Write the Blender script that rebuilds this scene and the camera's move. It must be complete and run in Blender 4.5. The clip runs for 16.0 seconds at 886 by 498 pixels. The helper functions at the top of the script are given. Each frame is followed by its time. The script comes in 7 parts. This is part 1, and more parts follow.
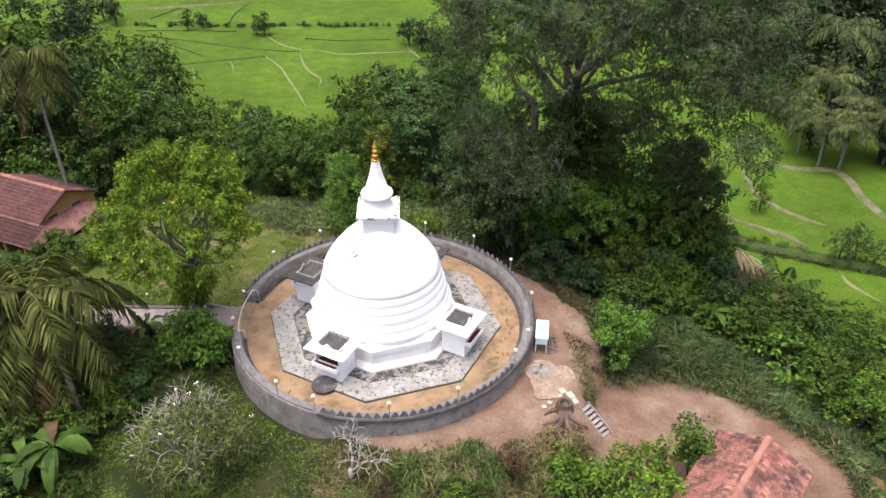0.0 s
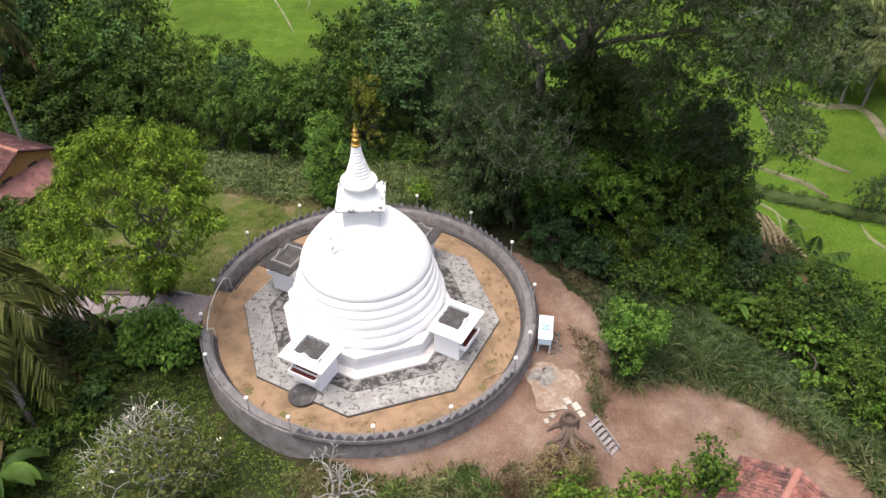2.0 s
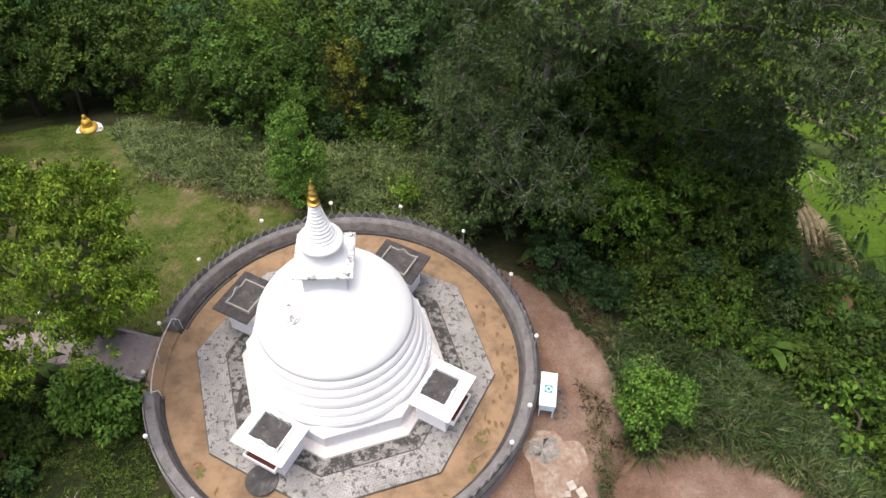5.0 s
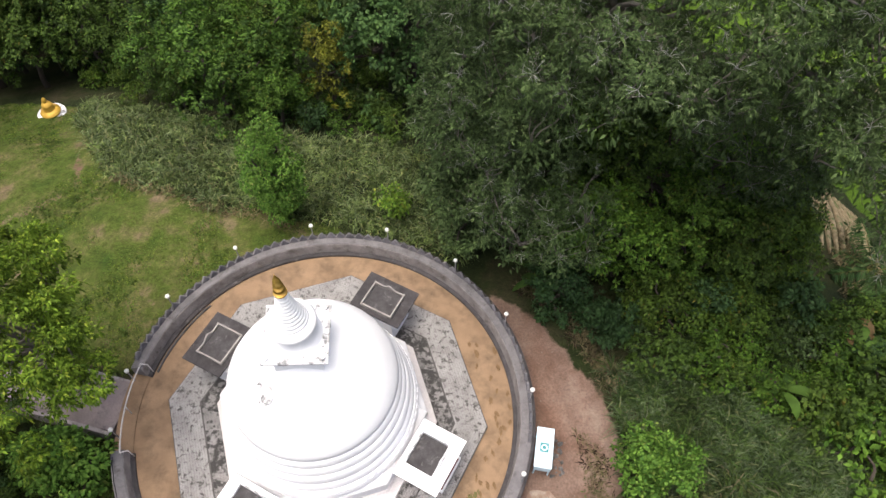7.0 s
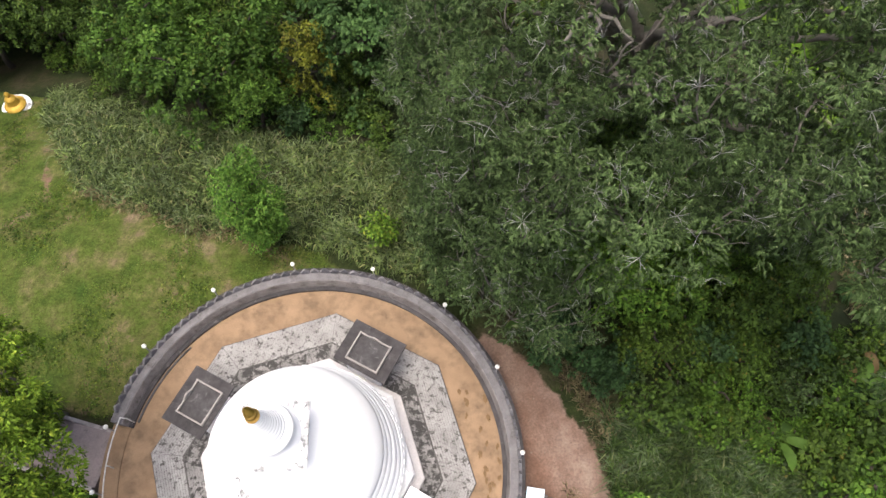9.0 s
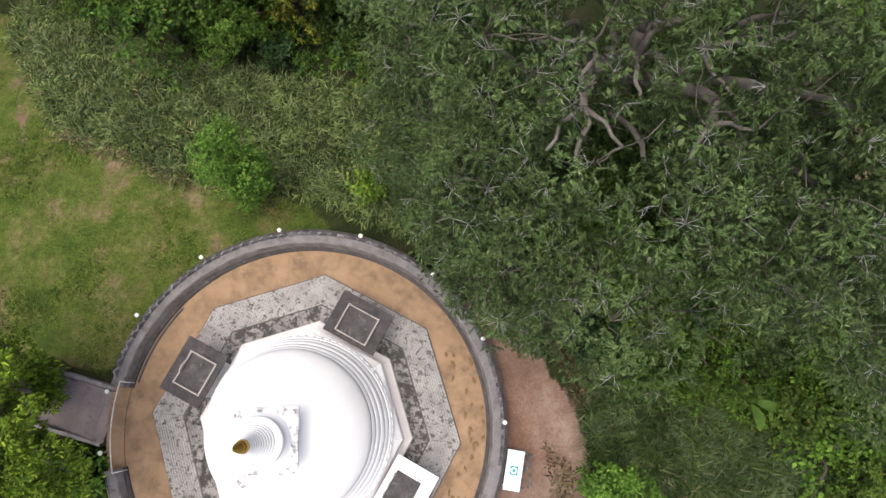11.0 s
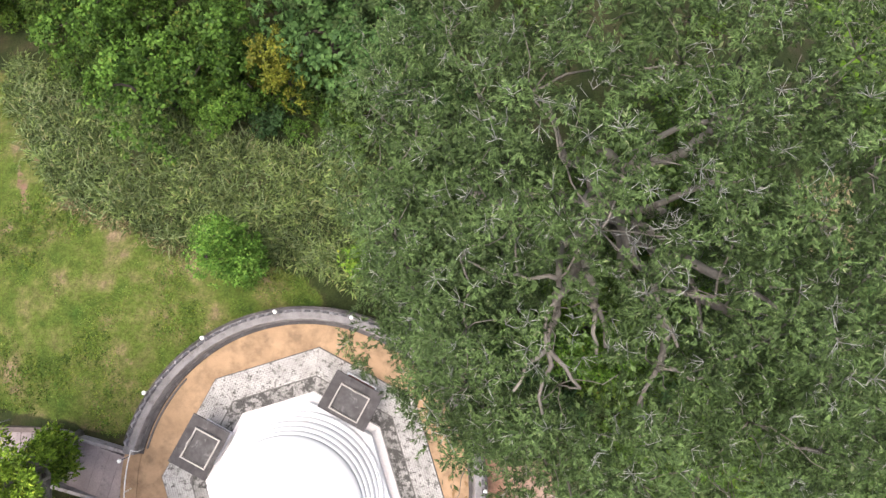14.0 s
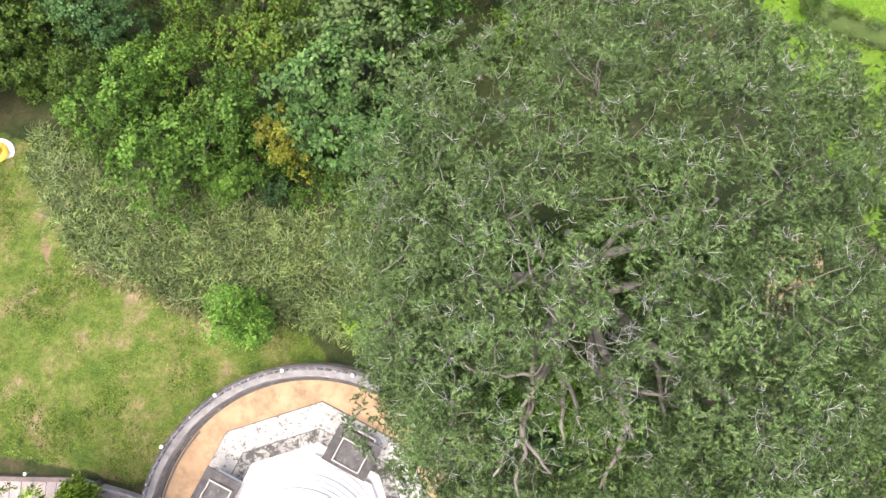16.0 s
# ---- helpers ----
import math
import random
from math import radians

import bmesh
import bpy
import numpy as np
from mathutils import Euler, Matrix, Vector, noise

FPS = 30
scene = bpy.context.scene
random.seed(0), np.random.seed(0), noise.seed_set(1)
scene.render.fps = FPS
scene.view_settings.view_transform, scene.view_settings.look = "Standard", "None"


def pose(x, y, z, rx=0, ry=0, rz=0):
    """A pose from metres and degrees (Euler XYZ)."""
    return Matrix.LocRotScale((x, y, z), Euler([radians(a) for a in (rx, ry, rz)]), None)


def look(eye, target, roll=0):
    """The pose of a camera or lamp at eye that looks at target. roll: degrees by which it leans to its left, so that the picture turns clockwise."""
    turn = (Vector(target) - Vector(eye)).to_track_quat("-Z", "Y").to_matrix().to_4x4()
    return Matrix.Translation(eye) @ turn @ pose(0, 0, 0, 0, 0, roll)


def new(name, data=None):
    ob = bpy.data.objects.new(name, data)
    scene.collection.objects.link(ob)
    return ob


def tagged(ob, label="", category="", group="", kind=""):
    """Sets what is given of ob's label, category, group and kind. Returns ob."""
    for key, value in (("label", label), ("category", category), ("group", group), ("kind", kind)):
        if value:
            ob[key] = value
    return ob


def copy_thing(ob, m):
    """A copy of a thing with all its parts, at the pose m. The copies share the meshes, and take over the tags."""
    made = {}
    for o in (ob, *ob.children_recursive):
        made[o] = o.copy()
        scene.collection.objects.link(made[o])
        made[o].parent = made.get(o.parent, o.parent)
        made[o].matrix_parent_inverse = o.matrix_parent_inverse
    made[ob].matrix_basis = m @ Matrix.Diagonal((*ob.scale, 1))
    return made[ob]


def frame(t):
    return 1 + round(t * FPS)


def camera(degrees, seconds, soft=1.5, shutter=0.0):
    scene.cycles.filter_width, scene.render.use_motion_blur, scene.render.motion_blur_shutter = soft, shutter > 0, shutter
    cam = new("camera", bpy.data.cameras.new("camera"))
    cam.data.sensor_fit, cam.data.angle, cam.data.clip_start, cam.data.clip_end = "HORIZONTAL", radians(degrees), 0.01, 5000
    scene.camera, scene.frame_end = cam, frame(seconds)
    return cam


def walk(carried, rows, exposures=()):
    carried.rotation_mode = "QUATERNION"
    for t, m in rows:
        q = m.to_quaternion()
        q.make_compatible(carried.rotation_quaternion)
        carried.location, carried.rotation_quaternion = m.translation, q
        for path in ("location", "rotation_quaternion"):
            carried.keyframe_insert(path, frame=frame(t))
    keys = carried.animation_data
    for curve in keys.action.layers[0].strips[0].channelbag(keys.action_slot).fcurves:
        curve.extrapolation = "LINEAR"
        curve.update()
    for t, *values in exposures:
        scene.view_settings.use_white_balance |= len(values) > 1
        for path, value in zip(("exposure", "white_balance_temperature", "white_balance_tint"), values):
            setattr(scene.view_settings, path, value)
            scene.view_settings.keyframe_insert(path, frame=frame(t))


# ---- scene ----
cam = camera(61.21, 16.0)
ROWS = [
    (0, 3.543, -40.443, 31.966, 57.12, -0.19, -0.49),
    (0.5, 3.623, -38.619, 32.088, 56.03, -0.24, -0.52),
    (1, 3.728, -36.785, 32.240, 53.62, -0.29, -0.50),
    (1.5, 3.858, -34.876, 32.423, 51.27, -0.32, -0.46),
    (2, 4.021, -32.996, 32.625, 50.25, -0.32, -0.43),
    (2.5, 4.158, -31.115, 32.862, 48.67, -0.39, -0.37),
    (3, 4.324, -29.261, 33.067, 47.25, -0.41, -0.32),
    (3.5, 4.472, -27.292, 33.261, 46.39, -0.39, -0.27),
    (6, 5.371, -17.348, 34.545, 36.59, -0.15, -0.05),
    (6.5, 5.544, -15.327, 34.999, 34.80, -0.07, -0.04),
    (7, 5.714, -13.295, 35.470, 32.96, -0.04, -0.01),
    (7.5, 5.890, -11.300, 35.899, 31.16, 0.03, -0.04),
    (8, 6.069, -9.296, 36.369, 29.32, 0.06, 0.03),
    (8.5, 6.235, -7.306, 36.866, 27.36, 0.08, 0.08),
    (9, 6.370, -5.355, 37.384, 24.50, 0.08, 0.08),
    (11.5, 7.085, 3.741, 39.902, 7.90, 0.03, 0.54),
    (12, 7.142, 5.279, 40.435, 6.23, -0.02, 0.46),
    (12.5, 7.215, 6.631, 40.875, 5.42, -0.06, 0.58),
    (13, 7.283, 8.033, 41.370, 4.70, -0.06, 0.36),
    (13.5, 7.325, 9.209, 41.922, 4.37, -0.25, 0.50),
    (14, 7.357, 10.277, 42.760, 4.35, -0.42, 0.47),
    (14.5, 7.421, 11.284, 43.693, 4.72, -0.47, 0.41),
    (15, 7.485, 12.226, 44.694, 4.91, -0.54, 0.27),
    (15.5, 7.566, 12.866, 45.624, 5.04, -0.53, 0.18),
    (16, 7.626, 13.152, 46.569, 5.06, -0.52, 0.07),
]
EXPOSURES = [(0, 1.08), (2, 0.88), (3.5, 0.77), (7, 0.73), (9, 0.90), (11.5, 0.62), (12.5, 0.83), (14, 1.36), (15, 1.74), (16, 1.92)]
walk(cam, [(t, pose(*row)) for t, *row in ROWS], EXPOSURES)

# ---------------------------------------------------------------- light
world = bpy.data.worlds.new("overcast_sky")
scene.world = world
world.use_nodes = True
wn = world.node_tree.nodes
sky = wn.new("ShaderNodeTexSky")
sky.sky_type, sky.sun_disc = "NISHITA", False
sky.sun_elevation, sky.sun_rotation = radians(79), radians(247)
sky.air_density, sky.dust_density, sky.ozone_density = 0.8, 7.5, 0.7
wn["Background"].inputs["Strength"].default_value = 0.145
world.node_tree.links.new(sky.outputs[0], wn["Background"].inputs["Color"])
sun = new("sun", bpy.data.lights.new("sun", "SUN"))
sun.data.energy, sun.data.angle, sun.data.color = 1.42, radians(46), (1.0, 0.985, 0.94)
sun.matrix_world = look((-10.5, -4.4, 60), (0, 0, 0))


# ---------------------------------------------------------------- materials
def nodes_of(name):
    m = bpy.data.materials.new(name)
    m.use_nodes = True
    return m, m.node_tree.nodes, m.node_tree.links, m.node_tree.nodes["Principled BSDF"]


def noise_node(n, l, scale, detail=5.0, rough=0.6, coord="Object", stretch=None):
    tc = n.new("ShaderNodeNewGeometry" if coord == "Position" else "ShaderNodeTexCoord")
    tex = n.new("ShaderNodeTexNoise")
    tex.inputs["Scale"].default_value, tex.inputs["Detail"].default_value, tex.inputs["Roughness"].default_value = scale, detail, rough
    if stretch:
        mp = n.new("ShaderNodeMapping")
        mp.inputs["Scale"].default_value = stretch
        l.new(tc.outputs[coord], mp.inputs["Vector"])
        l.new(mp.outputs["Vector"], tex.inputs["Vector"])
    else:
        l.new(tc.outputs[coord], tex.inputs["Vector"])
    return tex.outputs["Fac"]


def ramp_node(n, l, fac, stops):
    r = n.new("ShaderNodeValToRGB")
    while len(r.color_ramp.elements) < len(stops):
        r.color_ramp.elements.new(0.5)
    for e, (p, c) in zip(r.color_ramp.elements, stops):
        e.position = p
        e.color = (*c, 1) if not isinstance(c, float) else (c, c, c, 1)
    l.new(fac, r.inputs["Fac"])
    return r.outputs["Color"]


def mix_node(n, l, fac, a, b, mode="MIX"):
    mx = n.new("ShaderNodeMix")
    mx.data_type, mx.blend_type = "RGBA", mode
    for sock, v in ((mx.inputs["Factor"], fac), (mx.inputs["A"], a), (mx.inputs["B"], b)):
        if isinstance(v, (int, float)):
            sock.default_value = v
        elif isinstance(v, tuple):
            sock.default_value = (*v, 1)
        else:
            l.new(v, sock)
    return mx.outputs["Result"]


def bump_node(n, l, bsdf, height, strength, distance=0.02):
    b = n.new("ShaderNodeBump")
    b.inputs["Strength"].default_value, b.inputs["Distance"].default_value = strength, distance
    l.new(height, b.inputs["Height"])
    l.new(b.outputs["Normal"], bsdf.inputs["Normal"])


def surface(name, light, dark, scale=1.5, fine=18.0, stain=None, stain_at=(0.56, 0.68), stain_scale=2.2, rough=0.85, bump=0.35, metal=0.0, coord="Object", distance=0.02, spec=0.3, stretch=None, vary=0.0, grain=0.2):
    m, n, l, bsdf = nodes_of(name)
    big = noise_node(n, l, scale, coord=coord, stretch=stretch)
    small = noise_node(n, l, fine, 6.0, 0.7, coord, stretch)
    col = ramp_node(n, l, big, [(0.35, dark), (0.65, light)])
    speck = ramp_node(n, l, small, [(0.3, 1.0 - grain), (0.7, 1.0 + 0.6 * grain)])
    col = mix_node(n, l, 1.0, col, speck, "MULTIPLY")
    if stain:
        patch = noise_node(n, l, stain_scale, 8.0, 0.72, coord, stretch)
        mask = ramp_node(n, l, patch, [(stain_at[0], 0.0), (stain_at[1], 1.0)])
        col = mix_node(n, l, mask, col, stain)
    if vary:
        info = n.new("ShaderNodeObjectInfo")
        tone = ramp_node(n, l, info.outputs["Random"], [(0.0, 1.0 - vary), (1.0, 1.0 + vary)])
        col = mix_node(n, l, 1.0, col, tone, "MULTIPLY")
    l.new(col, bsdf.inputs["Base Color"])
    bsdf.inputs["Roughness"].default_value, bsdf.inputs["Metallic"].default_value = rough, metal
    bsdf.inputs["Specular IOR Level"].default_value = spec
    if bump:
        bump_node(n, l, bsdf, small, bump, distance)
    return m


def leaf_material(name, dark, light, odd=None, odd_share=0.06, clump=0.35, thin=0.07, rough=0.6, patch_low=0.62, own=1.0):
    """Leaves: a tone for each leaf, patches of lighter and darker growth, some light through the blade."""
    dark, light, odd = ([0.425 * c[0], 0.455 * c[1], 0.42 * c[2]] if c else None for c in (dark, light, odd))
    m, n, l, bsdf = nodes_of(name)
    geo = n.new("ShaderNodeNewGeometry")
    stops = [(0.0, dark), (1.0 - odd_share, light)]
    if odd:
        stops.append((1.0 - odd_share * 0.5, odd))
    col = ramp_node(n, l, geo.outputs["Random Per Island"], stops)
    patch = ramp_node(n, l, noise_node(n, l, clump, 3.0, 0.5, "Object"), [(0.35, patch_low), (0.65, 1.2)])
    col = mix_node(n, l, 1.0, col, patch, "MULTIPLY")
    info = n.new("ShaderNodeObjectInfo")
    tone = ramp_node(n, l, info.outputs["Random"], [(0.0, (0.58, 0.62, 0.62)), (0.35, (0.88, 0.90, 0.90)), (0.7, (1.14, 1.10, 0.98)), (1.0, (1.36, 1.36, 1.12))])
    col = mix_node(n, l, own, col, mix_node(n, l, 1.0, col, tone, "MULTIPLY"))
    l.new(col, bsdf.inputs["Base Color"])
    bsdf.inputs["Roughness"].default_value = rough
    bsdf.inputs["Specular IOR Level"].default_value = 0.12
    tr = n.new("ShaderNodeBsdfTranslucent")
    l.new(col, tr.inputs["Color"])
    sh = n.new("ShaderNodeMixShader")
    sh.inputs["Fac"].default_value = thin
    l.new(bsdf.outputs[0], sh.inputs[1])
    l.new(tr.outputs[0], sh.inputs[2])
    l.new(sh.outputs[0], n["Material Output"].inputs["Surface"])
    return m


WHITE = surface("white_limewash", (0.92, 0.92, 0.93), (0.89, 0.89, 0.91), 0.8, 14.0, stain=(0.62, 0.62, 0.61), stain_at=(0.70, 0.88), stain_scale=1.6, rough=0.75, bump=0.0, grain=0.03)
WHITE_AGED = surface("aged_limewash", (0.86, 0.86, 0.87), (0.76, 0.76, 0.78), 1.2, 10.0, stain=(0.20, 0.20, 0.20), stain_at=(0.49, 0.60), stain_scale=2.0, rough=0.8, bump=0.08, grain=0.06)
WHITE_STREAKED = surface("streaked_limewash", (0.86, 0.86, 0.87), (0.74, 0.74, 0.75), 0.9, 9.0, stain=(0.52, 0.51, 0.50), stain_at=(0.60, 0.82), stain_scale=1.1, rough=0.8, bump=0.08, stretch=(1, 1, 0.45), grain=0.06)
APRON = surface("faded_pink_plaster", (0.703, 0.665, 0.655), (0.627, 0.589, 0.58), 1.0, 16.0, stain=(0.494, 0.456, 0.437), stain_at=(0.6, 0.8), rough=0.8, bump=0.15)
GOLD = surface("gilded_metal", (0.60, 0.38, 0.09), (0.42, 0.24, 0.05), 3.0, 30.0, rough=0.35, bump=0.1, metal=0.8, spec=0.5)
GOLD_PAINT = surface("gold_paint", (0.62, 0.40, 0.07), (0.45, 0.27, 0.04), 2.0, 18.0, rough=0.45, bump=0.1, metal=0.3)
CONCRETE = surface("weathered_concrete", (0.29, 0.273, 0.269), (0.181, 0.168, 0.166), 1.1, 14.0, stain=(0.101, 0.0907, 0.0823), stain_at=(0.50, 0.68), stain_scale=1.8, rough=0.9, bump=0.4)
WALL_TOP = surface("weathered_wall_top", (0.185, 0.175, 0.18), (0.125, 0.118, 0.12), 1.6, 14.0, stain=(0.07, 0.064, 0.06), stain_at=(0.54, 0.70), stain_scale=1.5, rough=0.92, bump=0.4)
CONCRETE_PALE = surface("pale_concrete", (0.35, 0.327, 0.304), (0.274, 0.258, 0.243), 1.3, 14.0, stain=(0.167, 0.152, 0.144), stain_at=(0.55, 0.72), rough=0.9, bump=0.35)
MERLON = surface("merlon_cement", (0.215, 0.208, 0.22), (0.13, 0.125, 0.135), 2.5, 20.0, stain=(0.08, 0.08, 0.08), stain_at=(0.56, 0.7), stain_scale=5.0, rough=0.9, bump=0.4, vary=0.2, coord="Position")
TANK_DARK = surface("blackened_cement", (0.070, 0.064, 0.066), (0.036, 0.033, 0.034), 1.6, 18.0, stain=(0.19, 0.18, 0.18), stain_at=(0.58, 0.75), stain_scale=3.0, rough=0.9, bump=0.4)
TANK_MID = surface("grey_roof_cement", (0.080, 0.075, 0.077), (0.044, 0.041, 0.042), 1.8, 20.0, stain=(0.19, 0.185, 0.18), stain_at=(0.56, 0.74), stain_scale=2.2, rough=0.9, bump=0.4)
PAVER = surface("lichened_paver", (0.39, 0.376, 0.367), (0.28, 0.27, 0.262), 1.1, 26.0, stain=(0.09, 0.085, 0.08), stain_at=(0.53, 0.60), stain_scale=4.2, rough=0.9, bump=0.45, vary=0.07, coord="Position")
PAVER_WORN = surface("blackened_paver", (0.31, 0.297, 0.288), (0.20, 0.192, 0.185), 0.9, 26.0, stain=(0.055, 0.052, 0.05), stain_at=(0.455, 0.53), stain_scale=2.8, rough=0.9, bump=0.45, vary=0.08, coord="Position")
PAVER_JOINT = surface("paver_bed", (0.12, 0.114, 0.108), (0.075, 0.071, 0.068), 2.0, 24.0, rough=0.95, bump=0.4)
SAND = surface("raked_sand", (0.295, 0.198, 0.122), (0.225, 0.148, 0.09), 0.7, 30.0, stain=(0.150, 0.103, 0.064), stain_at=(0.46, 0.64), stain_scale=0.8, rough=0.95, bump=0.5)
MOSS = surface("moss_patch", (0.096, 0.102, 0.03), (0.15, 0.12, 0.054), 3.0, 26.0, rough=0.95, bump=0.4)
DAMP_SAND = surface("scuffed_sand", (0.18, 0.114, 0.057), (0.144, 0.0896, 0.042), 4.0, 30.0, rough=0.95, bump=0.4)
PATH_COPE = surface("pale_coping", (0.36, 0.33, 0.33), (0.24, 0.22, 0.22), 1.5, 14.0, stain=(0.12, 0.10, 0.10), stain_at=(0.52, 0.7), rough=0.95, bump=0.4)
PATH = surface("path_cement", (0.275, 0.232, 0.230), (0.195, 0.163, 0.164), 0.7, 12.0, stain=(0.115, 0.101, 0.101), stain_at=(0.55, 0.7), rough=0.9, bump=0.35, coord="Position")
PATH_EDGE = surface("mossy_coping", (0.135, 0.108, 0.101), (0.081, 0.0675, 0.0642), 1.5, 14.0, stain=(0.203, 0.189, 0.183), stain_at=(0.6, 0.75), rough=0.95, bump=0.4)
STAIR = surface("stair_plaster", (0.288, 0.263, 0.259), (0.209, 0.187, 0.187), 3.0, 20.0, stain=(0.173, 0.144, 0.13), stain_at=(0.52, 0.7), rough=0.9, bump=0.3, coord="Position")
RED_FLOOR = surface("red_oxide", (0.16, 0.035, 0.03), (0.10, 0.025, 0.022), 2.0, 20.0, rough=0.6, bump=0.15)
GLOBE = surface("opal_globe", (0.82, 0.82, 0.78), (0.76, 0.76, 0.72), 4.0, 20.0, rough=0.3, bump=0.0, spec=0.5)
POLE = surface("painted_pole", (0.28, 0.27, 0.28), (0.20, 0.19, 0.2), 4.0, 30.0, rough=0.6, bump=0.1)
PIPE = surface("galvanised_pipe", (0.66, 0.65, 0.63), (0.50, 0.49, 0.48), 4.0, 20.0, rough=0.5, bump=0.1, metal=0.2)
CABLE = surface("black_cable", (0.03, 0.03, 0.035), (0.02, 0.02, 0.022), 5.0, 30.0, rough=0.6, bump=0.0)
BLUE_PAINT = surface("pale_blue_paint", (0.60, 0.76, 0.84), (0.53, 0.70, 0.79), 1.5, 12.0, stain=(0.42, 0.47, 0.47), stain_at=(0.62, 0.8), rough=0.55, bump=0.1)
TEAL = surface("teal_print", (0.05, 0.26, 0.28), (0.04, 0.2, 0.22), 3.0, 20.0, rough=0.5, bump=0.0)
TILE_ROOF = surface("clay_roof_tile", (0.306, 0.144, 0.118), (0.23, 0.0952, 0.0765), 1.0, 20.0, stain=(0.0892, 0.051, 0.0478), stain_at=(0.47, 0.60), stain_scale=1.3, rough=0.9, bump=0.3, vary=0.5, coord="Position")
TILE_OLD = surface("old_roof_tile", (0.178, 0.0829, 0.0765), (0.102, 0.0478, 0.0433), 0.8, 12.0, stain=(0.0542, 0.0319, 0.0306), stain_at=(0.50, 0.66), rough=0.9, bump=0.3, vary=0.45, coord="Position")
RIDGE_TILE = surface("ridge_tile", (0.344, 0.166, 0.134), (0.268, 0.115, 0.0892), 1.5, 20.0, rough=0.9, bump=0.3, vary=0.15, coord="Position")
WALL_YELLOW = surface("ochre_wash_wall", (0.408, 0.231, 0.0884), (0.34, 0.184, 0.068), 0.8, 14.0, stain=(0.218, 0.122, 0.0612), stain_at=(0.58, 0.75), rough=0.9, bump=0.2)
HEARTH = surface("ashy_cement", (0.26, 0.24, 0.22), (0.13, 0.12, 0.112), 3.0, 16.0, stain=(0.36, 0.33, 0.30), stain_at=(0.55, 0.7), stain_scale=4.0, rough=0.95, bump=0.4)
PLASTER = surface("dull_plaster", (0.45, 0.40, 0.34), (0.34, 0.30, 0.26), 0.8, 14.0, rough=0.9, bump=0.2)
# near-black panel in place of a window opening, its unlit inside put into colour
DARK_OPENING = surface("dark_window_panel", (0.05, 0.045, 0.04), (0.03, 0.028, 0.025), 2.0, 20.0, rough=0.6, bump=0.1)
STONE = surface("pale_stone", (0.428, 0.398, 0.352), (0.321, 0.291, 0.253), 3.0, 16.0, rough=0.9, bump=0.4, vary=0.2)
PEBBLE = surface("earth_pebble", (0.22, 0.168, 0.131), (0.126, 0.084, 0.063), 0.9, 16.0, rough=0.95, bump=0.3, coord="Position")
CLINKER = surface("dark_rubble", (0.16, 0.152, 0.148), (0.08, 0.076, 0.072), 3.0, 16.0, rough=0.95, bump=0.4, vary=0.3)
BARK = surface("grey_bark", (0.172, 0.156, 0.138), (0.105, 0.094, 0.082), 1.2, 10.0, stain=(0.062, 0.052, 0.043), stain_at=(0.55, 0.7), rough=0.95, bump=0.6, distance=0.04)
BARK_DARK = surface("dark_bark", (0.0616, 0.0504, 0.0392), (0.0336, 0.028, 0.0224), 1.5, 12.0, rough=0.95, bump=0.6, distance=0.04)
BARK_PALE = surface("pale_bark", (0.34, 0.323, 0.309), (0.258, 0.238, 0.224), 2.0, 14.0, rough=0.9, bump=0.4)
TWIG = surface("bleached_twig", (0.33, 0.33, 0.31), (0.22, 0.22, 0.205), 2.0, 14.0, rough=0.9, bump=0.2)
PALM_BARK = surface("palm_trunk", (0.28, 0.25, 0.23), (0.19, 0.17, 0.155), 1.5, 12.0, rough=0.95, bump=0.5, stretch=(0.4, 0.4, 4.0))
ROOTS = surface("dry_stump", (0.144, 0.105, 0.0808), (0.078, 0.057, 0.045), 2.0, 16.0, rough=0.95, bump=0.6)

LEAF_FIG = leaf_material("fig_leaf", (0.050, 0.084, 0.029), (0.222, 0.318, 0.112), (0.35, 0.39, 0.20), 0.03, 1.0, own=0.0, thin=0.05, patch_low=0.5)
LEAF_WOOD = leaf_material("wood_leaf", (0.044, 0.084, 0.016), (0.195, 0.305, 0.052), (0.230, 0.203, 0.041), 0.03, 0.45)
LEAF_LUSH = leaf_material("lush_leaf", (0.050, 0.112, 0.018), (0.215, 0.375, 0.058), (0.26, 0.30, 0.06), 0.05, 0.6)
LEAF_BLUE = leaf_material("bluish_leaf", (0.050, 0.112, 0.038), (0.155, 0.275, 0.092), None, 0.05, 0.6)
LEAF_YELLOW = leaf_material("turning_leaf", (0.13, 0.145, 0.02), (0.36, 0.37, 0.05), (0.36, 0.31, 0.05), 0.12, 0.6)
LEAF_NEEM = leaf_material("neem_leaf", (0.10, 0.18, 0.018), (0.41, 0.61, 0.064), (0.66, 0.78, 0.10), 0.12, 1.1, own=0.0, thin=0.2, patch_low=0.5)
LEAF_BRIGHT = leaf_material("young_leaf", (0.10, 0.205, 0.03), (0.27, 0.42, 0.06), (0.42, 0.46, 0.09), 0.08, 1.0)
LEAF_PALM_FAR = leaf_material("far_frond", (0.11, 0.14, 0.060), (0.30, 0.34, 0.16), None, 0.05, 0.7)
# distant trees: the haze of distance is put into the leaf colour, darker and bluer
LEAF_FAR_HAZE = leaf_material("far_hazed_leaf", (0.030, 0.052, 0.022), (0.100, 0.145, 0.060), None, 0.05, 0.45)
LEAF_FRESH = leaf_material("fresh_leaf", (0.085, 0.200, 0.030), (0.29, 0.50, 0.082), (0.42, 0.54, 0.12), 0.06, 1.0, own=0.0)
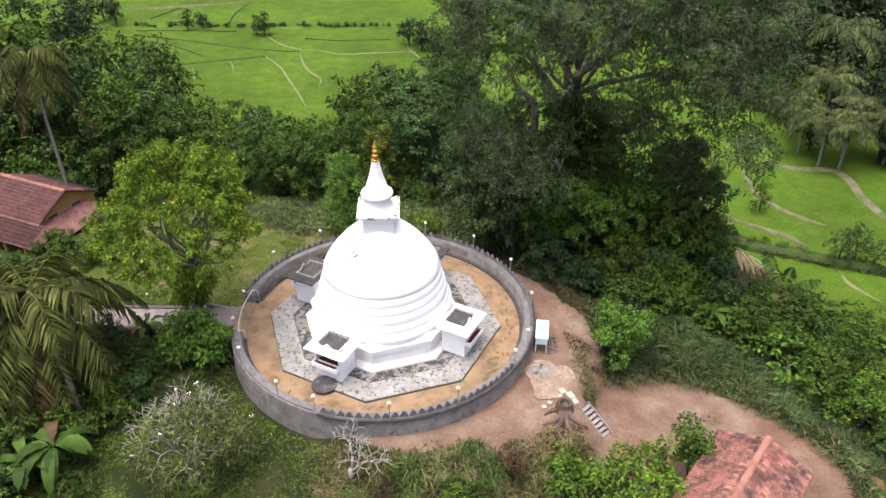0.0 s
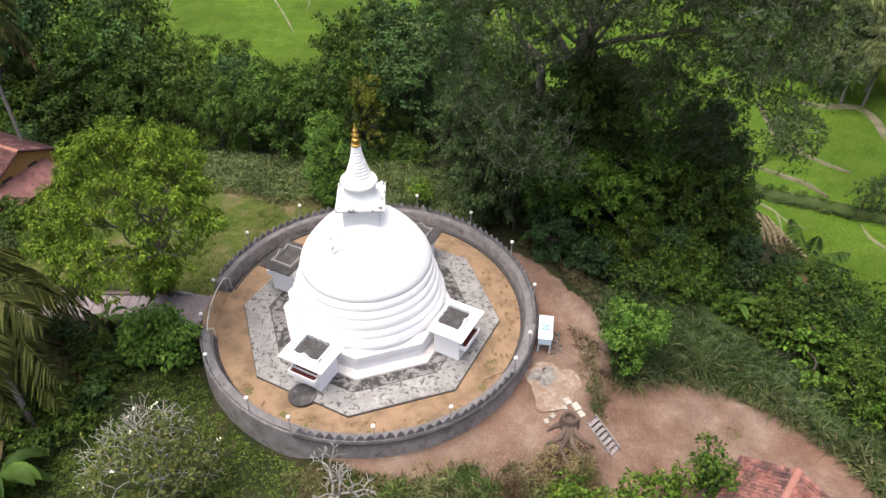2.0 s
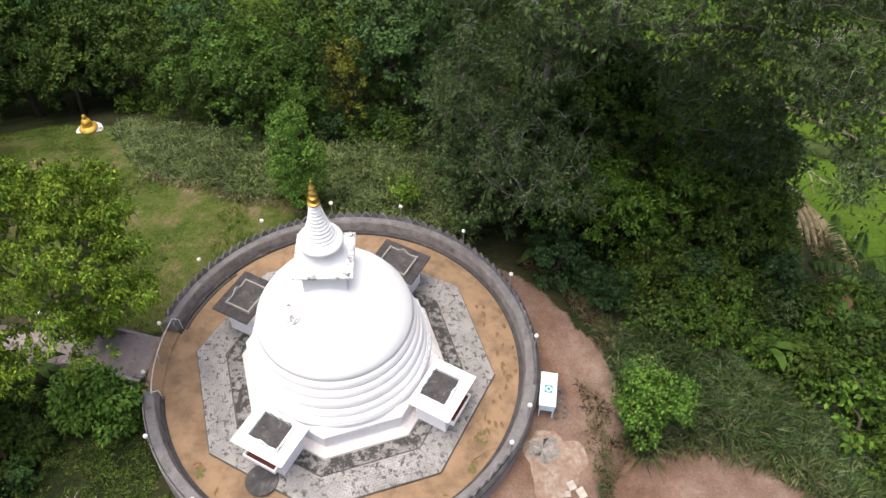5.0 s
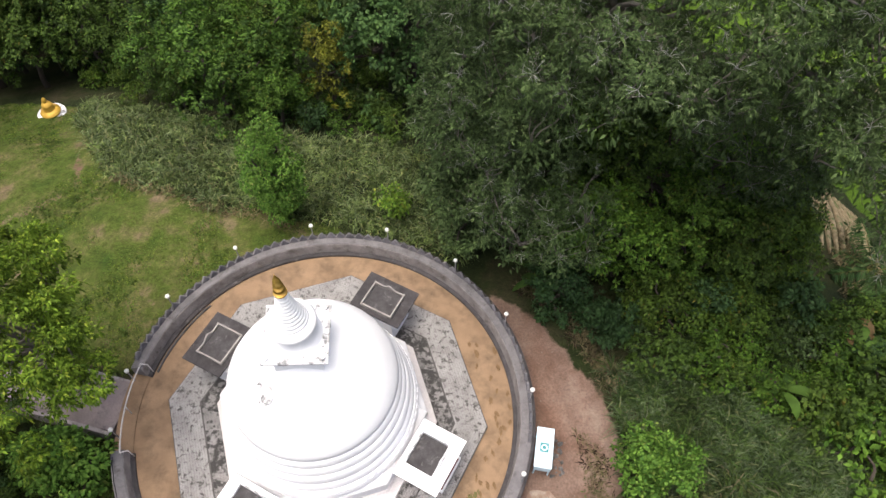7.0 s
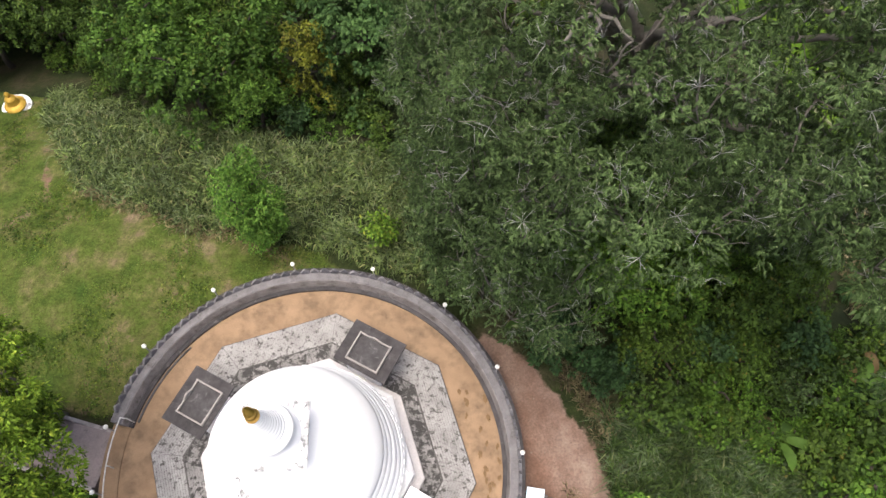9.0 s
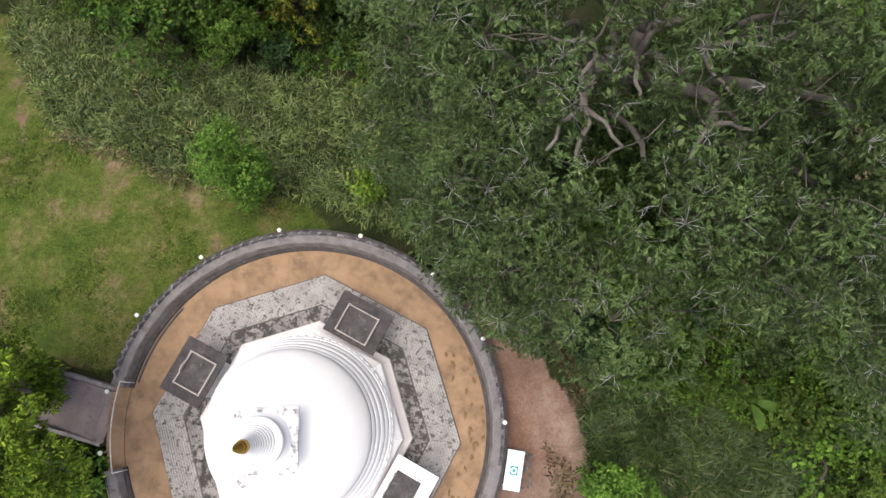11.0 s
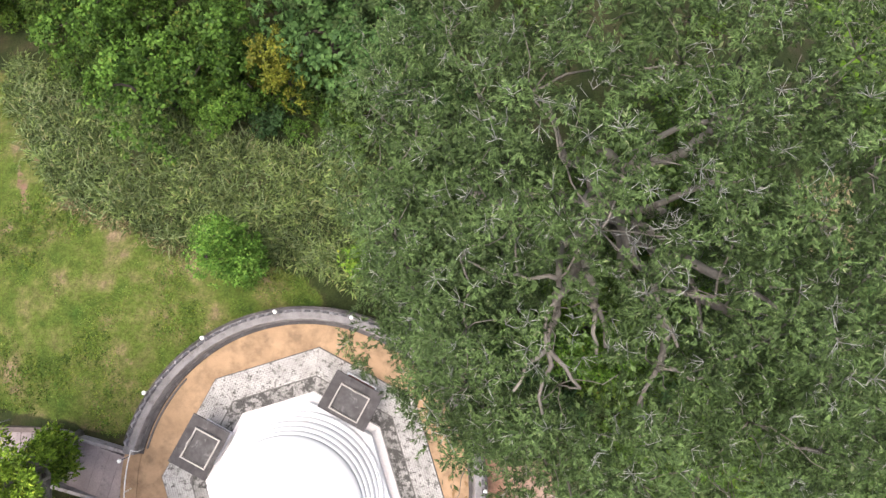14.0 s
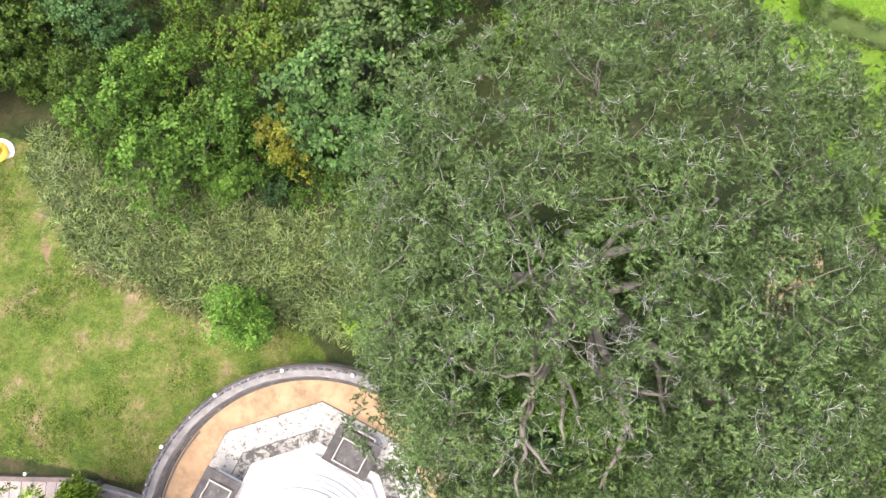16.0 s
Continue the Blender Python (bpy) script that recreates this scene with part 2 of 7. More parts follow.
LEAF_FRANGI = leaf_material("frangipani_leaf", (0.098, 0.130, 0.046), (0.208, 0.247, 0.078), (0.351, 0.325, 0.104), 0.1, 1.0)
LEAF_PALM = leaf_material("palm_frond", (0.10, 0.125, 0.036), (0.28, 0.285, 0.090), (0.36, 0.32, 0.10), 0.03, 0.7)
LEAF_BANANA = leaf_material("banana_leaf", (0.060, 0.135, 0.024), (0.165, 0.270, 0.060), None, 0.05, 1.0, 0.2)
LEAF_DRY = leaf_material("dry_leaf", (0.16, 0.10, 0.05), (0.30, 0.20, 0.10), None, 0.05, 1.0)
GRASS_PLUME = leaf_material("grass_plume", (0.16, 0.22, 0.105), (0.34, 0.41, 0.23), (0.37, 0.36, 0.25), 0.10, 0.5)
LEAF_DEAD = leaf_material("dead_leaf", (0.06, 0.036, 0.026), (0.21, 0.125, 0.085), None, 0.05, 1.0)
GRASS_TALL = leaf_material("tall_grass", (0.034, 0.062, 0.019), (0.28, 0.355, 0.14), (0.37, 0.36, 0.19), 0.08, 0.55, patch_low=0.66)
GRASS_LUSH = leaf_material("lush_grass", (0.062, 0.115, 0.028), (0.255, 0.355, 0.10), (0.44, 0.44, 0.21), 0.08, 0.5)
GRASS_SLOPE = leaf_material("slope_grass", (0.075, 0.130, 0.026), (0.30, 0.40, 0.085), (0.34, 0.32, 0.14), 0.05, 0.5)
GRASS_LAWN = leaf_material("lawn_grass", (0.085, 0.13, 0.02), (0.31, 0.39, 0.065), (0.36, 0.31, 0.12), 0.06, 0.5)
LAWN_WEED = leaf_material("lawn_weed", (0.055, 0.105, 0.018), (0.275, 0.41, 0.062), (0.46, 0.47, 0.15), 0.06, 0.8)
GRASS_BANK = leaf_material("half_dry_grass", (0.10, 0.13, 0.04), (0.42, 0.43, 0.18), (0.50, 0.40, 0.25), 0.3, 0.8)
GRASS_DRY = leaf_material("dry_grass", (0.25, 0.185, 0.10), (0.48, 0.37, 0.23), (0.14, 0.17, 0.05), 0.15, 0.7)
FLOWER = surface("white_petal", (0.85, 0.83, 0.72), (0.8, 0.77, 0.62), 4.0, 20.0, rough=0.6, bump=0.0)


def ground_material():
    m, n, l, bsdf = nodes_of("hill_ground")
    att = n.new("ShaderNodeAttribute")
    att.attribute_name = "zone"
    sep = n.new("ShaderNodeSeparateColor")
    l.new(att.outputs["Color"], sep.inputs["Color"])
    rag = noise_node(n, l, 0.9, 8.0, 0.68)

    def edged(sock, soft=0.5):
        add = n.new("ShaderNodeMath")
        add.operation = "ADD"
        sub = n.new("ShaderNodeMath")
        sub.operation, sub.inputs[1].default_value = "SUBTRACT", 0.5
        l.new(rag, sub.inputs[0])
        mul = n.new("ShaderNodeMath")
        mul.operation, mul.inputs[1].default_value = "MULTIPLY", soft * 3.2
        l.new(sub.outputs[0], mul.inputs[0])
        l.new(sock, add.inputs[0])
        l.new(mul.outputs[0], add.inputs[1])
        return ramp_node(n, l, add.outputs[0], [(0.40, 0.0), (0.62, 1.0)])

    fine = noise_node(n, l, 9.0, 8.0, 0.75)
    mid = noise_node(n, l, 0.35, 6.0, 0.6)
    big = noise_node(n, l, 0.06, 4.0, 0.55)
    # dark littered ground, taken near black to hold the deep shade under trees
    shaded_scrub = ramp_node(n, l, mid, [(0.32, (0.012, 0.017, 0.007)), (0.5, (0.022, 0.030, 0.009)), (0.70, (0.046, 0.038, 0.022))])
    lawn = ramp_node(n, l, noise_node(n, l, 0.55, 7.0, 0.65), [(0.30, (0.030, 0.056, 0.009)), (0.48, (0.060, 0.082, 0.015)), (0.59, (0.096, 0.096, 0.033)), (0.70, (0.150, 0.112, 0.070))])
    earth = ramp_node(n, l, noise_node(n, l, 0.42, 8.0, 0.66), [(0.26, (0.078, 0.046, 0.034)), (0.42, (0.142, 0.090, 0.067)), (0.58, (0.192, 0.133, 0.104)), (0.74, (0.26, 0.200, 0.163))])
    rice = ramp_node(n, l, mid, [(0.3, (0.042, 0.088, 0.006)), (0.55, (0.064, 0.116, 0.010)), (0.72, (0.084, 0.126, 0.018))])
    rice = mix_node(n, l, 1.0, rice, ramp_node(n, l, big, [(0.35, 0.82), (0.65, 1.15)]), "MULTIPLY")
    col = mix_node(n, l, edged(sep.outputs["Green"], 0.4), shaded_scrub, lawn)
    col = mix_node(n, l, edged(sep.outputs["Blue"], 0.05), col, rice)
    grain = ramp_node(n, l, fine, [(0.30, 0.50), (0.70, 1.42)])
    tuft = ramp_node(n, l, noise_node(n, l, 2.6, 6.0, 0.7), [(0.32, 0.68), (0.66, 1.22)])
    col = mix_node(n, l, 1.0, col, tuft, "MULTIPLY")
    col = mix_node(n, l, 1.0, col, grain, "MULTIPLY")
    earth = mix_node(n, l, 1.0, earth, ramp_node(n, l, fine, [(0.32, 0.70), (0.68, 1.26)]), "MULTIPLY")
    rust = ramp_node(n, l, noise_node(n, l, 0.16, 5.0, 0.6), [(0.46, 0.0), (0.66, 0.75)])
    earth = mix_node(n, l, rust, earth, mix_node(n, l, 1.0, earth, (1.06, 0.90, 0.82), "MULTIPLY"))
    col = mix_node(n, l, edged(sep.outputs["Red"], 0.45), col, earth)
    l.new(col, bsdf.inputs["Base Color"])
    bsdf.inputs["Roughness"].default_value = 0.95
    bsdf.inputs["Specular IOR Level"].default_value = 0.15
    bump_node(n, l, bsdf, fine, 0.6, 0.06)
    return m


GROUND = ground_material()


# ---------------------------------------------------------------- building helpers
def mesh_object(name, verts, faces, material, parent=None, smooth=False, label="", matrix=None):
    """One mesh object from vertices and faces of mixed size."""
    me = bpy.data.meshes.new(name)
    me.from_pydata([tuple(v) for v in verts], [], faces)
    me.materials.append(material)
    if smooth:
        me.polygons.foreach_set("use_smooth", [True] * len(me.polygons))
    me.update()
    ob = new(name, me)
    if matrix is not None:
        ob.matrix_basis = matrix
    if parent:
        ob.parent = parent
    return tagged(ob, label)


def quad_cloud(name, verts, material, parent=None, label=""):
    """Many separate four-cornered blades in one mesh; verts has the shape (n, 4, 3)."""
    count = len(verts)
    me = bpy.data.meshes.new(name)
    me.vertices.add(4 * count)
    me.vertices.foreach_set("co", np.ascontiguousarray(verts, np.float32).ravel())
    me.loops.add(4 * count)
    me.loops.foreach_set("vertex_index", np.arange(4 * count, dtype=np.int32))
    me.polygons.add(count)
    me.polygons.foreach_set("loop_start", np.arange(0, 4 * count, 4, dtype=np.int32))
    me.polygons.foreach_set("loop_total", np.full(count, 4, np.int32))
    me.materials.append(material)
    me.update(calc_edges=True)
    ob = new(name, me)
    if parent:
        ob.parent = parent
    return tagged(ob, label)


def part(name, bm, material, parent, label="", smooth=False):
    """Links a bmesh as one mesh object under a thing or a part."""
    me = bpy.data.meshes.new(name)
    bmesh.ops.recalc_face_normals(bm, faces=bm.faces[:])
    bm.to_mesh(me)
    bm.free()
    me.materials.append(material)
    if smooth:
        me.polygons.foreach_set("use_smooth", [True] * len(me.polygons))
    ob = new(name, me)
    if parent:
        ob.parent = parent
    return tagged(ob, label)


def thing(name, label, category, m=None, group="", kind=""):
    ob = new(name)
    ob.empty_display_size = 0.3
    if m is not None:
        ob.matrix_basis = m
    return tagged(ob, label, category, group, kind)


def box_bm(bm, x0, x1, y0, y1, z0, z1, m=None, bevel=0.0):
    vs = [bm.verts.new((x, y, z)) for z in (z0, z1) for x, y in ((x0, y0), (x1, y0), (x1, y1), (x0, y1))]
    faces = [bm.faces.new([vs[i] for i in f]) for f in ((3, 2, 1, 0), (4, 5, 6, 7), (0, 1, 5, 4), (1, 2, 6, 5), (2, 3, 7, 6), (3, 0, 4, 7))]
    if bevel:
        edges = list({e for f in faces for e in f.edges})
        out = bmesh.ops.bevel(bm, geom=edges, offset=bevel, segments=2, affect="EDGES", profile=0.6)
        vs = list({v for f in out["faces"] for v in f.verts} | {v for v in vs if v.is_valid})
    if m is not None:
        bmesh.ops.transform(bm, matrix=m, verts=[v for v in vs if v.is_valid])
    return bm


def boxed(name, dims, material, parent, label="", m=None, bevel=0.015):
    return part(name, box_bm(bmesh.new(), *dims, m=m, bevel=bevel), material, parent, label)


def lathe(profile, steps=64, closed=True, turn=0.0, sweep=(0, 360)):
    """Vertices and faces of a profile of (radius, height) swept round the z axis."""
    full = abs(sweep[1] - sweep[0]) >= 359.9
    count = steps if full else steps + 1
    ang = [radians(turn + sweep[0] + (sweep[1] - sweep[0]) * k / steps) for k in range(count)]
    verts, faces, k = [], [], len(profile)
    for a in ang:
        verts += [(r * math.cos(a), r * math.sin(a), z) for r, z in profile]
    for i in range(steps if full else count - 1):
        j = (i + 1) % count
        for p in range(k - 1 if not closed else k):
            q = (p + 1) % k
            faces.append((i * k + p, j * k + p, j * k + q, i * k + q))
    if not full and closed:
        faces += [tuple(range(k))[::-1], tuple((count - 1) * k + p for p in range(k))]
    return verts, faces


def turned(name, profile, material, parent, steps=64, label="", smooth=True, turn=0.0, sweep=(0, 360), closed=True, matrix=None):
    v, f = lathe(profile, steps, closed, turn, sweep)
    bm = bmesh.new()
    vs = [bm.verts.new(c) for c in v]
    for face in f:
        bm.faces.new([vs[i] for i in face])
    bmesh.ops.remove_doubles(bm, verts=bm.verts[:], dist=1e-5)
    ob = part(name, bm, material, parent, label, False)
    if smooth:
        ob.data.polygons.foreach_set("use_smooth", [True] * len(ob.data.polygons))
        ob.data.set_sharp_from_angle(angle=radians(38))
    if matrix is not None:
        ob.matrix_basis = matrix
    return ob


def tube(path, radii, sides=7):
    """Vertices and faces of a tube along a path."""
    path = [Vector(p) for p in path]
    verts, faces = [], []
    side = Vector((1, 0.13, 0.07))
    for i, (p, r) in enumerate(zip(path, radii)):
        ahead = (path[min(i + 1, len(path) - 1)] - path[max(i - 1, 0)]).normalized()
        side = (side - ahead * side.dot(ahead)).normalized()
        up = ahead.cross(side)
        for k in range(sides):
            a = 2 * math.pi * k / sides
            verts.append(p + r * (math.cos(a) * side + math.sin(a) * up))
    for i in range(len(path) - 1):
        for k in range(sides):
            q = (k + 1) % sides
            faces.append((i * sides + k, i * sides + q, (i + 1) * sides + q, (i + 1) * sides + k))
    faces += [tuple(range(sides))[::-1], tuple((len(path) - 1) * sides + k for k in range(sides))]
    return verts, faces


def tubes(name, paths, material, parent, label="", sides=7):
    """Several tubes, each a (path, radii), joined into one part."""
    verts, faces = [], []
    for path, radii in paths:
        v, f = tube(path, radii, sides)
        faces += [tuple(i + len(verts) for i in face) for face in f]
        verts += v
    return mesh_object(name, verts, faces, material, parent, True, label)


def wobble(a, b, rnd, bends=4, sway=0.12, r0=0.2, r1=0.08):
    """A smoothly crooked limb from a to b."""
    a, b = Vector(a), Vector(b)
    far, steps = (b - a).length, bends * 2
    side = (b - a).orthogonal().normalized()
    other = (b - a).normalized().cross(side)
    p1, p2, w1, w2 = rnd.uniform(0, 6.28), rnd.uniform(0, 6.28), rnd.uniform(0.6, 1.3), rnd.uniform(0.6, 1.3)
    pts = []
    for k in range(steps + 1):
        t = k / steps
        hump = sway * far * math.sin(math.pi * t)
        off = side * hump * math.sin(p1 + 5.0 * w1 * t) + other * hump * math.sin(p2 + 5.0 * w2 * t) + Vector((0, 0, 0.35 * hump))
        pts.append(a.lerp(b, t) + off)
    return pts, [r0 + (r1 - r0) * (k / steps) ** 0.8 for k in range(steps + 1)]


def unit(v):
    return v / np.maximum(np.linalg.norm(v, axis=-1, keepdims=True), 1e-9)


def blades(base, ahead, length, width, r, fold=0.25, sag=0.15, widest=0.45, facing=None):
    """Leaf blades, folded on the midrib, from base points, directions, lengths and half widths."""
    count = len(base)
    ref = unit(r.normal(size=(count, 3)) + np.array([0, 0, 0.6])) if facing is None else unit(0.55 * r.normal(size=(count, 3)) + facing + np.array([0, 0, 0.5]))
    side = unit(np.cross(ahead, ref))
    up = np.cross(side, ahead)
    length, width = length[:, None], width[:, None]
    mid = base + ahead * length * widest
    tip = base + ahead * length - np.array([0, 0, 1.0]) * length * sag
    lift = up * width * fold
    return np.stack([base, mid + side * width + lift, tip, mid - side * width + lift], 1)


def clump_leaves(centres, outs, per, spread, length, width, r, droop=0.25, flat=0.6, sag=0.2):
    """Leaves in rosettes round the centres of clumps, which face along outs."""
    n = len(centres)
    c, o = np.repeat(centres, per, 0), np.repeat(outs, per, 0)
    d = unit(r.normal(size=(n * per, 3)))
    d = unit(d - flat * o * (d * o).sum(1, keepdims=True) + 0.25 * o)
    sp = np.repeat(spread if np.ndim(spread) else np.full(n, spread), per)[:, None]
    base = c + d * sp * r.uniform(0.1, 1.0, (n * per, 1))
    ahead = unit(d + 0.45 * r.normal(size=(n * per, 3)) + np.array([0, 0, -droop]))
    size = r.uniform(0.7, 1.25, n * per)
    return blades(base, ahead, length * size, width * size, r, 0.25, sag, 0.45, o)


def shell_points(centre, radii, count, r, low=-0.35, jitter=0.12):
    """Points over the upper shell of an ellipsoid, with their outward directions."""
    u = unit(r.normal(size=(count * 3, 3)))
    u = u[u[:, 2] > low][:count]
    radii = np.asarray(radii, float)
    p = np.asarray(centre) + u * radii * (1 + jitter * r.normal(size=(len(u), 1)))
    return p, unit(u / radii)


def inside(poly, x, y):
    """Distance into a polygon: positive inside, negative outside."""
    x, y = np.asarray(x, float), np.asarray(y, float)
    odd, far = np.zeros(x.shape, bool), np.full(x.shape, 1e9)
    for (ax, ay), (bx, by) in zip(poly, poly[1:] + poly[:1]):
        t = np.clip(((x - ax) * (bx - ax) + (y - ay) * (by - ay)) / ((bx - ax) ** 2 + (by - ay) ** 2), 0, 1)
        far = np.minimum(far, np.hypot(x - ax - t * (bx - ax), y - ay - t * (by - ay)))
        if ay != by:
            odd ^= ((ay > y) != (by > y)) & (x < (bx - ax) * (y - ay) / (by - ay) + ax)
    return np.where(odd, far, -far)


def scatter(poly, density, r):
    """Random points in a polygon, at about so many a square metre."""
    xs, ys = [p[0] for p in poly], [p[1] for p in poly]
    count = int((max(xs) - min(xs)) * (max(ys) - min(ys)) * density)
    x, y = r.uniform(min(xs), max(xs), count), r.uniform(min(ys), max(ys), count)
    ok = inside(poly, x, y) > 0
    return x[ok], y[ok]


# ---------------------------------------------------------------- ground
def sstep(a, b, v):
    t = np.clip((v - a) / (b - a), 0.0, 1.0)
    return t * t * (3 - 2 * t)


YARD = [(13.4, -6.4), (14.9, -3.9), (18.2, -3.2), (21.8, -4.1), (24.8, -6.3), (27.2, -8.8), (27.8, -12), (27.2, -15.6), (25.0, -18.6), (21.2, -20.0), (17.4, -18.6), (14.6, -15.4), (12.9, -12.5), (13.4, -9.0)]
SHOULDER = [(8.6, 7.0), (11.0, 5.3), (13.8, 1.2), (14.6, -2.2), (13.0, -4.0), (12.6, -6.5), (12.3, -9.5), (9.5, -11.4), (6, -11.8), (1, -11.0), (-1.5, -10.3), (0, 0)]
LAWN = [(-11, 2.5), (-5, 8.5), (1.0, 10.0), (-0.5, 12.0), (-4, 13), (-8.1, 13.6), (-15.2, 16.6), (-20.5, 25), (-27, 27), (-40, 22), (-34, 10), (-24, 5), (-14, 3.5)]
EARTH = [(8.6, 7.0), (11.0, 5.3), (13.8, 1.2), (14.8, -2.2), (14.4, -4.5), (14.2, -10.5), (12.9, -12.0), (9.5, -11.6), (6, -12.0), (1, -11.2), (-1.5, -10.3), (0, 0)]
BANK = [(-4, -10.5), (1, -11.2), (6, -12), (9.5, -11.6), (12.2, -10), (12.6, -12.5), (10, -16), (2, -17), (-3, -15)]


def ground_z(x, y):
    x, y = np.asarray(x, float), np.asarray(y, float)
    fall = np.interp(y, [13, 19, 24, 35, 62, 72], [0, -0.9, -2.6, -7.5, -18.6, -18.8])
    fall = fall + np.interp(x, [20, 25, 33, 46, 60], [0, -1.6, -5.0, -17.0, -18.8])
    fall = fall + np.interp(-x, [14, 24, 36, 70, 95], [0, -0.8, -2.4, -9.0, -18.8])
    fall = fall + np.interp(-y, [9, 16, 30, 80], [0, -0.5, -2.5, -9.0])
    z = -1.2 + np.maximum(fall, -18.8)
    z = z + sstep(-2.6, 0.4, inside(SHOULDER, x, y)) * (-0.45 - z)
    z = z + sstep(-1.3, 0.3, inside(YARD, x, y)) * (-1.66 - 0.055 * np.clip(x - 13.7, 0, 12) - z)
    # long rises beyond the fields
    far = np.hypot(x, y)
    return z + 14.0 * sstep(210, 420, far) * (0.6 + 0.4 * np.sin(x / 60.0) * np.cos(y / 75.0))


def gz(x, y):
    return float(ground_z(x, y))


def build_ground():
    def axis(lo, hi):
        a = list(np.arange(lo, hi + 0.01, 0.4))
        step = 0.5
        while a[-1] < 900:
            a.append(a[-1] + step)
            step *= 1.12
        step, b = 0.5, [a[0]]
        while b[-1] > -900:
            b.append(b[-1] - step)
            step *= 1.12
        return np.array(b[:0:-1] + a)
    xs, ys = axis(-36, 36), axis(-24, 34)
    gx, gy = np.meshgrid(xs, ys)
    x, y = gx.ravel(), gy.ravel()
    z = ground_z(x, y)
    lump = np.array([noise.noise((a * 0.35, b * 0.35, 0.3)) for a, b in zip(x, y)])
    r = np.hypot(x, y)
    z = z + lump * 0.16 * sstep(10.0, 13.0, r) * (1 - 0.75 * sstep(-0.5, 0.6, inside(YARD, x, y)))
    z = np.where(r < 9.4, -0.35, z)
    nx, ny = len(xs), len(ys)
    idx = np.arange(nx * ny).reshape(ny, nx)
    faces = np.stack([idx[:-1, :-1], idx[:-1, 1:], idx[1:, 1:], idx[1:, :-1]], -1).reshape(-1, 4)
    me = bpy.data.meshes.new("ground")
    me.from_pydata(np.stack([x, y, z], 1).tolist(), [], faces.tolist())
    me.polygons.foreach_set("use_smooth", [True] * len(me.polygons))
    earth = np.maximum(sstep(-0.5, 0.5, inside(YARD, x, y)), sstep(-0.5, 0.6, inside(EARTH, x, y)))
    earth = np.maximum(earth, 0.42 * sstep(-0.6, 0.6, inside(BANK, x, y)))
    # trodden track and bare spots on the lawn
    for (ax, ay), (bx, by) in (((-26, 9.5), (-19.4, 13.7)), ((-19.4, 13.7), (-17.2, 15.7)), ((-17.2, 15.7), (-18.4, 19)), ((-10.55, 6.9), (-10.3, 7.2)), ((-4.6, 12.3), (-3.4, 12.2)), ((-18.5, 22), (-19.5, 24))):
        t = np.clip(((x - ax) * (bx - ax) + (y - ay) * (by - ay)) / ((bx - ax) ** 2 + (by - ay) ** 2), 0, 1)
        earth = np.maximum(earth, 0.52 * (1 - sstep(0.1, 0.7, np.hypot(x - ax - t * (bx - ax), y - ay - t * (by - ay)))))
    lawn = sstep(-0.8, 0.8, inside(LAWN, x, y))
    rice = sstep(-19.2, -19.7, z + 0 * x) * (1 - sstep(205, 225, r))
    zone = np.stack([earth, lawn, rice, np.ones_like(x)], 1).astype(np.float32)
    me.color_attributes.new("zone", "FLOAT_COLOR", "POINT").data.foreach_set("color", zone.ravel())
    me.materials.append(GROUND)
    return tagged(new("ground", me), "hill ground of grass and red earth with rice fields below", "ground", kind="structure")


build_ground()

# ---------------------------------------------------------------- courtyard
PHI = -5.0
ct = turned("courtyard_floor", [(0.0, 0.0), (9.35, 0.0), (9.35, -0.5), (0.0, -0.5)], SAND, None, 96, smooth=False)
tagged(ct, "trodden orange sand floor inside the ring wall", "floor", kind="structure")


def sand_mark(name, x, y, rx, ry, turn, material, label, category, rnd, group=""):
    """A thin uneven patch lying on the sand."""
    n = 22
    pts = [(rx * (1 + 0.45 * rnd.uniform(-1, 1)) * math.cos(6.2832 * k / n), ry * (1 + 0.45 * rnd.uniform(-1, 1)) * math.sin(6.2832 * k / n)) for k in range(n)]
    verts = [(a, b, 0.0) for a, b in pts] + [(0.55 * a, 0.55 * b, 0.014) for a, b in pts] + [(0, 0, 0.016)]
    faces = [(k, (k + 1) % n, n + (k + 1) % n, n + k) for k in range(n)] + [(n + k, n + (k + 1) % n, 2 * n) for k in range(n)]
    ob = mesh_object(name, verts, faces, material, None, True, "", pose(x, y, 0.003, 0, 0, turn))
    return tagged(ob, label, category, group)


rnd = random.Random(11)
for k in range(34):
    a, rr = radians(rnd.uniform(-42, 30)), rnd.uniform(7.9, 9.1)
    sand_mark("sand_scuff", rr * math.cos(a), rr * math.sin(a), rnd.uniform(0.05, 0.11), rnd.uniform(0.12, 0.2), rnd.uniform(-30, 30), DAMP_SAND, "dark scuff mark trodden in the sand", "scuff", rnd, "scuffs in the sand")
for k in range(18):
    a, rr = radians(rnd.uniform(-140, -50)), rnd.uniform(8.2, 9.1)
    sand_mark("sand_scuff", rr * math.cos(a), rr * math.sin(a), rnd.uniform(0.05, 0.1), rnd.uniform(0.1, 0.25), rnd.uniform(0, 180), DAMP_SAND, "dark scuff mark trodden in the sand", "scuff", rnd, "scuffs in the sand")
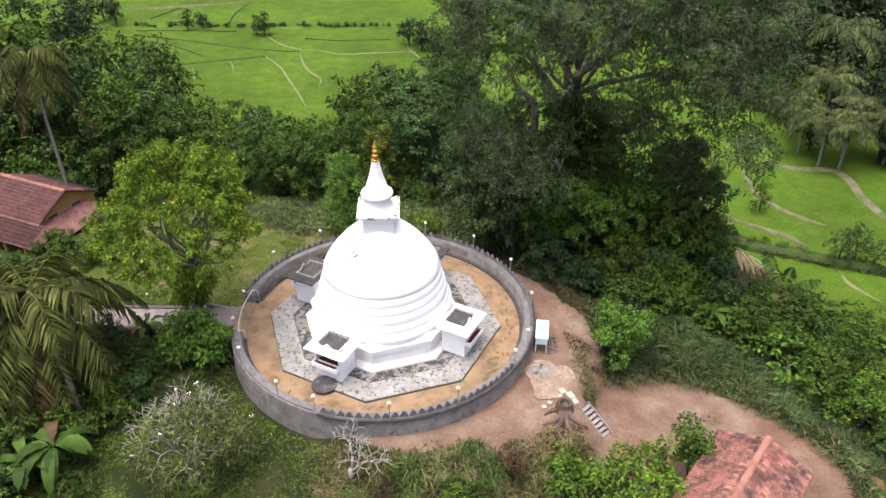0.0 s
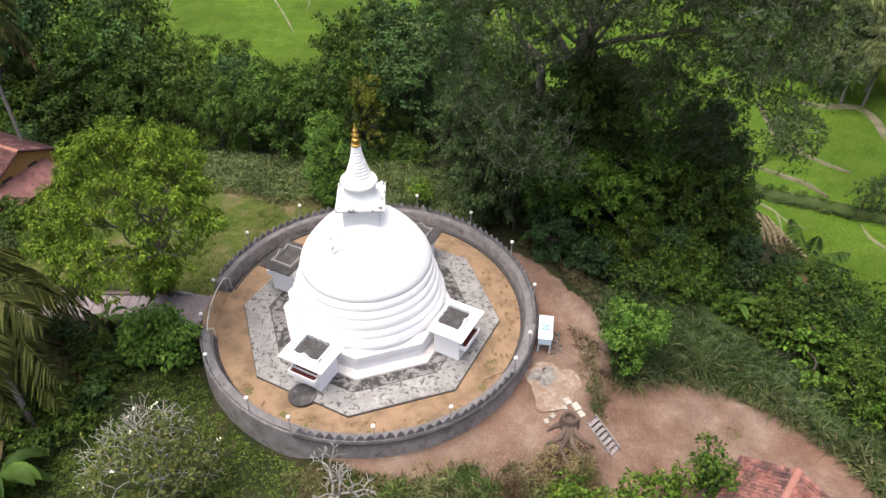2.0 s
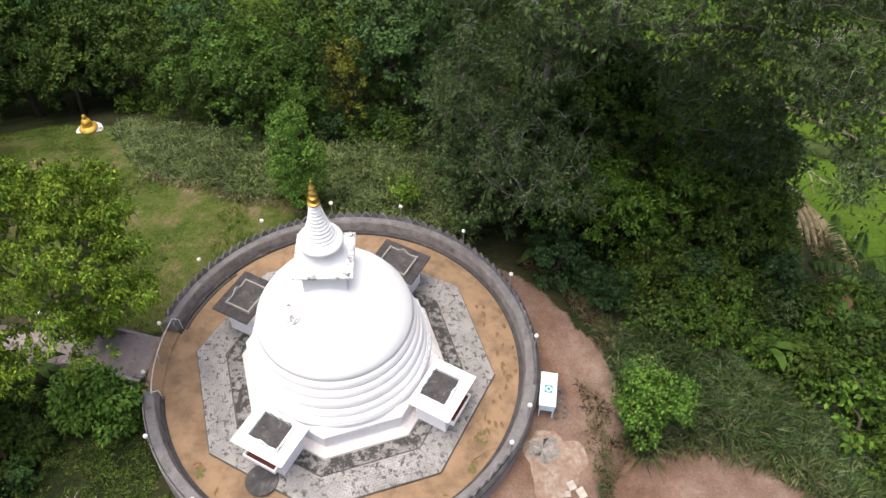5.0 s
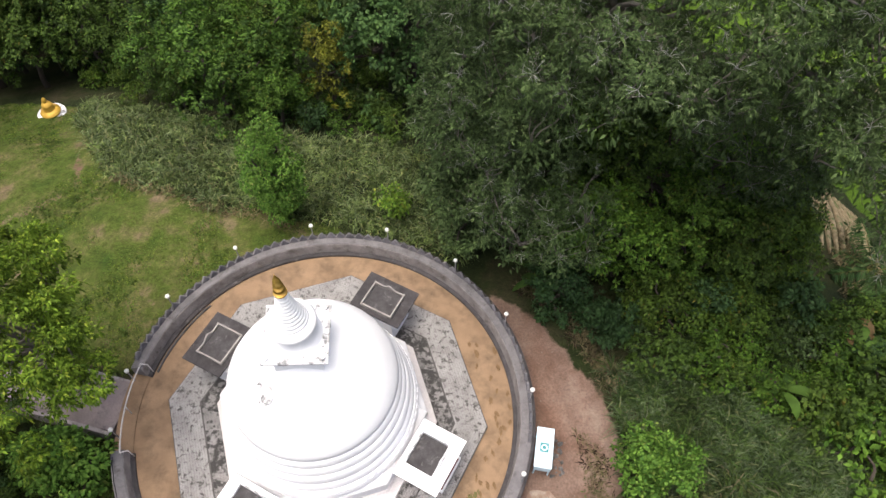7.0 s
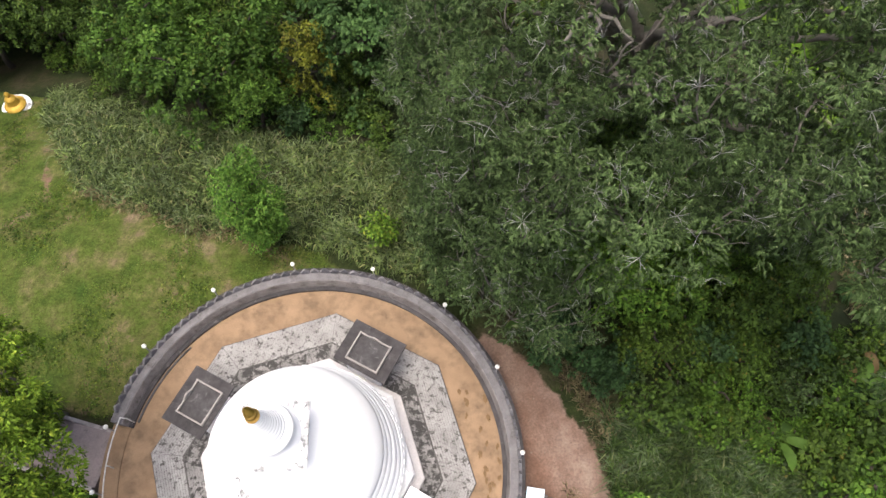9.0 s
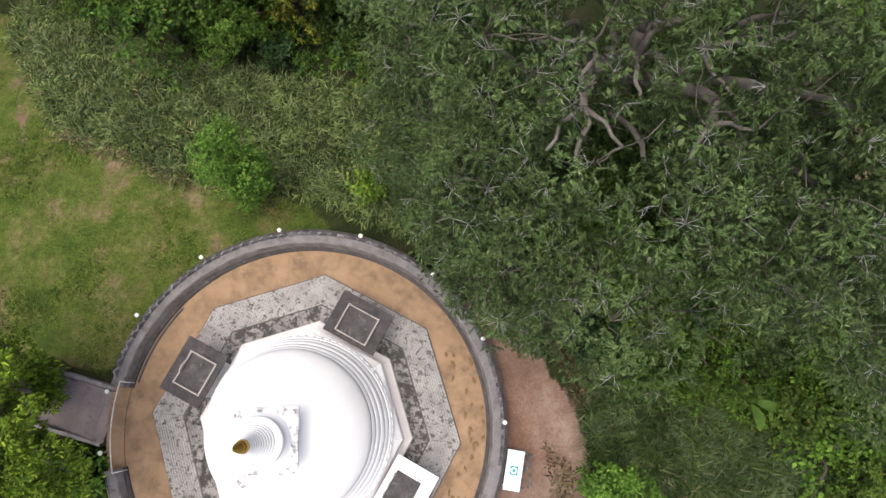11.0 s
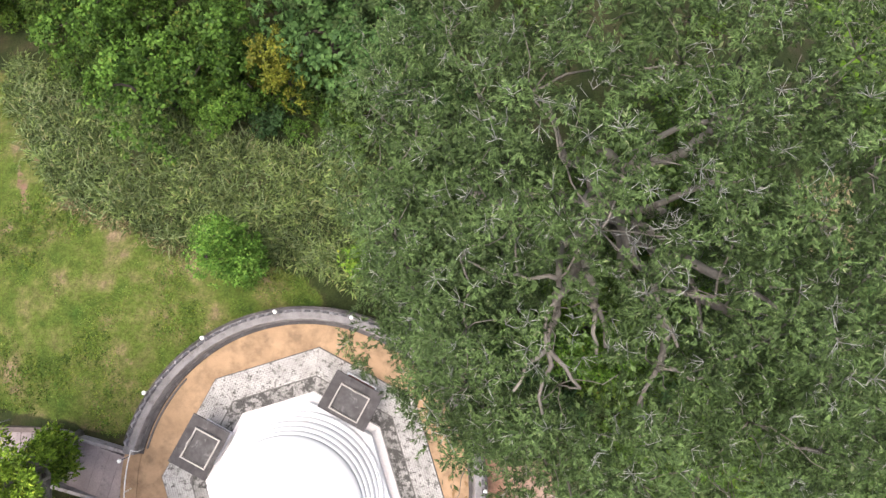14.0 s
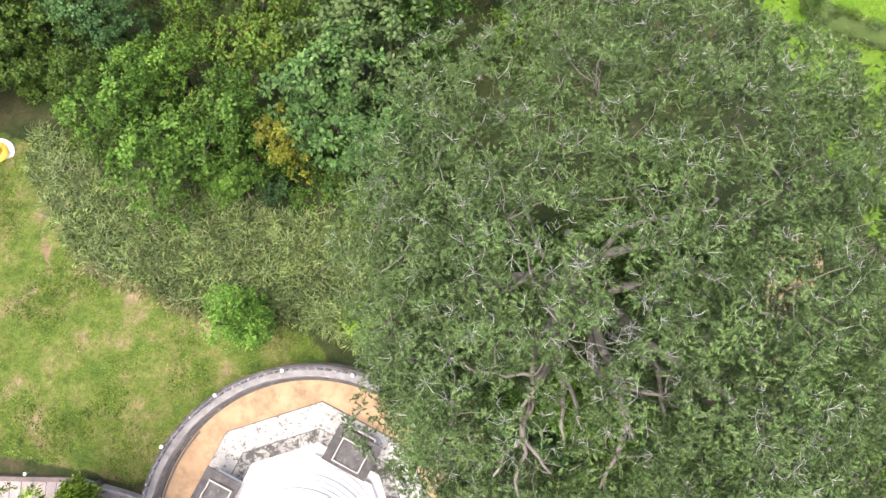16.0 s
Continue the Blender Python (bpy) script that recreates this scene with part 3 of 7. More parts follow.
for k in range(46):
    a, rr, big = rnd.choice(((-31, 8.05, 0.5), (-29, 8.3, 0.4), (-42, 8.95, 0.4), (-108, 8.85, 0.6), (-118, 8.9, 0.6), (-66, 9.0, 0.5), (-136, 8.8, 0.5), (-88, 8.95, 0.5)))
    x, y = rr * math.cos(radians(a)) + rnd.gauss(0, 0.28 * big), rr * math.sin(radians(a)) + rnd.gauss(0, 0.4 * big)
    if not 8.0 < math.hypot(x, y) < 9.12:
        continue
    sand_mark("moss_patch", x, y, rnd.uniform(0.05, 0.16), rnd.uniform(0.06, 0.2), rnd.uniform(0, 180), MOSS, "small flat patch of green moss on the sand", "moss", rnd, "moss on the sand")
stick = tubes("cane", [([(6.7, -5.35, 0.03), (7.4, -4.95, 0.035), (8.15, -4.62, 0.03)], [0.022, 0.02, 0.014])], GRASS_DRY, None)
tagged(stick, "thin dry cane lying on the sand", "stick")


# ---------------------------------------------------------------- paved plinth
def octagon(radius, k):
    a = radians(PHI + 45 * k)
    return Vector((radius * math.cos(a), radius * math.sin(a), 0))


def oct_prism(bm, rings, cap=True):
    """Octagonal rings of (circumradius, z), joined from first to last."""
    loops = []
    for radius, z in rings:
        loops.append([bm.verts.new(octagon(radius, k) + Vector((0, 0, z))) for k in range(8)])
    for a, b in zip(loops, loops[1:]):
        for k in range(8):
            bm.faces.new((a[k], a[(k + 1) % 8], b[(k + 1) % 8], b[k]))
    if cap:
        bm.faces.new(loops[-1])
        bm.faces.new(loops[0][::-1])
    return bm


plinth = thing("paved_plinth", "low octagonal plinth of lichen-blackened grey pavers round the stupa", "plinth")
part("plinth_bed", oct_prism(bmesh.new(), [(7.95, -0.2), (7.95, 0.10), (7.93, 0.115)]), PAVER_JOINT, plinth, "dark bed between the pavers")


def paver_mesh(dx, dy, seed, material):
    rr = random.Random(seed)
    h, b = 0.045, 0.012
    lo = [(0, 0), (dx, 0), (dx, dy), (0, dy)]
    hi = [(b, b), (dx - b, b), (dx - b, dy - b), (b, dy - b)]
    t = [rr.uniform(-0.006, 0.006) for _ in range(4)]
    verts = [(x, y, 0) for x, y in lo] + [(x, y, h * 0.75 + t[i]) for i, (x, y) in enumerate(lo)] + [(x, y, h + t[i]) for i, (x, y) in enumerate(hi)]
    faces = [(8, 9, 10, 11)] + [(4 + i, 4 + (i + 1) % 4, 8 + (i + 1) % 4, 8 + i) for i in range(4)] + [(i, (i + 1) % 4, 4 + (i + 1) % 4, 4 + i) for i in range(4)]
    me = bpy.data.meshes.new("paver")
    me.from_pydata(verts, [], faces)
    me.materials.append(material)
    return me


def pavers():
    """Rows of pavers on the eight sides: twelve fine rows outside the dark joint, six inside, mitred at the corners."""
    rr = random.Random(5)
    half = math.tan(radians(22.5))
    sets = {(0.21, 0.108): [paver_mesh(0.21, 0.108, s, PAVER) for s in range(4)], (0.23, 0.116): [paver_mesh(0.23, 0.116, 10 + s, PAVER_WORN) for s in range(4)]}
    placed, joined = 0, {PAVER: ([], []), PAVER_WORN: ([], [])}
    rows = [(7.30 - i * 0.1195, 0.21, 0.108) for i in range(12)] + [(5.80 - i * 0.125, 0.23, 0.116) for i in range(6)]
    for k in range(8):
        mid = radians(PHI + 45 * k + 22.5)
        frame_m = Matrix.Translation((0, 0, 0.112)) @ pose(0, 0, 0, 0, 0, math.degrees(mid) - 90)
        # own axes: y outwards, x along the side
        for i, (edge, dx, dy) in enumerate(rows):
            low, lo_half = edge - dy, (edge - dy) * half - 0.012
            pitch = dx + 0.014
            shift = (i % 2) * pitch / 2
            x = -math.floor((lo_half - shift) / pitch) * pitch - shift
            first = x
            while x + dx <= lo_half:
                m = frame_m @ Matrix.LocRotScale((x, low, rr.uniform(-0.004, 0.004)), Euler((0, 0, rr.uniform(-0.008, 0.008))), (1, 1, 1))
                kinds = sets[(dx, dy)]
                if k == 6 and placed < 300:
                    ob = new("paver", rr.choice(kinds))
                    ob.matrix_basis = m
                    ob.parent = plinth
                    placed += 1
                else:
                    me = rr.choice(kinds)
                    verts, faces = joined[me.materials[0]]
                    n0 = len(verts)
                    verts += [m @ v.co for v in me.vertices]
                    faces += [tuple(n0 + q for q in f.vertices) for f in me.polygons]
                x += pitch
            hi_half = edge * half - 0.012
            for quad in (((-lo_half, low), (first - 0.014, low), (first - 0.014, edge), (-hi_half, edge)), ((x, low), (lo_half, low), (hi_half, edge), (x, edge))):
                cut_v, cut_f = joined[PAVER if dx < 0.22 else PAVER_WORN]
                n0 = len(cut_v)
                top = 0.045 + rr.uniform(-0.004, 0.004)
                cut_v += [frame_m @ Vector((a, b, 0)) for a, b in quad] + [frame_m @ Vector((a, b, top)) for a, b in quad]
                cut_f += [(n0 + 4, n0 + 5, n0 + 6, n0 + 7)] + [(n0 + q, n0 + (q + 1) % 4, n0 + 4 + (q + 1) % 4, n0 + 4 + q) for q in range(4)]
    for material, (verts, faces) in joined.items():
        tagged(mesh_object("paving", verts, faces, material, plinth, False, "further pavers of the same kind"), kind="stuff")


# ---------------------------------------------------------------- stupa
stupa = thing("stupa", "white limewashed stupa with ringed base, bell dome and gilded spire", "stupa")
part("apron", oct_prism(bmesh.new(), [(5.48, 0.10), (5.44, 0.24), (5.08, 0.40)]), APRON, stupa, "low sloping apron of faded pinkish plaster")
part("octagonal_base", oct_prism(bmesh.new(), [(4.94, 0.30), (4.92, 1.02), (5.02, 1.10), (5.02, 1.42), (4.96, 1.50), (4.78, 1.66), (4.66, 1.80)]), WHITE_STREAKED, stupa, "eight-sided white base with a moulded rim")
turned("base_drum", [(0.0, 1.60), (4.57, 1.60), (4.60, 1.86), (4.58, 2.00), (4.52, 2.08), (4.52, 2.20), (4.44, 2.31), (0.0, 2.31)], WHITE, stupa, 96, "white drum with a worn beaded edge")
for radius, low, high in ((4.37, 2.29, 2.82), (4.22, 2.80, 3.43), (4.05, 3.41, 3.94), (3.89, 3.92, 4.49)):
    prof = [(0.0, low), (radius + 0.012, low), (radius + 0.028, low + 0.06), (radius + 0.030, low + 0.16), (radius + 0.008, high - 0.26), (radius - 0.035, high - 0.12), (radius - 0.085, high - 0.03), (radius - 0.12, high), (0.0, high)]
    turned("terrace_ring", prof, WHITE, stupa, 96, "rounded white terrace ring")
dome_profile = [(0.0, 4.46), (3.74, 4.46), (3.79, 4.54), (3.765, 4.78), (3.68, 5.03), (3.52, 5.33), (3.31, 5.66), (3.05, 6.02), (2.74, 6.40), (2.37, 6.80), (1.96, 7.18), (1.5, 7.53), (1.0, 7.80), (0.5, 7.95), (0.0, 8.0)]
turned("dome", dome_profile, WHITE, stupa, 96, "smooth white bell-shaped dome")


def square_ring(bm, rings, m=None):
    loops = [[bm.verts.new((sx * h, sy * h, z)) for sx, sy in ((1, 1), (-1, 1), (-1, -1), (1, -1))] for h, z in rings]
    for a, b in zip(loops, loops[1:]):
        for k in range(4):
            bm.faces.new((a[k], a[(k + 1) % 4], b[(k + 1) % 4], b[k]))
    bm.faces.new(loops[-1])
    bm.faces.new(loops[0][::-1])
    if m is not None:
        bmesh.ops.transform(bm, matrix=m, verts=bm.verts[:])
    return bm


SQ = pose(-0.03, -0.06, 0, 0, 0, 1.6)
part("harmika_neck", square_ring(bmesh.new(), [(0.98, 7.1), (0.96, 8.60), (1.06, 8.70), (1.10, 8.74)], SQ), WHITE, stupa, "square white neck on the dome")
part("harmika_ledge", square_ring(bmesh.new(), [(1.12, 8.72), (1.26, 8.76), (1.31, 8.83), (1.31, 8.93), (1.26, 8.97), (1.22, 8.965)], SQ), WHITE_AGED, stupa, "projecting square ledge with grey weathering")
axis = Matrix.Translation((-0.08, -0.04, 0))
turned("spire_drum", [(0.0, 8.95), (1.10, 8.95), (1.08, 9.01), (0.98, 9.09), (0.91, 9.22), (0.86, 9.40), (0.84, 9.66), (0.0, 9.66)], WHITE, stupa, 48, "round flaring white drum on the ledge", matrix=axis)
for k in range(4):
    # worn scrolls at the corners of the ledge
    boxed("rim_horn", (-0.10, 0.10, -0.10, 0.10, 0.0, 0.16), WHITE_AGED, stupa, "worn corner scroll", SQ @ pose(0, 0, 8.955, 0, 0, 90 * k) @ pose(1.10, 1.10, 0, 0, 0, 45), 0.05)
turned("spire_base", [(0.0, 9.64), (0.82, 9.64), (0.88, 9.74), (0.97, 9.84), (1.00, 9.96), (0.96, 10.07), (0.84, 10.16), (0.74, 10.22), (0.0, 10.24)], WHITE, stupa, 48, "round white collar under the spire", matrix=axis)
spire = [(0.0, 10.2)]
for k in range(11):
    t = k / 11
    z, r0 = 10.2 + 1.92 * t, 0.235 + 0.485 * (1 - t) ** 1.55
    spire += [(r0, z), (r0 + 0.014, z + 0.06), (r0 - 0.005, z + 0.13), (r0 - 0.04, z + 0.165)]
spire += [(0.21, 12.12), (0.0, 12.12)]
turned("spire", spire, WHITE, stupa, 40, "tapering white spire ribbed with rings", matrix=axis)
vases = [(0.0, 0.0), (0.20, 0.0), (0.26, 0.06), (0.26, 0.13), (0.13, 0.20), (0.23, 0.32), (0.20, 0.43), (0.08, 0.51), (0.19, 0.63), (0.16, 0.72), (0.06, 0.80), (0.14, 0.91), (0.09, 1.02), (0.04, 1.08), (0.06, 1.15), (0.025, 1.23), (0.0, 1.38)]
turned("finial", [(r0, 12.1 + z) for r0, z in vases], GOLD, stupa, 24, "gilded pinnacle of stacked vases", matrix=axis)
# a ring of dentils under the lowest band
for k in range(72):
    a = radians(5 * k)
    if k == 0:
        dentil = boxed("dentil", (-0.03, 0.03, -0.11, 0.11, 0, 0.08), WHITE, stupa, "", None, 0.012)
        ob = dentil
    else:
        ob = new("dentil", dentil.data)
        ob.parent = stupa
    ob.matrix_basis = Matrix.Translation((4.53 * math.cos(a), 4.53 * math.sin(a), 2.09)) @ pose(0, 0, 0, 0, 0, 5 * k)
# small offering bowl fixed on the dome's shoulder
turned("dome_bowl", [(0.0, -0.06), (0.44, -0.06), (0.50, 0.02), (0.48, 0.05), (0.42, 0.05), (0.38, 0.02), (0.0, 0.03)], WHITE_AGED, stupa, 32, "shallow round dish set on the dome", matrix=pose(-1.50, -1.72, 6.90, 0, 0, -41) @ pose(0, 0, 0, 43, 0, 0))



# ---------------------------------------------------------------- image houses
def image_house(angle, grey):
    """A small shrine with a flat tray roof, a porch slab and an offering trough; its front faces outwards along -y of its own axes."""
    a = radians(angle)
    far = 5.82
    m = pose(far * math.cos(a), far * math.sin(a), 0.15, 0, 0, angle + 90)
    paint = "greyed" if grey else "white"
    h = thing("image_house", f"small {paint} plastered shrine with flat tray roof and offering trough", "shrine", m, "shrines round the stupa")
    roof_mat = TANK_DARK if grey else WHITE
    wall = WHITE
    # walls: two sides, back, low front under the opening, lintel
    boxed("side_wall", (-0.92, -0.80, -0.78, 0.85, 0, 2.04), wall, h, "")
    boxed("side_wall", (0.80, 0.92, -0.78, 0.85, 0, 2.04), wall, h, "")
    boxed("back_wall", (-0.80, 0.80, 0.73, 0.85, 0, 2.04), wall, h, "")
    boxed("front_wall", (-0.80, 0.80, -0.78, -0.66, 0, 1.12), wall, h, "white wall below the opening")
    boxed("lintel", (-0.80, 0.80, -0.78, -0.66, 1.74, 2.04), wall, h, "")
    boxed("inner_floor", (-0.80, 0.80, -0.66, 0.73, 1.0, 1.08), RED_FLOOR, h, "red oxide shelf inside")
    # trough in front
    t = boxed("offering_trough", (-0.82, 0.82, -1.14, -0.783, 1.02, 1.10), RED_FLOOR, h, "red offering ledge with a white rim")
    for dims in ((-0.90, -0.82, -1.20, -0.783, 0.96, 1.26), (0.82, 0.90, -1.20, -0.783, 0.96, 1.26), (-0.82, 0.82, -1.20, -1.14, 0.96, 1.26)):
        boxed("trough_rim", dims, WHITE, t, "white rim")
    # roof slab with a raised lip round a sunk tray
    boxed("roof_slab", (-1.42, 1.42, -1.18, 1.04, 2.04, 2.14), roof_mat, h, "projecting flat roof slab", None, 0.02)
    tray = boxed("roof_tray", (-0.80, 0.80, -0.58, 0.72, 2.143, 2.163), TANK_MID if grey else TANK_MID, h, "weathered grey tray of the roof", None, 0.004)
    lip = CONCRETE_PALE if grey else WHITE_AGED
    for dims in ((-0.875, -0.80, -0.70, 0.795, 2.143, 2.36), (0.80, 0.875, -0.70, 0.795, 2.143, 2.36), (-0.80, 0.80, 0.72, 0.795, 2.143, 2.36)):
        boxed("roof_lip", dims, lip, tray, "raised worn lip")
    # shaped crest on the front lip
    n = 16
    xs = [-0.80 + 1.6 * k / n for k in range(n + 1)]
    top = [2.30 + 0.20 * math.exp(-((x / 0.26) ** 2)) + 0.04 * math.cos(x * 9) for x in xs]
    verts = [(x, y, z) for y in (-0.68, -0.61) for x, z in zip(xs, top)] + [(x, y, 2.143) for y in (-0.68, -0.61) for x in xs]
    w = n + 1
    faces = []
    for k in range(n):
        faces += [(k, k + 1, w + k + 1, w + k), (2 * w + k, 2 * w + k + 1, k + 1, k), (w + k, w + k + 1, 3 * w + k + 1, 3 * w + k)]
    faces += [(0, w, 3 * w, 2 * w), (n, 2 * w + n, 3 * w + n, w + n)]
    mesh_object("roof_crest", verts, faces, lip, tray, False, "curved crest above the opening")
    return h


image_house(-118, False)
image_house(-29, False)
image_house(62, True)
image_house(152.5, True)
# round step before the first shrine
step = turned("moonstone_step", [(0.0, 0.0), (0.78, 0.0), (0.78, 0.07), (0.74, 0.09), (0.52, 0.09), (0.50, 0.075), (0.0, 0.075)], TANK_MID, None, 40, matrix=pose(7.28 * math.cos(radians(-117)), 7.28 * math.sin(radians(-117)), 0.155))
tagged(step, "round dark stone step lying before a shrine", "step")


# ---------------------------------------------------------------- ring wall
GATE_A, GATE_B = 168.0, 192.5


def ring_wall():
    prof = [(9.30, -0.6), (9.30, 0.10), (9.42, 0.14), (9.50, 0.78), (9.56, 0.82), (10.06, 0.82), (10.10, 0.78), (10.16, -0.2), (10.24, -2.6), (9.30, -2.6)]
    v, f = lathe(prof, 150, True, 0.0, (GATE_B - 360, GATE_A))
    ob = mesh_object("ring_wall", v, f, CONCRETE, None, False)
    tagged(ob, "grey weathered cement wall ringing the sand courtyard", "wall", kind="structure")
    sill = turned("gate_sill", [(9.30, -2.6), (9.30, 0.06), (10.2, 0.06), (10.24, -2.6)], SAND, None, 10, smooth=False, sweep=(GATE_A, GATE_B))
    tagged(sill, "worn sill at the gate strewn with sand", "sill", kind="structure")
    kerb = turned("courtyard_kerb", [(9.02, -0.1), (9.02, 0.07), (9.12, 0.07), (9.12, -0.1)], TANK_MID, None, 40, smooth=False, sweep=(138, 166))
    tagged(kerb, "low dark kerb along the sand", "kerb", kind="structure")
    cap = turned("wall_top", [(9.53, 0.80), (9.53, 0.836), (9.57, 0.846), (10.04, 0.846), (10.06, 0.836), (10.06, 0.80)], WALL_TOP, None, 150, smooth=False, sweep=(GATE_B - 360, GATE_A))
    tagged(cap, "dark weathered flat top of the ring wall", "wall top", kind="structure")
    coping = turned("wall_coping", [(10.07, 0.70), (10.07, 0.825), (10.20, 0.815), (10.22, 0.74), (10.16, 0.70)], TANK_DARK, None, 140, smooth=False, sweep=(-109, 165))
    tagged(coping, "narrow blackened moulding round the wall's outer top edge", "coping", kind="structure")
    skirt = turned("wall_skirting", [(9.20, -0.1), (9.20, 0.10), (9.23, 0.13), (9.40, 0.18), (9.40, -0.1)], TANK_DARK, None, 140, smooth=False, sweep=(GATE_B - 360, GATE_A))
    tagged(skirt, "dark stained footing course of the ring wall", "skirting", kind="structure")
    return ob


wall_ob = ring_wall()


def merlon_mesh(seed):
    rr = random.Random(seed)
    w, h, d = 0.225, 0.41 + rr.uniform(-0.06, 0.02), 0.055
    out = [(-w, 0), (-w, 0.10), (-w * 0.74, 0.20), (-w * 0.40, 0.32), (-w * 0.14, 0.42), (rr.uniform(-0.02, 0.02), h), (w * 0.14, 0.42), (w * 0.40, 0.32), (w * 0.74, 0.20), (w, 0.10), (w, 0)]
    n = len(out)
    verts = [(d, x, z) for x, z in out] + [(-d, x, z) for x, z in out]
    faces = [tuple(range(n)), tuple(range(2 * n - 1, n - 1, -1))] + [(k, n + k, n + (k + 1) % n, (k + 1) % n) for k in range(n)]
    me = bpy.data.meshes.new("merlon")
    me.from_pydata(verts, [], faces)
    me.materials.append(MERLON)
    return me


MERLONS = [merlon_mesh(s) for s in range(5)]
rnd = random.Random(3)
deg = -107.0
while deg < 164.5:
    if not -33 < deg < -9:
        a = radians(deg)
        ob = new("merlon", rnd.choice(MERLONS))
        ob.parent = wall_ob
        ob.matrix_basis = Matrix.Translation((9.95 * math.cos(a), 9.95 * math.sin(a), 0.84)) @ pose(0, 0, 0, rnd.uniform(-2, 2), rnd.uniform(-3, 3), deg + rnd.uniform(-3, 3))
    deg += 2.98

LAMP_ANGLES = (50.2, 26.7, 2.5, -20.8, -33.2, -61.4, -84.9, -110.0, -125.1, -148.9, 187.2, 170.0, 146.6, 122.2, 98.3, 74.3)


def wall_lamp(m):
    lamp = thing("post_lamp", "short grey post lamp with a round white globe", "lamp", m, "lamps round the terrace")
    turned("post", [(0.0, 0.0), (0.045, 0.0), (0.04, 0.05), (0.03, 0.08), (0.028, 1.05), (0.0, 1.05)], POLE, lamp, 10)
    turned("collar", [(0.0, 1.02), (0.05, 1.02), (0.06, 1.05), (0.05, 1.08), (0.0, 1.08)], POLE, lamp, 12)
    prof = [(0.0, 1.06)] + [(0.115 * math.sin(radians(k)), 1.18 - 0.115 * math.cos(radians(k))) for k in range(20, 180, 20)] + [(0.0, 1.295)]
    turned("globe", prof, GLOBE, lamp, 18, "round opal white globe")
    return lamp


first_lamp = None
for deg in LAMP_ANGLES:
    a = radians(deg)
    low = 0.845 if not 168 < deg < 192 else 0.06
    m = pose(10.0 * math.cos(a), 10.0 * math.sin(a), low, 0, 0, deg)
    first_lamp = copy_thing(first_lamp, m) if first_lamp else wall_lamp(m)
for x, y, up in ((-17.4, 3.5, 0.0), (-18.3, 0.4, 0.1), (-27.0, 3.9, 0.0)):
    copy_thing(first_lamp, pose(x, y, gz(x, y) + up, 0, 0, 0))

# pipe rail that closes the gate
rail = thing("gate_rail", "bent galvanised pipe rail across the courtyard gate", "rail")
pts = [(9.62 * math.cos(radians(d)), 9.62 * math.sin(radians(d)), 0.95) for d in np.linspace(166.5, 193.5, 9)]
tubes("top_pipe", [(pts, [0.035] * 9)], PIPE, rail)
tubes("end_pipe", [([pts[0], (pts[0][0] + 0.35, pts[0][1] - 0.05, 0.95), (pts[0][0] + 0.38, pts[0][1] - 0.05, 0.02)], [0.03] * 3)], PIPE, rail)
tubes("end_pipe", [([pts[-1], (pts[-1][0] + 0.35, pts[-1][1] + 0.1, 0.95), (pts[-1][0] + 0.38, pts[-1][1] + 0.1, 0.02)], [0.03] * 3)], PIPE, rail)
for k in (0, 4, 8):
    tubes("rail_post", [([pts[k], (pts[k][0], pts[k][1], 0.05)], [0.028, 0.028])], PIPE, rail)
# slack cable along the wall top
for lo, hi, side in ((194, 250, 10.0), (298, 328, 10.02)):
    cab = [(side * math.cos(radians(d)), side * math.sin(radians(d)), 0.87 + 0.035 * math.sin(d * 1.7)) for d in np.linspace(lo, hi, 26)]
    tagged(tubes("cable", [(cab, [0.02] * 26)], CABLE, None, "", 6), "black power cable slung along the wall top", "cable")


# ---------------------------------------------------------------- causeway from the gate
def causeway():
    c = thing("gate_steps", "shallow cement steps going down from the gate", "steps")
    ax, ay, bx, by = -10.05, 0.35, -14.6, 1.62
    length = math.hypot(bx - ax, by - ay)
    turn = math.degrees(math.atan2(by - ay, bx - ax))
    m = pose(ax, ay, 0, 0, 0, turn)
    n = 7
    for k in range(n):
        top = -0.02 - 0.165 * k
        boxed("tread", (k * length / n - 0.01, (k + 1) * length / n - 0.06, -1.30, 1.30, -1.6, top), PATH, c, "", m, 0.03)
    boxed("side_coping", (0.15, length, 1.304, 1.50, -1.9, -0.10), PATH_COPE, c, "mossy coping", m, 0.03)
    boxed("side_coping", (0.15, length, -1.50, -1.304, -1.9, -0.45), PATH_COPE, c, "mossy coping", m, 0.03)
    p = thing("causeway", "long pinkish-grey cement causeway with low mossy kerbs", "path", kind="structure")
    m2 = pose(bx, by, 0, 0, 0, 179.0)
    rr = random.Random(8)
    x = 0.0
    while x < 22:
        w = rr.uniform(0.62, 0.80)
        boxed("slab", (x, x + w - 0.035, -1.2, 1.15, -2.2, -1.12 + rr.uniform(-0.012, 0.012)), PATH, p, "", m2, 0.015)
        x += w
    boxed("kerb", (0.02, 22, 1.154, 1.45, -2.3, -0.80), PATH_EDGE, p, "dark mossy kerb", m2, 0.03)
    boxed("kerb", (0.02, 22, -1.50, -1.204, -2.3, -1.02), PATH_EDGE, p, "dark mossy kerb", m2, 0.03)


causeway()

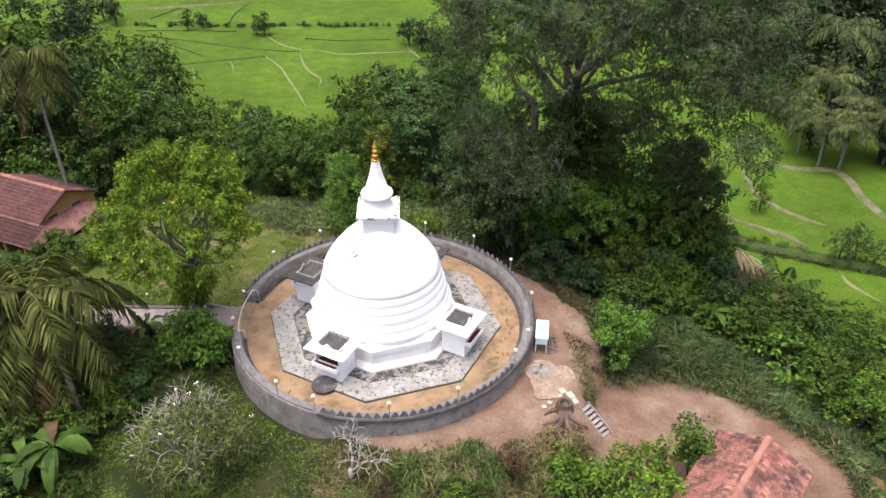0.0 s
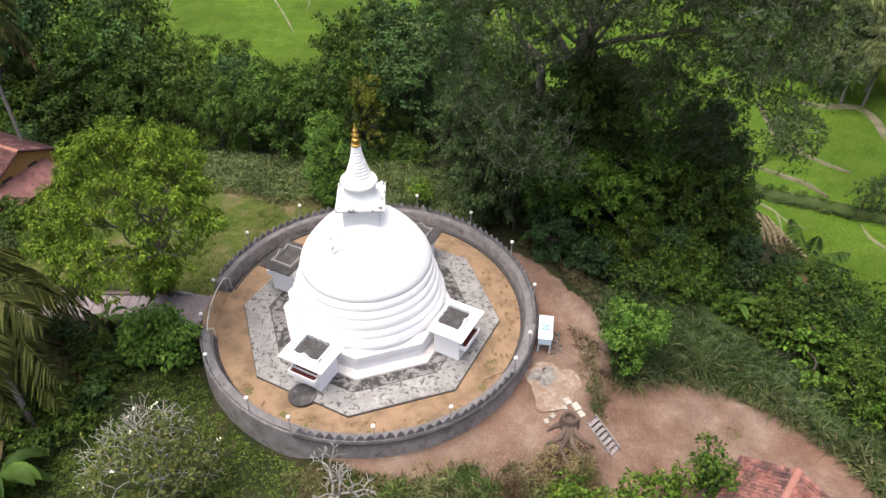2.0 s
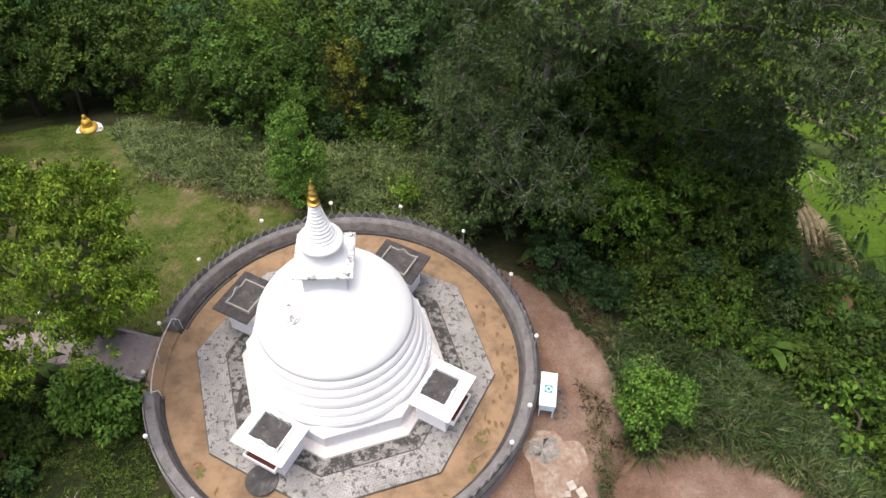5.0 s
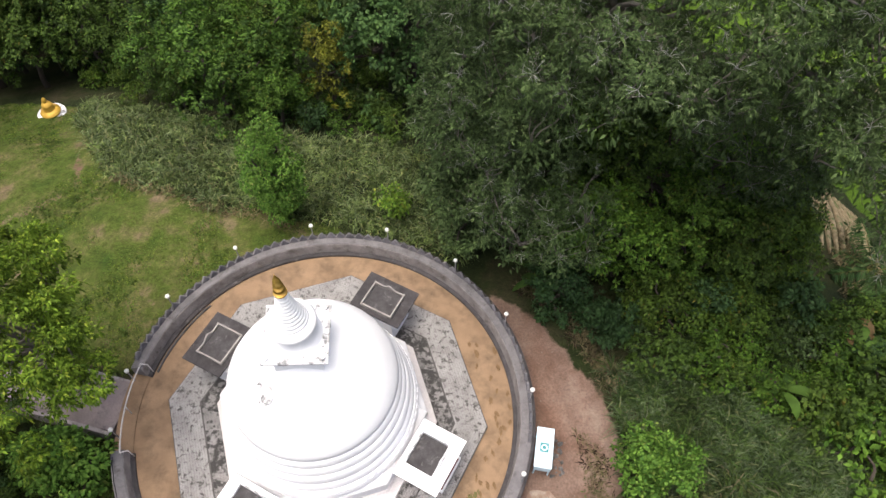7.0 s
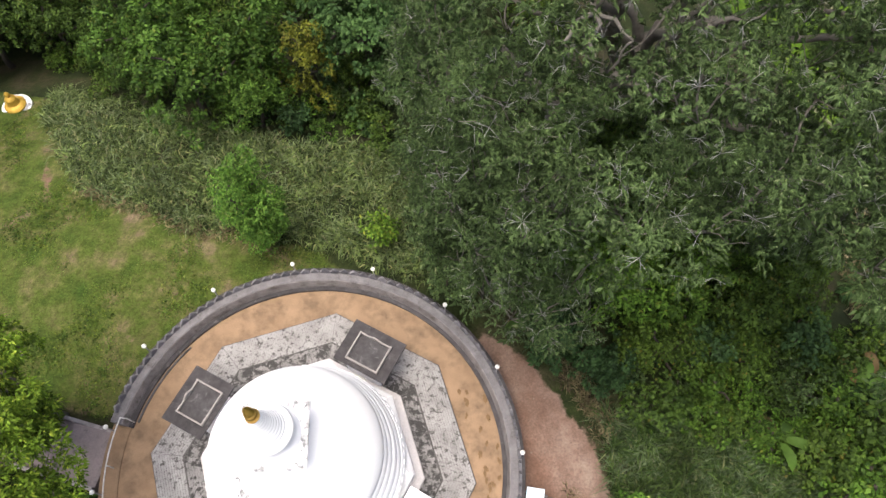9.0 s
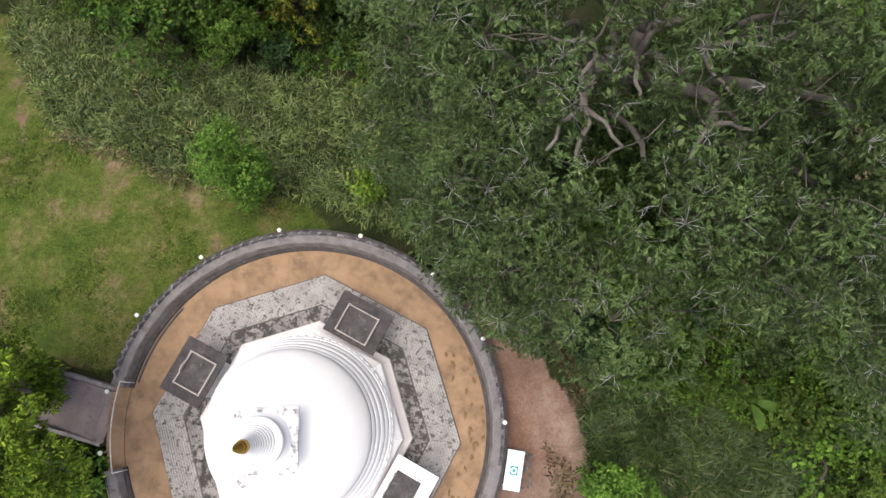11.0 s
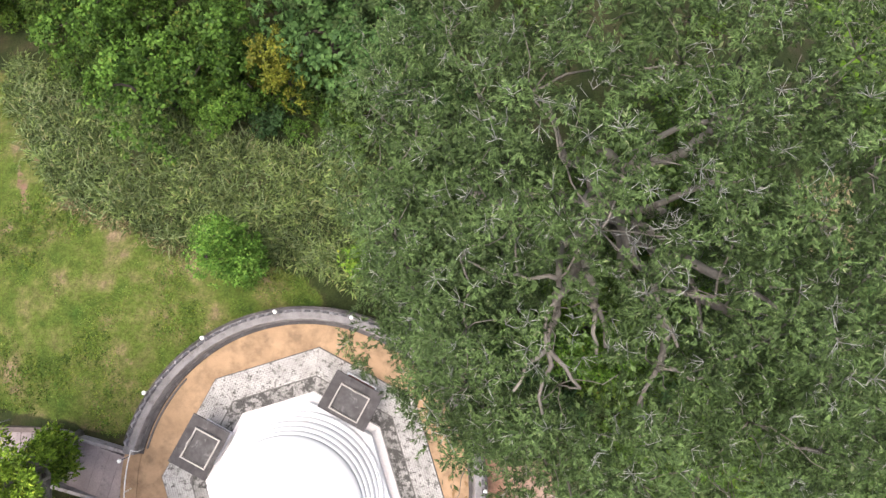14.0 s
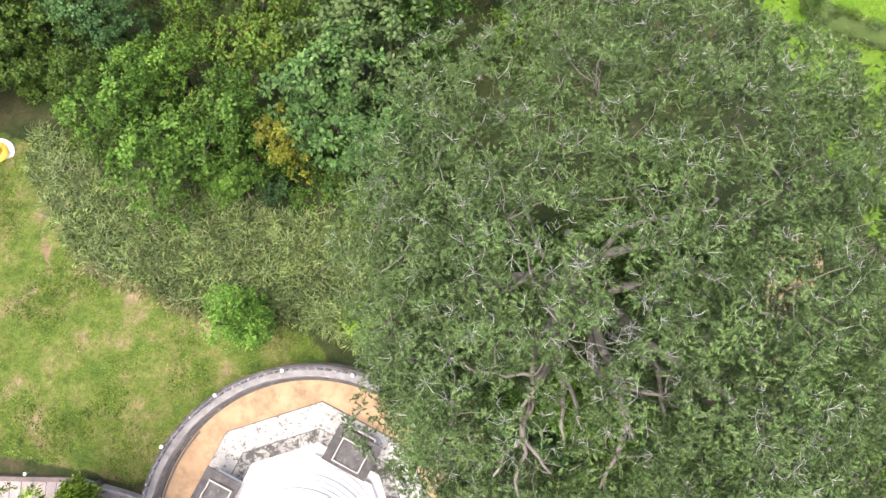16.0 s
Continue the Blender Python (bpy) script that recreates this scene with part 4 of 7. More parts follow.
# ---------------------------------------------------------------- east side: table, slab, stones, stair
table = thing("donation_table", "pale blue painted table box with a printed emblem", "table", pose(10.52, -1.95, gz(10.6, -1.95), 0, 0, -9))
boxed("table_top", (-0.42, 0.42, -0.98, 0.98, 1.16, 1.24), BLUE_PAINT, table, "pale blue top", None, 0.015)
for sx in (-0.34, 0.34):
    for sy in (-0.88, 0.88):
        boxed("leg", (sx - 0.035, sx + 0.035, sy - 0.035, sy + 0.035, 0, 1.16), BLUE_PAINT, table, "", None, 0.006)
boxed("table_side", (-0.38, 0.38, -0.96, -0.93, 0.72, 1.158), BLUE_PAINT, table, "", None, 0.004)
boxed("table_side", (-0.38, 0.38, 0.93, 0.96, 0.72, 1.158), BLUE_PAINT, table, "", None, 0.004)
boxed("emblem_frame", (-0.20, 0.20, -0.22, 0.22, 1.243, 1.247), TEAL, table, "dark teal square of a printed emblem", None, 0.0)
turned("emblem_ring", [(0.09, 1.249), (0.16, 1.249), (0.16, 1.252), (0.09, 1.252)], BLUE_PAINT, table, 24, "pale ring of the emblem")
rnd = random.Random(21)


def lump_mesh(name, size, seed, material, flat=0.6):
    rr = random.Random(seed)
    bm = bmesh.new()
    bmesh.ops.create_icosphere(bm, subdivisions=1, radius=1.0)
    for v in bm.verts:
        v.co = Vector((v.co.x, v.co.y, v.co.z * flat)) * size * rr.uniform(0.75, 1.2)
    me = bpy.data.meshes.new(name)
    bm.to_mesh(me)
    bm.free()
    me.materials.append(material)
    return me


rubble = [lump_mesh("rubble_stone", 0.09, s, CLINKER) for s in range(4)]
for k in range(40):
    x, y = 11.15 + rnd.uniform(-0.3, 0.35), -1.9 + rnd.uniform(-1.1, 0.9)
    ob = new("rubble_stone", rnd.choice(rubble))
    s = rnd.uniform(0.5, 1.5)
    ob.matrix_basis = Matrix.LocRotScale((x, y, gz(x, y) + 0.03), Euler((0, 0, rnd.uniform(0, 6))), (s, s, s))
    tagged(ob, "small dark stone in a loose heap beside the table", "stone", "rubble beside the table")
slab_n = 60
pts = []
for k in range(slab_n):
    a = 2 * math.pi * k / slab_n
    rr = 1 + 0.14 * math.sin(3 * a + 1) + 0.08 * math.sin(5 * a) + 0.05 * math.sin(9 * a + 2) + 0.03 * rnd.uniform(-1, 1)
    pts.append((10.6 + 1.42 * rr * math.cos(a), -5.35 + 1.75 * rr * math.sin(a)))
bm = bmesh.new()
topv = [bm.verts.new((x, y, gz(x, y) + 0.05)) for x, y in pts]
lowv = [bm.verts.new((x, y, gz(x, y) - 0.2)) for x, y in pts]
bm.faces.new(topv)
for k in range(slab_n):
    bm.faces.new((topv[k], lowv[k], lowv[(k + 1) % slab_n], topv[(k + 1) % slab_n]))
tagged(part("cement_patch", bm, surface("dusty_cement", (0.328, 0.277, 0.228), (0.242, 0.185, 0.146), 1.0, 16.0, stain=(0.206, 0.136, 0.0997), stain_at=(0.42, 0.58), rough=0.95, bump=0.3), None), "pale dusty cement slab laid on the earth", "slab")
hearth = sand_mark("old_hearth", 10.1, -4.6, 0.72, 0.6, 20, HEARTH, "rough round grey cement patch on the slab", "patch", random.Random(5))
hearth.location.z = gz(10.1, -4.6) + 0.055
for x, y, sx, sy, tn in ((11.32, -6.48, 0.19, 0.22, 20), (11.75, -6.85, 0.20, 0.26, 25), (11.95, -7.36, 0.17, 0.2, 30), (11.1, -6.9, 0.14, 0.14, 0), (10.38, -7.49, 0.15, 0.14, 50), (10.0, -7.84, 0.13, 0.15, 10)):
    ob = boxed("stepping_stone", (-sx, sx, -sy, sy, -0.1, 0.06), STONE, None, "", None, 0.03)
    ob.matrix_basis = pose(x, y, gz(x, y) + 0.01, 2, -2, tn)
    tagged(ob, "pale square stepping stone near the stair", "stone", "stepping stones")


def pebbles():
    """Loose pebbles and clods on the bare earth, as one mass."""
    r, rr = np.random.default_rng(61), random.Random(61)
    shapes = [lump_mesh("pebble", 1.0, 70 + k, STONE, 0.6) for k in range(4)]
    verts, faces = [], []
    for poly, density in ((YARD, 3.2), (EARTH, 2.6)):
        xs, ys = scatter(poly, density, r)
        for x, y in zip(xs, ys):
            if math.hypot(x, y) < 10.5:
                continue
            size = 0.018 + 0.04 * rr.random() ** 3
            m = Matrix.LocRotScale((x, y, gz(x, y) + 0.01), Euler((0, 0, rr.uniform(0, 6.28))), (size, size, size))
            me = rr.choice(shapes)
            n0 = len(verts)
            verts += [m @ v.co for v in me.vertices]
            faces += [tuple(n0 + i for i in f.vertices) for f in me.polygons]
    tagged(mesh_object("pebbles", verts, faces, PEBBLE, None, False), "loose pebbles and clods on the bare earth", "pebbles", kind="stuff")


pebbles()


def outside_stair():
    top, foot = Vector((12.5, -7.75, -0.42)), Vector((13.72, -9.05, -1.66))
    run = Vector((foot.x - top.x, foot.y - top.y, 0))
    turn = math.degrees(math.atan2(run.y, run.x))
    s = thing("outside_stair", "straight weathered stair of seven treads down to the yard", "stair", pose(top.x, top.y, 0, 0, 0, turn))
    n, length = 7, run.length
    for k in range(n):
        z = top.z - (k + 0.5) * (top.z - foot.z) / n
        boxed("tread", (k * length / n, (k + 1) * length / n - 0.05, -0.34, 0.34, z - 0.14, z), STAIR, s, "", None, 0.01)
    for sy in (-0.42, 0.346):
        v = [(-0.1, sy, top.z + 0.06), (length + 0.05, sy, foot.z + 0.14), (length + 0.05, sy, foot.z - 0.2), (-0.1, sy, top.z - 0.42)]
        w = [(x, sy + 0.074, z) for x, _, z in v]
        mesh_object("stringer", v + w, [(0, 1, 2, 3), (7, 6, 5, 4), (0, 4, 5, 1), (1, 5, 6, 2), (2, 6, 7, 3), (3, 7, 4, 0)], STAIR, s, False, "grey side string")


outside_stair()
# dead stump with roots down the bank
stump = thing("tree_stump", "dry brown tree stump with bare roots down the bank", "stump", pose(11.2, -8.0, gz(11.2, -8.0)) @ Matrix.Scale(1.35, 4))
turned("stump_trunk", [(0.0, -0.3), (0.50, -0.3), (0.40, 0.1), (0.36, 0.35), (0.33, 0.46), (0.24, 0.40), (0.2, 0.2), (0.0, 0.15)], ROOTS, stump, 14, "hollow weathered stump")
for k, (turn, far) in enumerate(((-128, 1.5), (-104, 2.2), (-84, 1.9), (-58, 1.4), (-165, 1.0))):
    a, pth = radians(turn), []
    for d in (0.2, 0.35 * far, 0.6 * far, 0.85 * far, far):
        bend = 0.16 * math.sin(3.1 * d + k)
        px, py = d * math.cos(a + bend), d * math.sin(a + bend)
        lift = (gz(11.2 + 1.35 * px, -8.0 + 1.35 * py) - gz(11.2, -8.0)) / 1.35
        pth.append((px, py, 0.16 if d < 0.3 else lift + 0.015))
    tubes("root", [(pth, [0.16, 0.13, 0.10, 0.07, 0.03])], ROOTS, stump)


# ---------------------------------------------------------------- tiled hut in the yard
def tile_course(width, length, lanes, rnd_seed):
    """Half-round tiles, one lane wide, built flat: x across, y down the slope."""
    rr = random.Random(rnd_seed)
    verts, faces = [], []
    seg = 5
    for j in range(2):
        for k in range(seg + 1):
            a = math.pi * k / seg
            r0 = width / 2 * (1.0 if j else 0.86)
            verts.append((width / 2 - r0 * math.cos(a), j * length, 0.055 * math.sin(a) * (1.0 if j else 0.8)))
    for k in range(seg):
        faces.append((k, k + 1, seg + 2 + k, seg + 1 + k))
    lip = len(verts)
    for k in range(seg + 1):
        x, y, z = verts[seg + 1 + k]
        verts.append((x, y, z - 0.02))
    for k in range(seg):
        faces.append((seg + 1 + k, seg + 2 + k, lip + k + 1, lip + k))
    me = bpy.data.meshes.new("roof_tile")
    me.from_pydata(verts, [], faces)
    return me


def gable_roof(parent, x0, x1, half, eave, ridge, material, ridge_material, tile_w, tile_l, limit):
    """A gable roof with its ridge along x: deck, tiles in courses, ridge tiles."""
    rr = random.Random(4)
    slope = math.hypot(half, ridge - eave)
    pitch = math.degrees(math.atan2(ridge - eave, half))
    tile = tile_course(tile_w, tile_l * 1.12, 1, 1)
    tile.materials.append(material)
    placed, rest = 0, []
    for side in (1, -1):
        base = pose(0, 0, ridge, 0, 0, 0 if side > 0 else 180) @ pose(0, 0, 0, -pitch, 0, 0)
        lo, hi = (x0, x1) if side > 0 else (-x1, -x0)
        deck = [(lo, 0, -0.05), (hi, 0, -0.05), (hi, slope, -0.05), (lo, slope, -0.05)]
        deck = [base @ Vector(v) for v in deck]
        low = [v - Vector((0, 0, 0.08)) for v in deck]
        mesh_object("roof_deck", deck + low, [(0, 1, 2, 3), (7, 6, 5, 4), (0, 4, 5, 1), (1, 5, 6, 2), (2, 6, 7, 3), (3, 7, 4, 0)], TILE_OLD, parent, False, "battened deck under the tiles")
        rows, lanes = int(slope / tile_l), int((hi - lo) / tile_w)
        for j in range(rows):
            for i in range(lanes):
                m = base @ Matrix.LocRotScale((lo + i * tile_w + rr.uniform(-0.012, 0.012), j * tile_l + rr.uniform(-0.02, 0.02), 0.0 + rr.uniform(0, 0.012)), Euler((radians(2.0), 0, radians(rr.uniform(-2.5, 2.5)))), (1, 1, 1))
                if placed < limit:
                    ob = new("roof_tile", tile)
                    ob.matrix_basis = m
                    ob.parent = parent
                    placed += 1
                else:
                    rest.append(m)
    if rest:
        verts, faces = [], []
        for m in rest:
            n0 = len(verts)
            verts += [m @ v.co for v in tile.vertices]
            faces += [tuple(n0 + i for i in f.vertices) for f in tile.polygons]
        tagged(mesh_object("roof_tiling", verts, faces, material, parent, True, "further clay tiles"), kind="stuff")
    n = int((x1 - x0) / 0.42)
    for k in range(n):
        xa = x0 + (x1 - x0) * k / n
        sec = [(math.cos(radians(d)) * 0.19, math.sin(radians(d)) * 0.13 - 0.02) for d in range(0, 181, 30)]
        verts = [(xa, y, ridge + z) for y, z in sec] + [(xa + (x1 - x0) / n * 1.05, y * 0.9, ridge + z * 0.9) for y, z in sec]
        faces = [(i, i + 1, 8 + i, 7 + i) for i in range(6)]
        mesh_object("ridge_tile", verts, faces, ridge_material, parent, True, "half-round ridge tile" if k == 0 else "")


def hut():
    h = thing("tiled_hut", "small plastered hut with red clay tile gable roof", "hut", pose(21.3, -12.45, 0, 0, 0, 231))
    gable_roof(h, 0.0, 6.4, 2.62, 0.78, 1.86, TILE_ROOF, RIDGE_TILE, 0.235, 0.30, 300)
    low = -2.3
    v = [(0.5, -2.2, low), (0.5, 2.2, low), (0.5, 2.2, 0.85), (0.5, 0, 1.7), (0.5, -2.2, 0.85)]
    w = [(0.7, y, z) for _, y, z in v]
    mesh_object("gable_wall", v + w, [(0, 1, 2, 3, 4), (9, 8, 7, 6, 5), (0, 5, 6, 1), (1, 6, 7, 2), (2, 7, 8, 3), (3, 8, 9, 4), (4, 9, 5, 0)], PLASTER, h, False, "dull plaster gable wall")
    boxed("side_wall", (0.7, 6.2, 2.0, 2.2, low, 0.8), PLASTER, h)
    boxed("side_wall", (0.7, 6.2, -2.2, -2.0, low, 0.8), PLASTER, h)
    boxed("end_wall", (6.2, 6.4, -2.2, 2.2, low, 0.8), PLASTER, h)


hut()


# ---------------------------------------------------------------- house beyond the lawn
def old_house():
    base = gz(-31, 17)
    h = thing("old_house", "ochre-walled house with a dark red tiled roof below the lawn", "house", pose(-31.8, 18.8, 0.5, 0, 0, -24))
    gable_roof(h, -4.6, 3.2, 3.5, -1.55, 0.15, TILE_OLD, RIDGE_TILE, 0.26, 0.36, 200)
    boxed("front_wall", (-4.3, 2.9, -3.05, -2.85, base - 0.6, -1.45), WALL_YELLOW, h, "ochre wall")
    boxed("back_wall", (-4.3, 2.9, 2.85, 3.05, base - 0.6, -1.45), WALL_YELLOW, h, "ochre wall")
    for x in (-4.3, 2.7):
        v = [(x, -2.85, base - 0.6), (x, 2.85, base - 0.6), (x, 2.85, -1.3), (x, 0, -0.1), (x, -2.85, -1.3)]
        w = [(a + 0.2, b, c) for a, b, c in v]
        mesh_object("gable_wall", v + w, [(0, 1, 2, 3, 4), (9, 8, 7, 6, 5), (0, 5, 6, 1), (1, 6, 7, 2), (2, 7, 8, 3), (3, 8, 9, 4), (4, 9, 5, 0)], WALL_YELLOW, h, False, "ochre gable wall")
    for y in (-1.6, 0.9):
        win = boxed("window", (2.88, 2.93, y - 0.45, y + 0.45, base + 0.9, base + 2.0), DARK_OPENING, h, "dark panel for a window opening")
        boxed("window_sill", (2.90, 3.02, y - 0.5, y + 0.5, base + 0.8, base + 0.895), CONCRETE_PALE, win)
    for x in (-2.6, 0.4):
        win = boxed("window", (x - 0.5, x + 0.5, -3.08, -3.03, base + 0.9, base + 2.0), DARK_OPENING, h, "dark panel for a window opening")
        boxed("window_sill", (x - 0.55, x + 0.55, -3.18, -3.06, base + 0.8, base + 0.895), CONCRETE_PALE, win)
    # lower tier of roof over the front verandah
    boxed("verandah_deck", (-4.9, 3.6, 0.0, 2.5, -0.07, -0.01), TILE_OLD, h, "lower tier of the roof", pose(0, -3.1, -1.62, 0, 0, 180) @ pose(0, 0, 0, -24, 0, 0), 0.01)
    tile = tile_course(0.26, 0.40, 1, 2)
    tile.materials.append(TILE_OLD)
    rr, verts, faces = random.Random(12), [], []
    base_m = pose(0, -3.1, -1.62, 0, 0, 180) @ pose(0, 0, 0, -24, 0, 0)
    for j in range(6):
        for i in range(31):
            m = base_m @ Matrix.LocRotScale((-3.6 + i * 0.27 + rr.uniform(-0.015, 0.015), j * 0.38 + rr.uniform(-0.03, 0.03), 0.004 + rr.uniform(0, 0.015)), Euler((radians(2.0), 0, radians(rr.uniform(-3, 3)))), (1, 1, 1))
            n0 = len(verts)
            verts += [m @ v.co for v in tile.vertices]
            faces += [tuple(n0 + q for q in f.vertices) for f in tile.polygons]
    tagged(mesh_object("verandah_tiling", verts, faces, TILE_OLD, h, True, "rows of old clay tiles on the lower tier"), kind="stuff")
    for x in (-4.2, -1.8, 0.6, 3.0):
        boxed("verandah_post", (x - 0.09, x + 0.09, -5.2, -5.02, base - 0.6, -2.56), WALL_YELLOW, h)
    # lower lean-to at the near corner
    lt = [(3.2, -3.4, -2.9), (3.2, 2.2, -2.9), (1.9, 2.2, -1.75), (1.9, -3.4, -1.75)]
    lw = [(x, y, z - 0.12) for x, y, z in lt]
    mesh_object("porch_roof", [(a + 1.6 if a > 3 else a + 1.0, b, c) for a, b, c in lt + lw], [(0, 1, 2, 3), (7, 6, 5, 4), (0, 4, 5, 1), (1, 5, 6, 2), (2, 6, 7, 3), (3, 7, 4, 0)], TILE_OLD, h, False, "lean-to porch roof")
    for y in (-3.2, -0.5, 2.0):
        boxed("porch_post", (4.5, 4.66, y - 0.08, y + 0.08, base - 0.6, -2.98), PLASTER, h)


old_house()

# gilded statue on a white base at the far edge of the lawn
sx, sy = -22.42, 24.25
sz = gz(sx, sy)
tagged(turned("pedestal", [(0.0, -0.4), (1.0, -0.4), (1.0, 0.12), (0.92, 0.2), (0.8, 0.22), (0.0, 0.22)], WHITE_AGED, None, 32, matrix=pose(sx, sy, sz)), "round white plinth under a gilded statue", "plinth")
tagged(turned("statue", [(0.0, 0.0), (0.66, 0.0), (0.72, 0.12), (0.62, 0.28), (0.44, 0.36), (0.34, 0.6), (0.36, 0.78), (0.25, 0.95), (0.11, 1.0), (0.15, 1.1), (0.17, 1.22), (0.12, 1.34), (0.05, 1.42), (0.0, 1.46)], GOLD_PAINT, None, 24, matrix=pose(sx, sy, sz + 0.215)), "gold-painted seated statue on a round white plinth", "statue")


# ---------------------------------------------------------------- rice-field banks
def bund(points, width, height, material, label, name="field_bund"):
    """A low earth bank along a line through the fields."""
    pts = [Vector((x, y, 0)) for x, y in points]
    fine = []
    for i in range(len(pts) - 1):
        p0, p1, p2, p3 = pts[max(i - 1, 0)], pts[i], pts[i + 1], pts[min(i + 2, len(pts) - 1)]
        for k in range(6):
            t = k / 6
            fine.append(0.5 * ((2 * p1) + (p2 - p0) * t + (2 * p0 - 5 * p1 + 4 * p2 - p3) * t * t + (3 * p1 - p0 - 3 * p2 + p3) * t ** 3))
    fine.append(pts[-1])
    verts, faces = [], []
    sec = [(-1.0, -0.4), (-0.6, 0.8), (-0.2, 1.0), (0.25, 0.95), (0.65, 0.75), (1.0, -0.4)]
    for i, p in enumerate(fine):
        ahead = (fine[min(i + 1, len(fine) - 1)] - fine[max(i - 1, 0)]).normalized()
        side = Vector((-ahead.y, ahead.x, 0))
        for s, h in sec:
            q = p + side * s * width / 2 * min(1, 0.12 + 0.16 * i, 0.12 + 0.16 * (len(fine) - 1 - i)) * (1 + 0.25 * noise.noise(p * 0.3 + Vector((s, 0, 0))))
            verts.append((q.x, q.y, gz(q.x, q.y) + h * height))
    for i in range(len(fine) - 1):
        for k in range(5):
            faces.append((i * 6 + k, i * 6 + k + 1, i * 6 + 7 + k, i * 6 + 6 + k))
    return tagged(mesh_object(name, verts, faces, material, None, True), label, "bank", kind="structure")

bund_label = "low pale earth bank between flooded rice plots"
PALE_EARTH = surface("pale_bund", (0.192, 0.198, 0.12), (0.12, 0.156, 0.054), 0.5, 6.0, stain=(0.24, 0.198, 0.132), stain_at=(0.5, 0.65), stain_scale=0.4, rough=0.95, bump=0.3)
GREEN_BANK = surface("grassy_bank", (0.0476, 0.0728, 0.0168), (0.0308, 0.0504, 0.0101), 0.6, 7.0, stain=(0.112, 0.101, 0.0504), stain_at=(0.6, 0.75), stain_scale=0.5, rough=0.95, bump=0.4)
DIRT_TRACK = surface("dirt_track", (0.166, 0.146, 0.1), (0.107, 0.0949, 0.0585), 0.4, 6.0, stain=(0.0585, 0.0929, 0.0195), stain_at=(0.46, 0.62), stain_scale=0.5, rough=0.95, bump=0.3)
# northern fields
for line in ([(-36.3, 131.6), (-31.8, 124.5), (-28.1, 121), (-25.4, 119.4)], [(-32.5, 115), (-28.4, 108.6), (-25.6, 102), (-22, 93), (-19.5, 86)], [(-25.8, 118.3), (-23.9, 110.7), (-21.6, 105.2), (-19.1, 101.4), (-18.9, 96)],
             [(-60.2, 119.8), (-53.9, 115), (-48.3, 108), (-45.5, 106)], [(-46, 108), (-44.1, 102), (-43.6, 95)], [(-54, 108), (-50.5, 104), (-46.4, 97)], [(-39.5, 112), (-37.9, 108.6), (-37, 104.6)],
             [(-23.9, 119.4), (-19.7, 118), (-17, 116.4), (-9.9, 117.2), (-0.9, 118)], [(-2.8, 121.4), (-0.2, 115), (1.6, 110.7)], [(-1, 97), (-0.3, 104), (2.2, 107.3)]):
    bund(line, 0.42, 0.2, PALE_EARTH, bund_label)
# low grassy banks that hardly show
for line in ([(-65.5, 130), (-52.1, 125.7), (-37.1, 120.2), (-25.7, 118)], [(-64.7, 125.7), (-54.9, 122.5), (-45.5, 115)], [(-54.4, 107.2), (-46.8, 110.6), (-36.9, 113.5), (-32.5, 115)], [(-65.8, 133), (-54.2, 133.3), (-42.3, 132.5)],
             [(-25.9, 127.4), (-18.1, 125.8), (-6.8, 126.6)], [(-45.7, 138.8), (-46.2, 147), (-44.3, 158)], [(-65.6, 142.5), (-61, 152.5)]):
    bund(line, 0.5, 0.22, GREEN_BANK, "low grassy bank between rice plots")
# straw-covered beds on the slope above the eastern fields
STRAW_BED = surface("straw_bed", (0.30, 0.235, 0.14), (0.17, 0.135, 0.075), 2.2, 9.0, stain=(0.07, 0.10, 0.03), stain_at=(0.52, 0.64), stain_scale=1.6, rough=0.95, bump=0.5)
for k in range(11):
    bund([(30.0 + 0.62 * k, 12.6 + 0.06 * k), (30.6 + 0.62 * k, 14.4 + 0.10 * k), (31.0 + 0.62 * k, 15.8 + 0.12 * k), (31.2 + 0.62 * k, 17.4 + 0.12 * k), (31.2 + 0.62 * k, 19.0 + 0.12 * k)], 0.5, 0.28, STRAW_BED, "straw-mulched planting row on the slope", "planting_row")
# eastern fields
for line in ([(39.8, 36.2), (40.6, 34.5), (42.3, 32.3)], [(41.7, 39.8), (43.2, 37.8), (43.8, 36.5), (43.2, 32.9)], [(43.7, 37.2), (44.6, 34.9), (46.2, 33.7)], [(52.8, 34.6), (52.8, 32.3), (53.6, 30.5), (54.9, 28)], [(46.1, 70.6), (47.5, 67.7), (48.5, 66.4)], [(44.5, 63), (48.3, 66)], [(22.4, 92.7), (34, 97)], [(8, 108), (14, 98), (15, 88)]):
    bund(line, 0.42, 0.2, PALE_EARTH, bund_label)
for line in ([(50.8, 64), (50, 58), (50.2, 53), (52, 49.1), (54.1, 46.8), (56.1, 45)], [(40.4, 55), (41.6, 51.2), (44.1, 47), (47.2, 44.6), (49.7, 42.5), (51.2, 39.8)]):
    bund(line, 0.9, 0.3, DIRT_TRACK, "broad trodden earth bank between rice plots")
bund([(54.5, 64), (58.9, 62.3), (61.4, 62.1), (64.3, 61.7), (65.3, 58.4), (64.7, 53.5), (64.9, 49.9), (65.2, 44)], 1.5, 0.3, DIRT_TRACK, "pale dirt track along the rice fields", "field_track")
bund([(-77, 150.6), (-65.3, 152.5), (-57.3, 154.7), (-44, 158.5)], 1.6, 0.3, DIRT_TRACK, "brown dirt road across the far rice fields", "field_track")
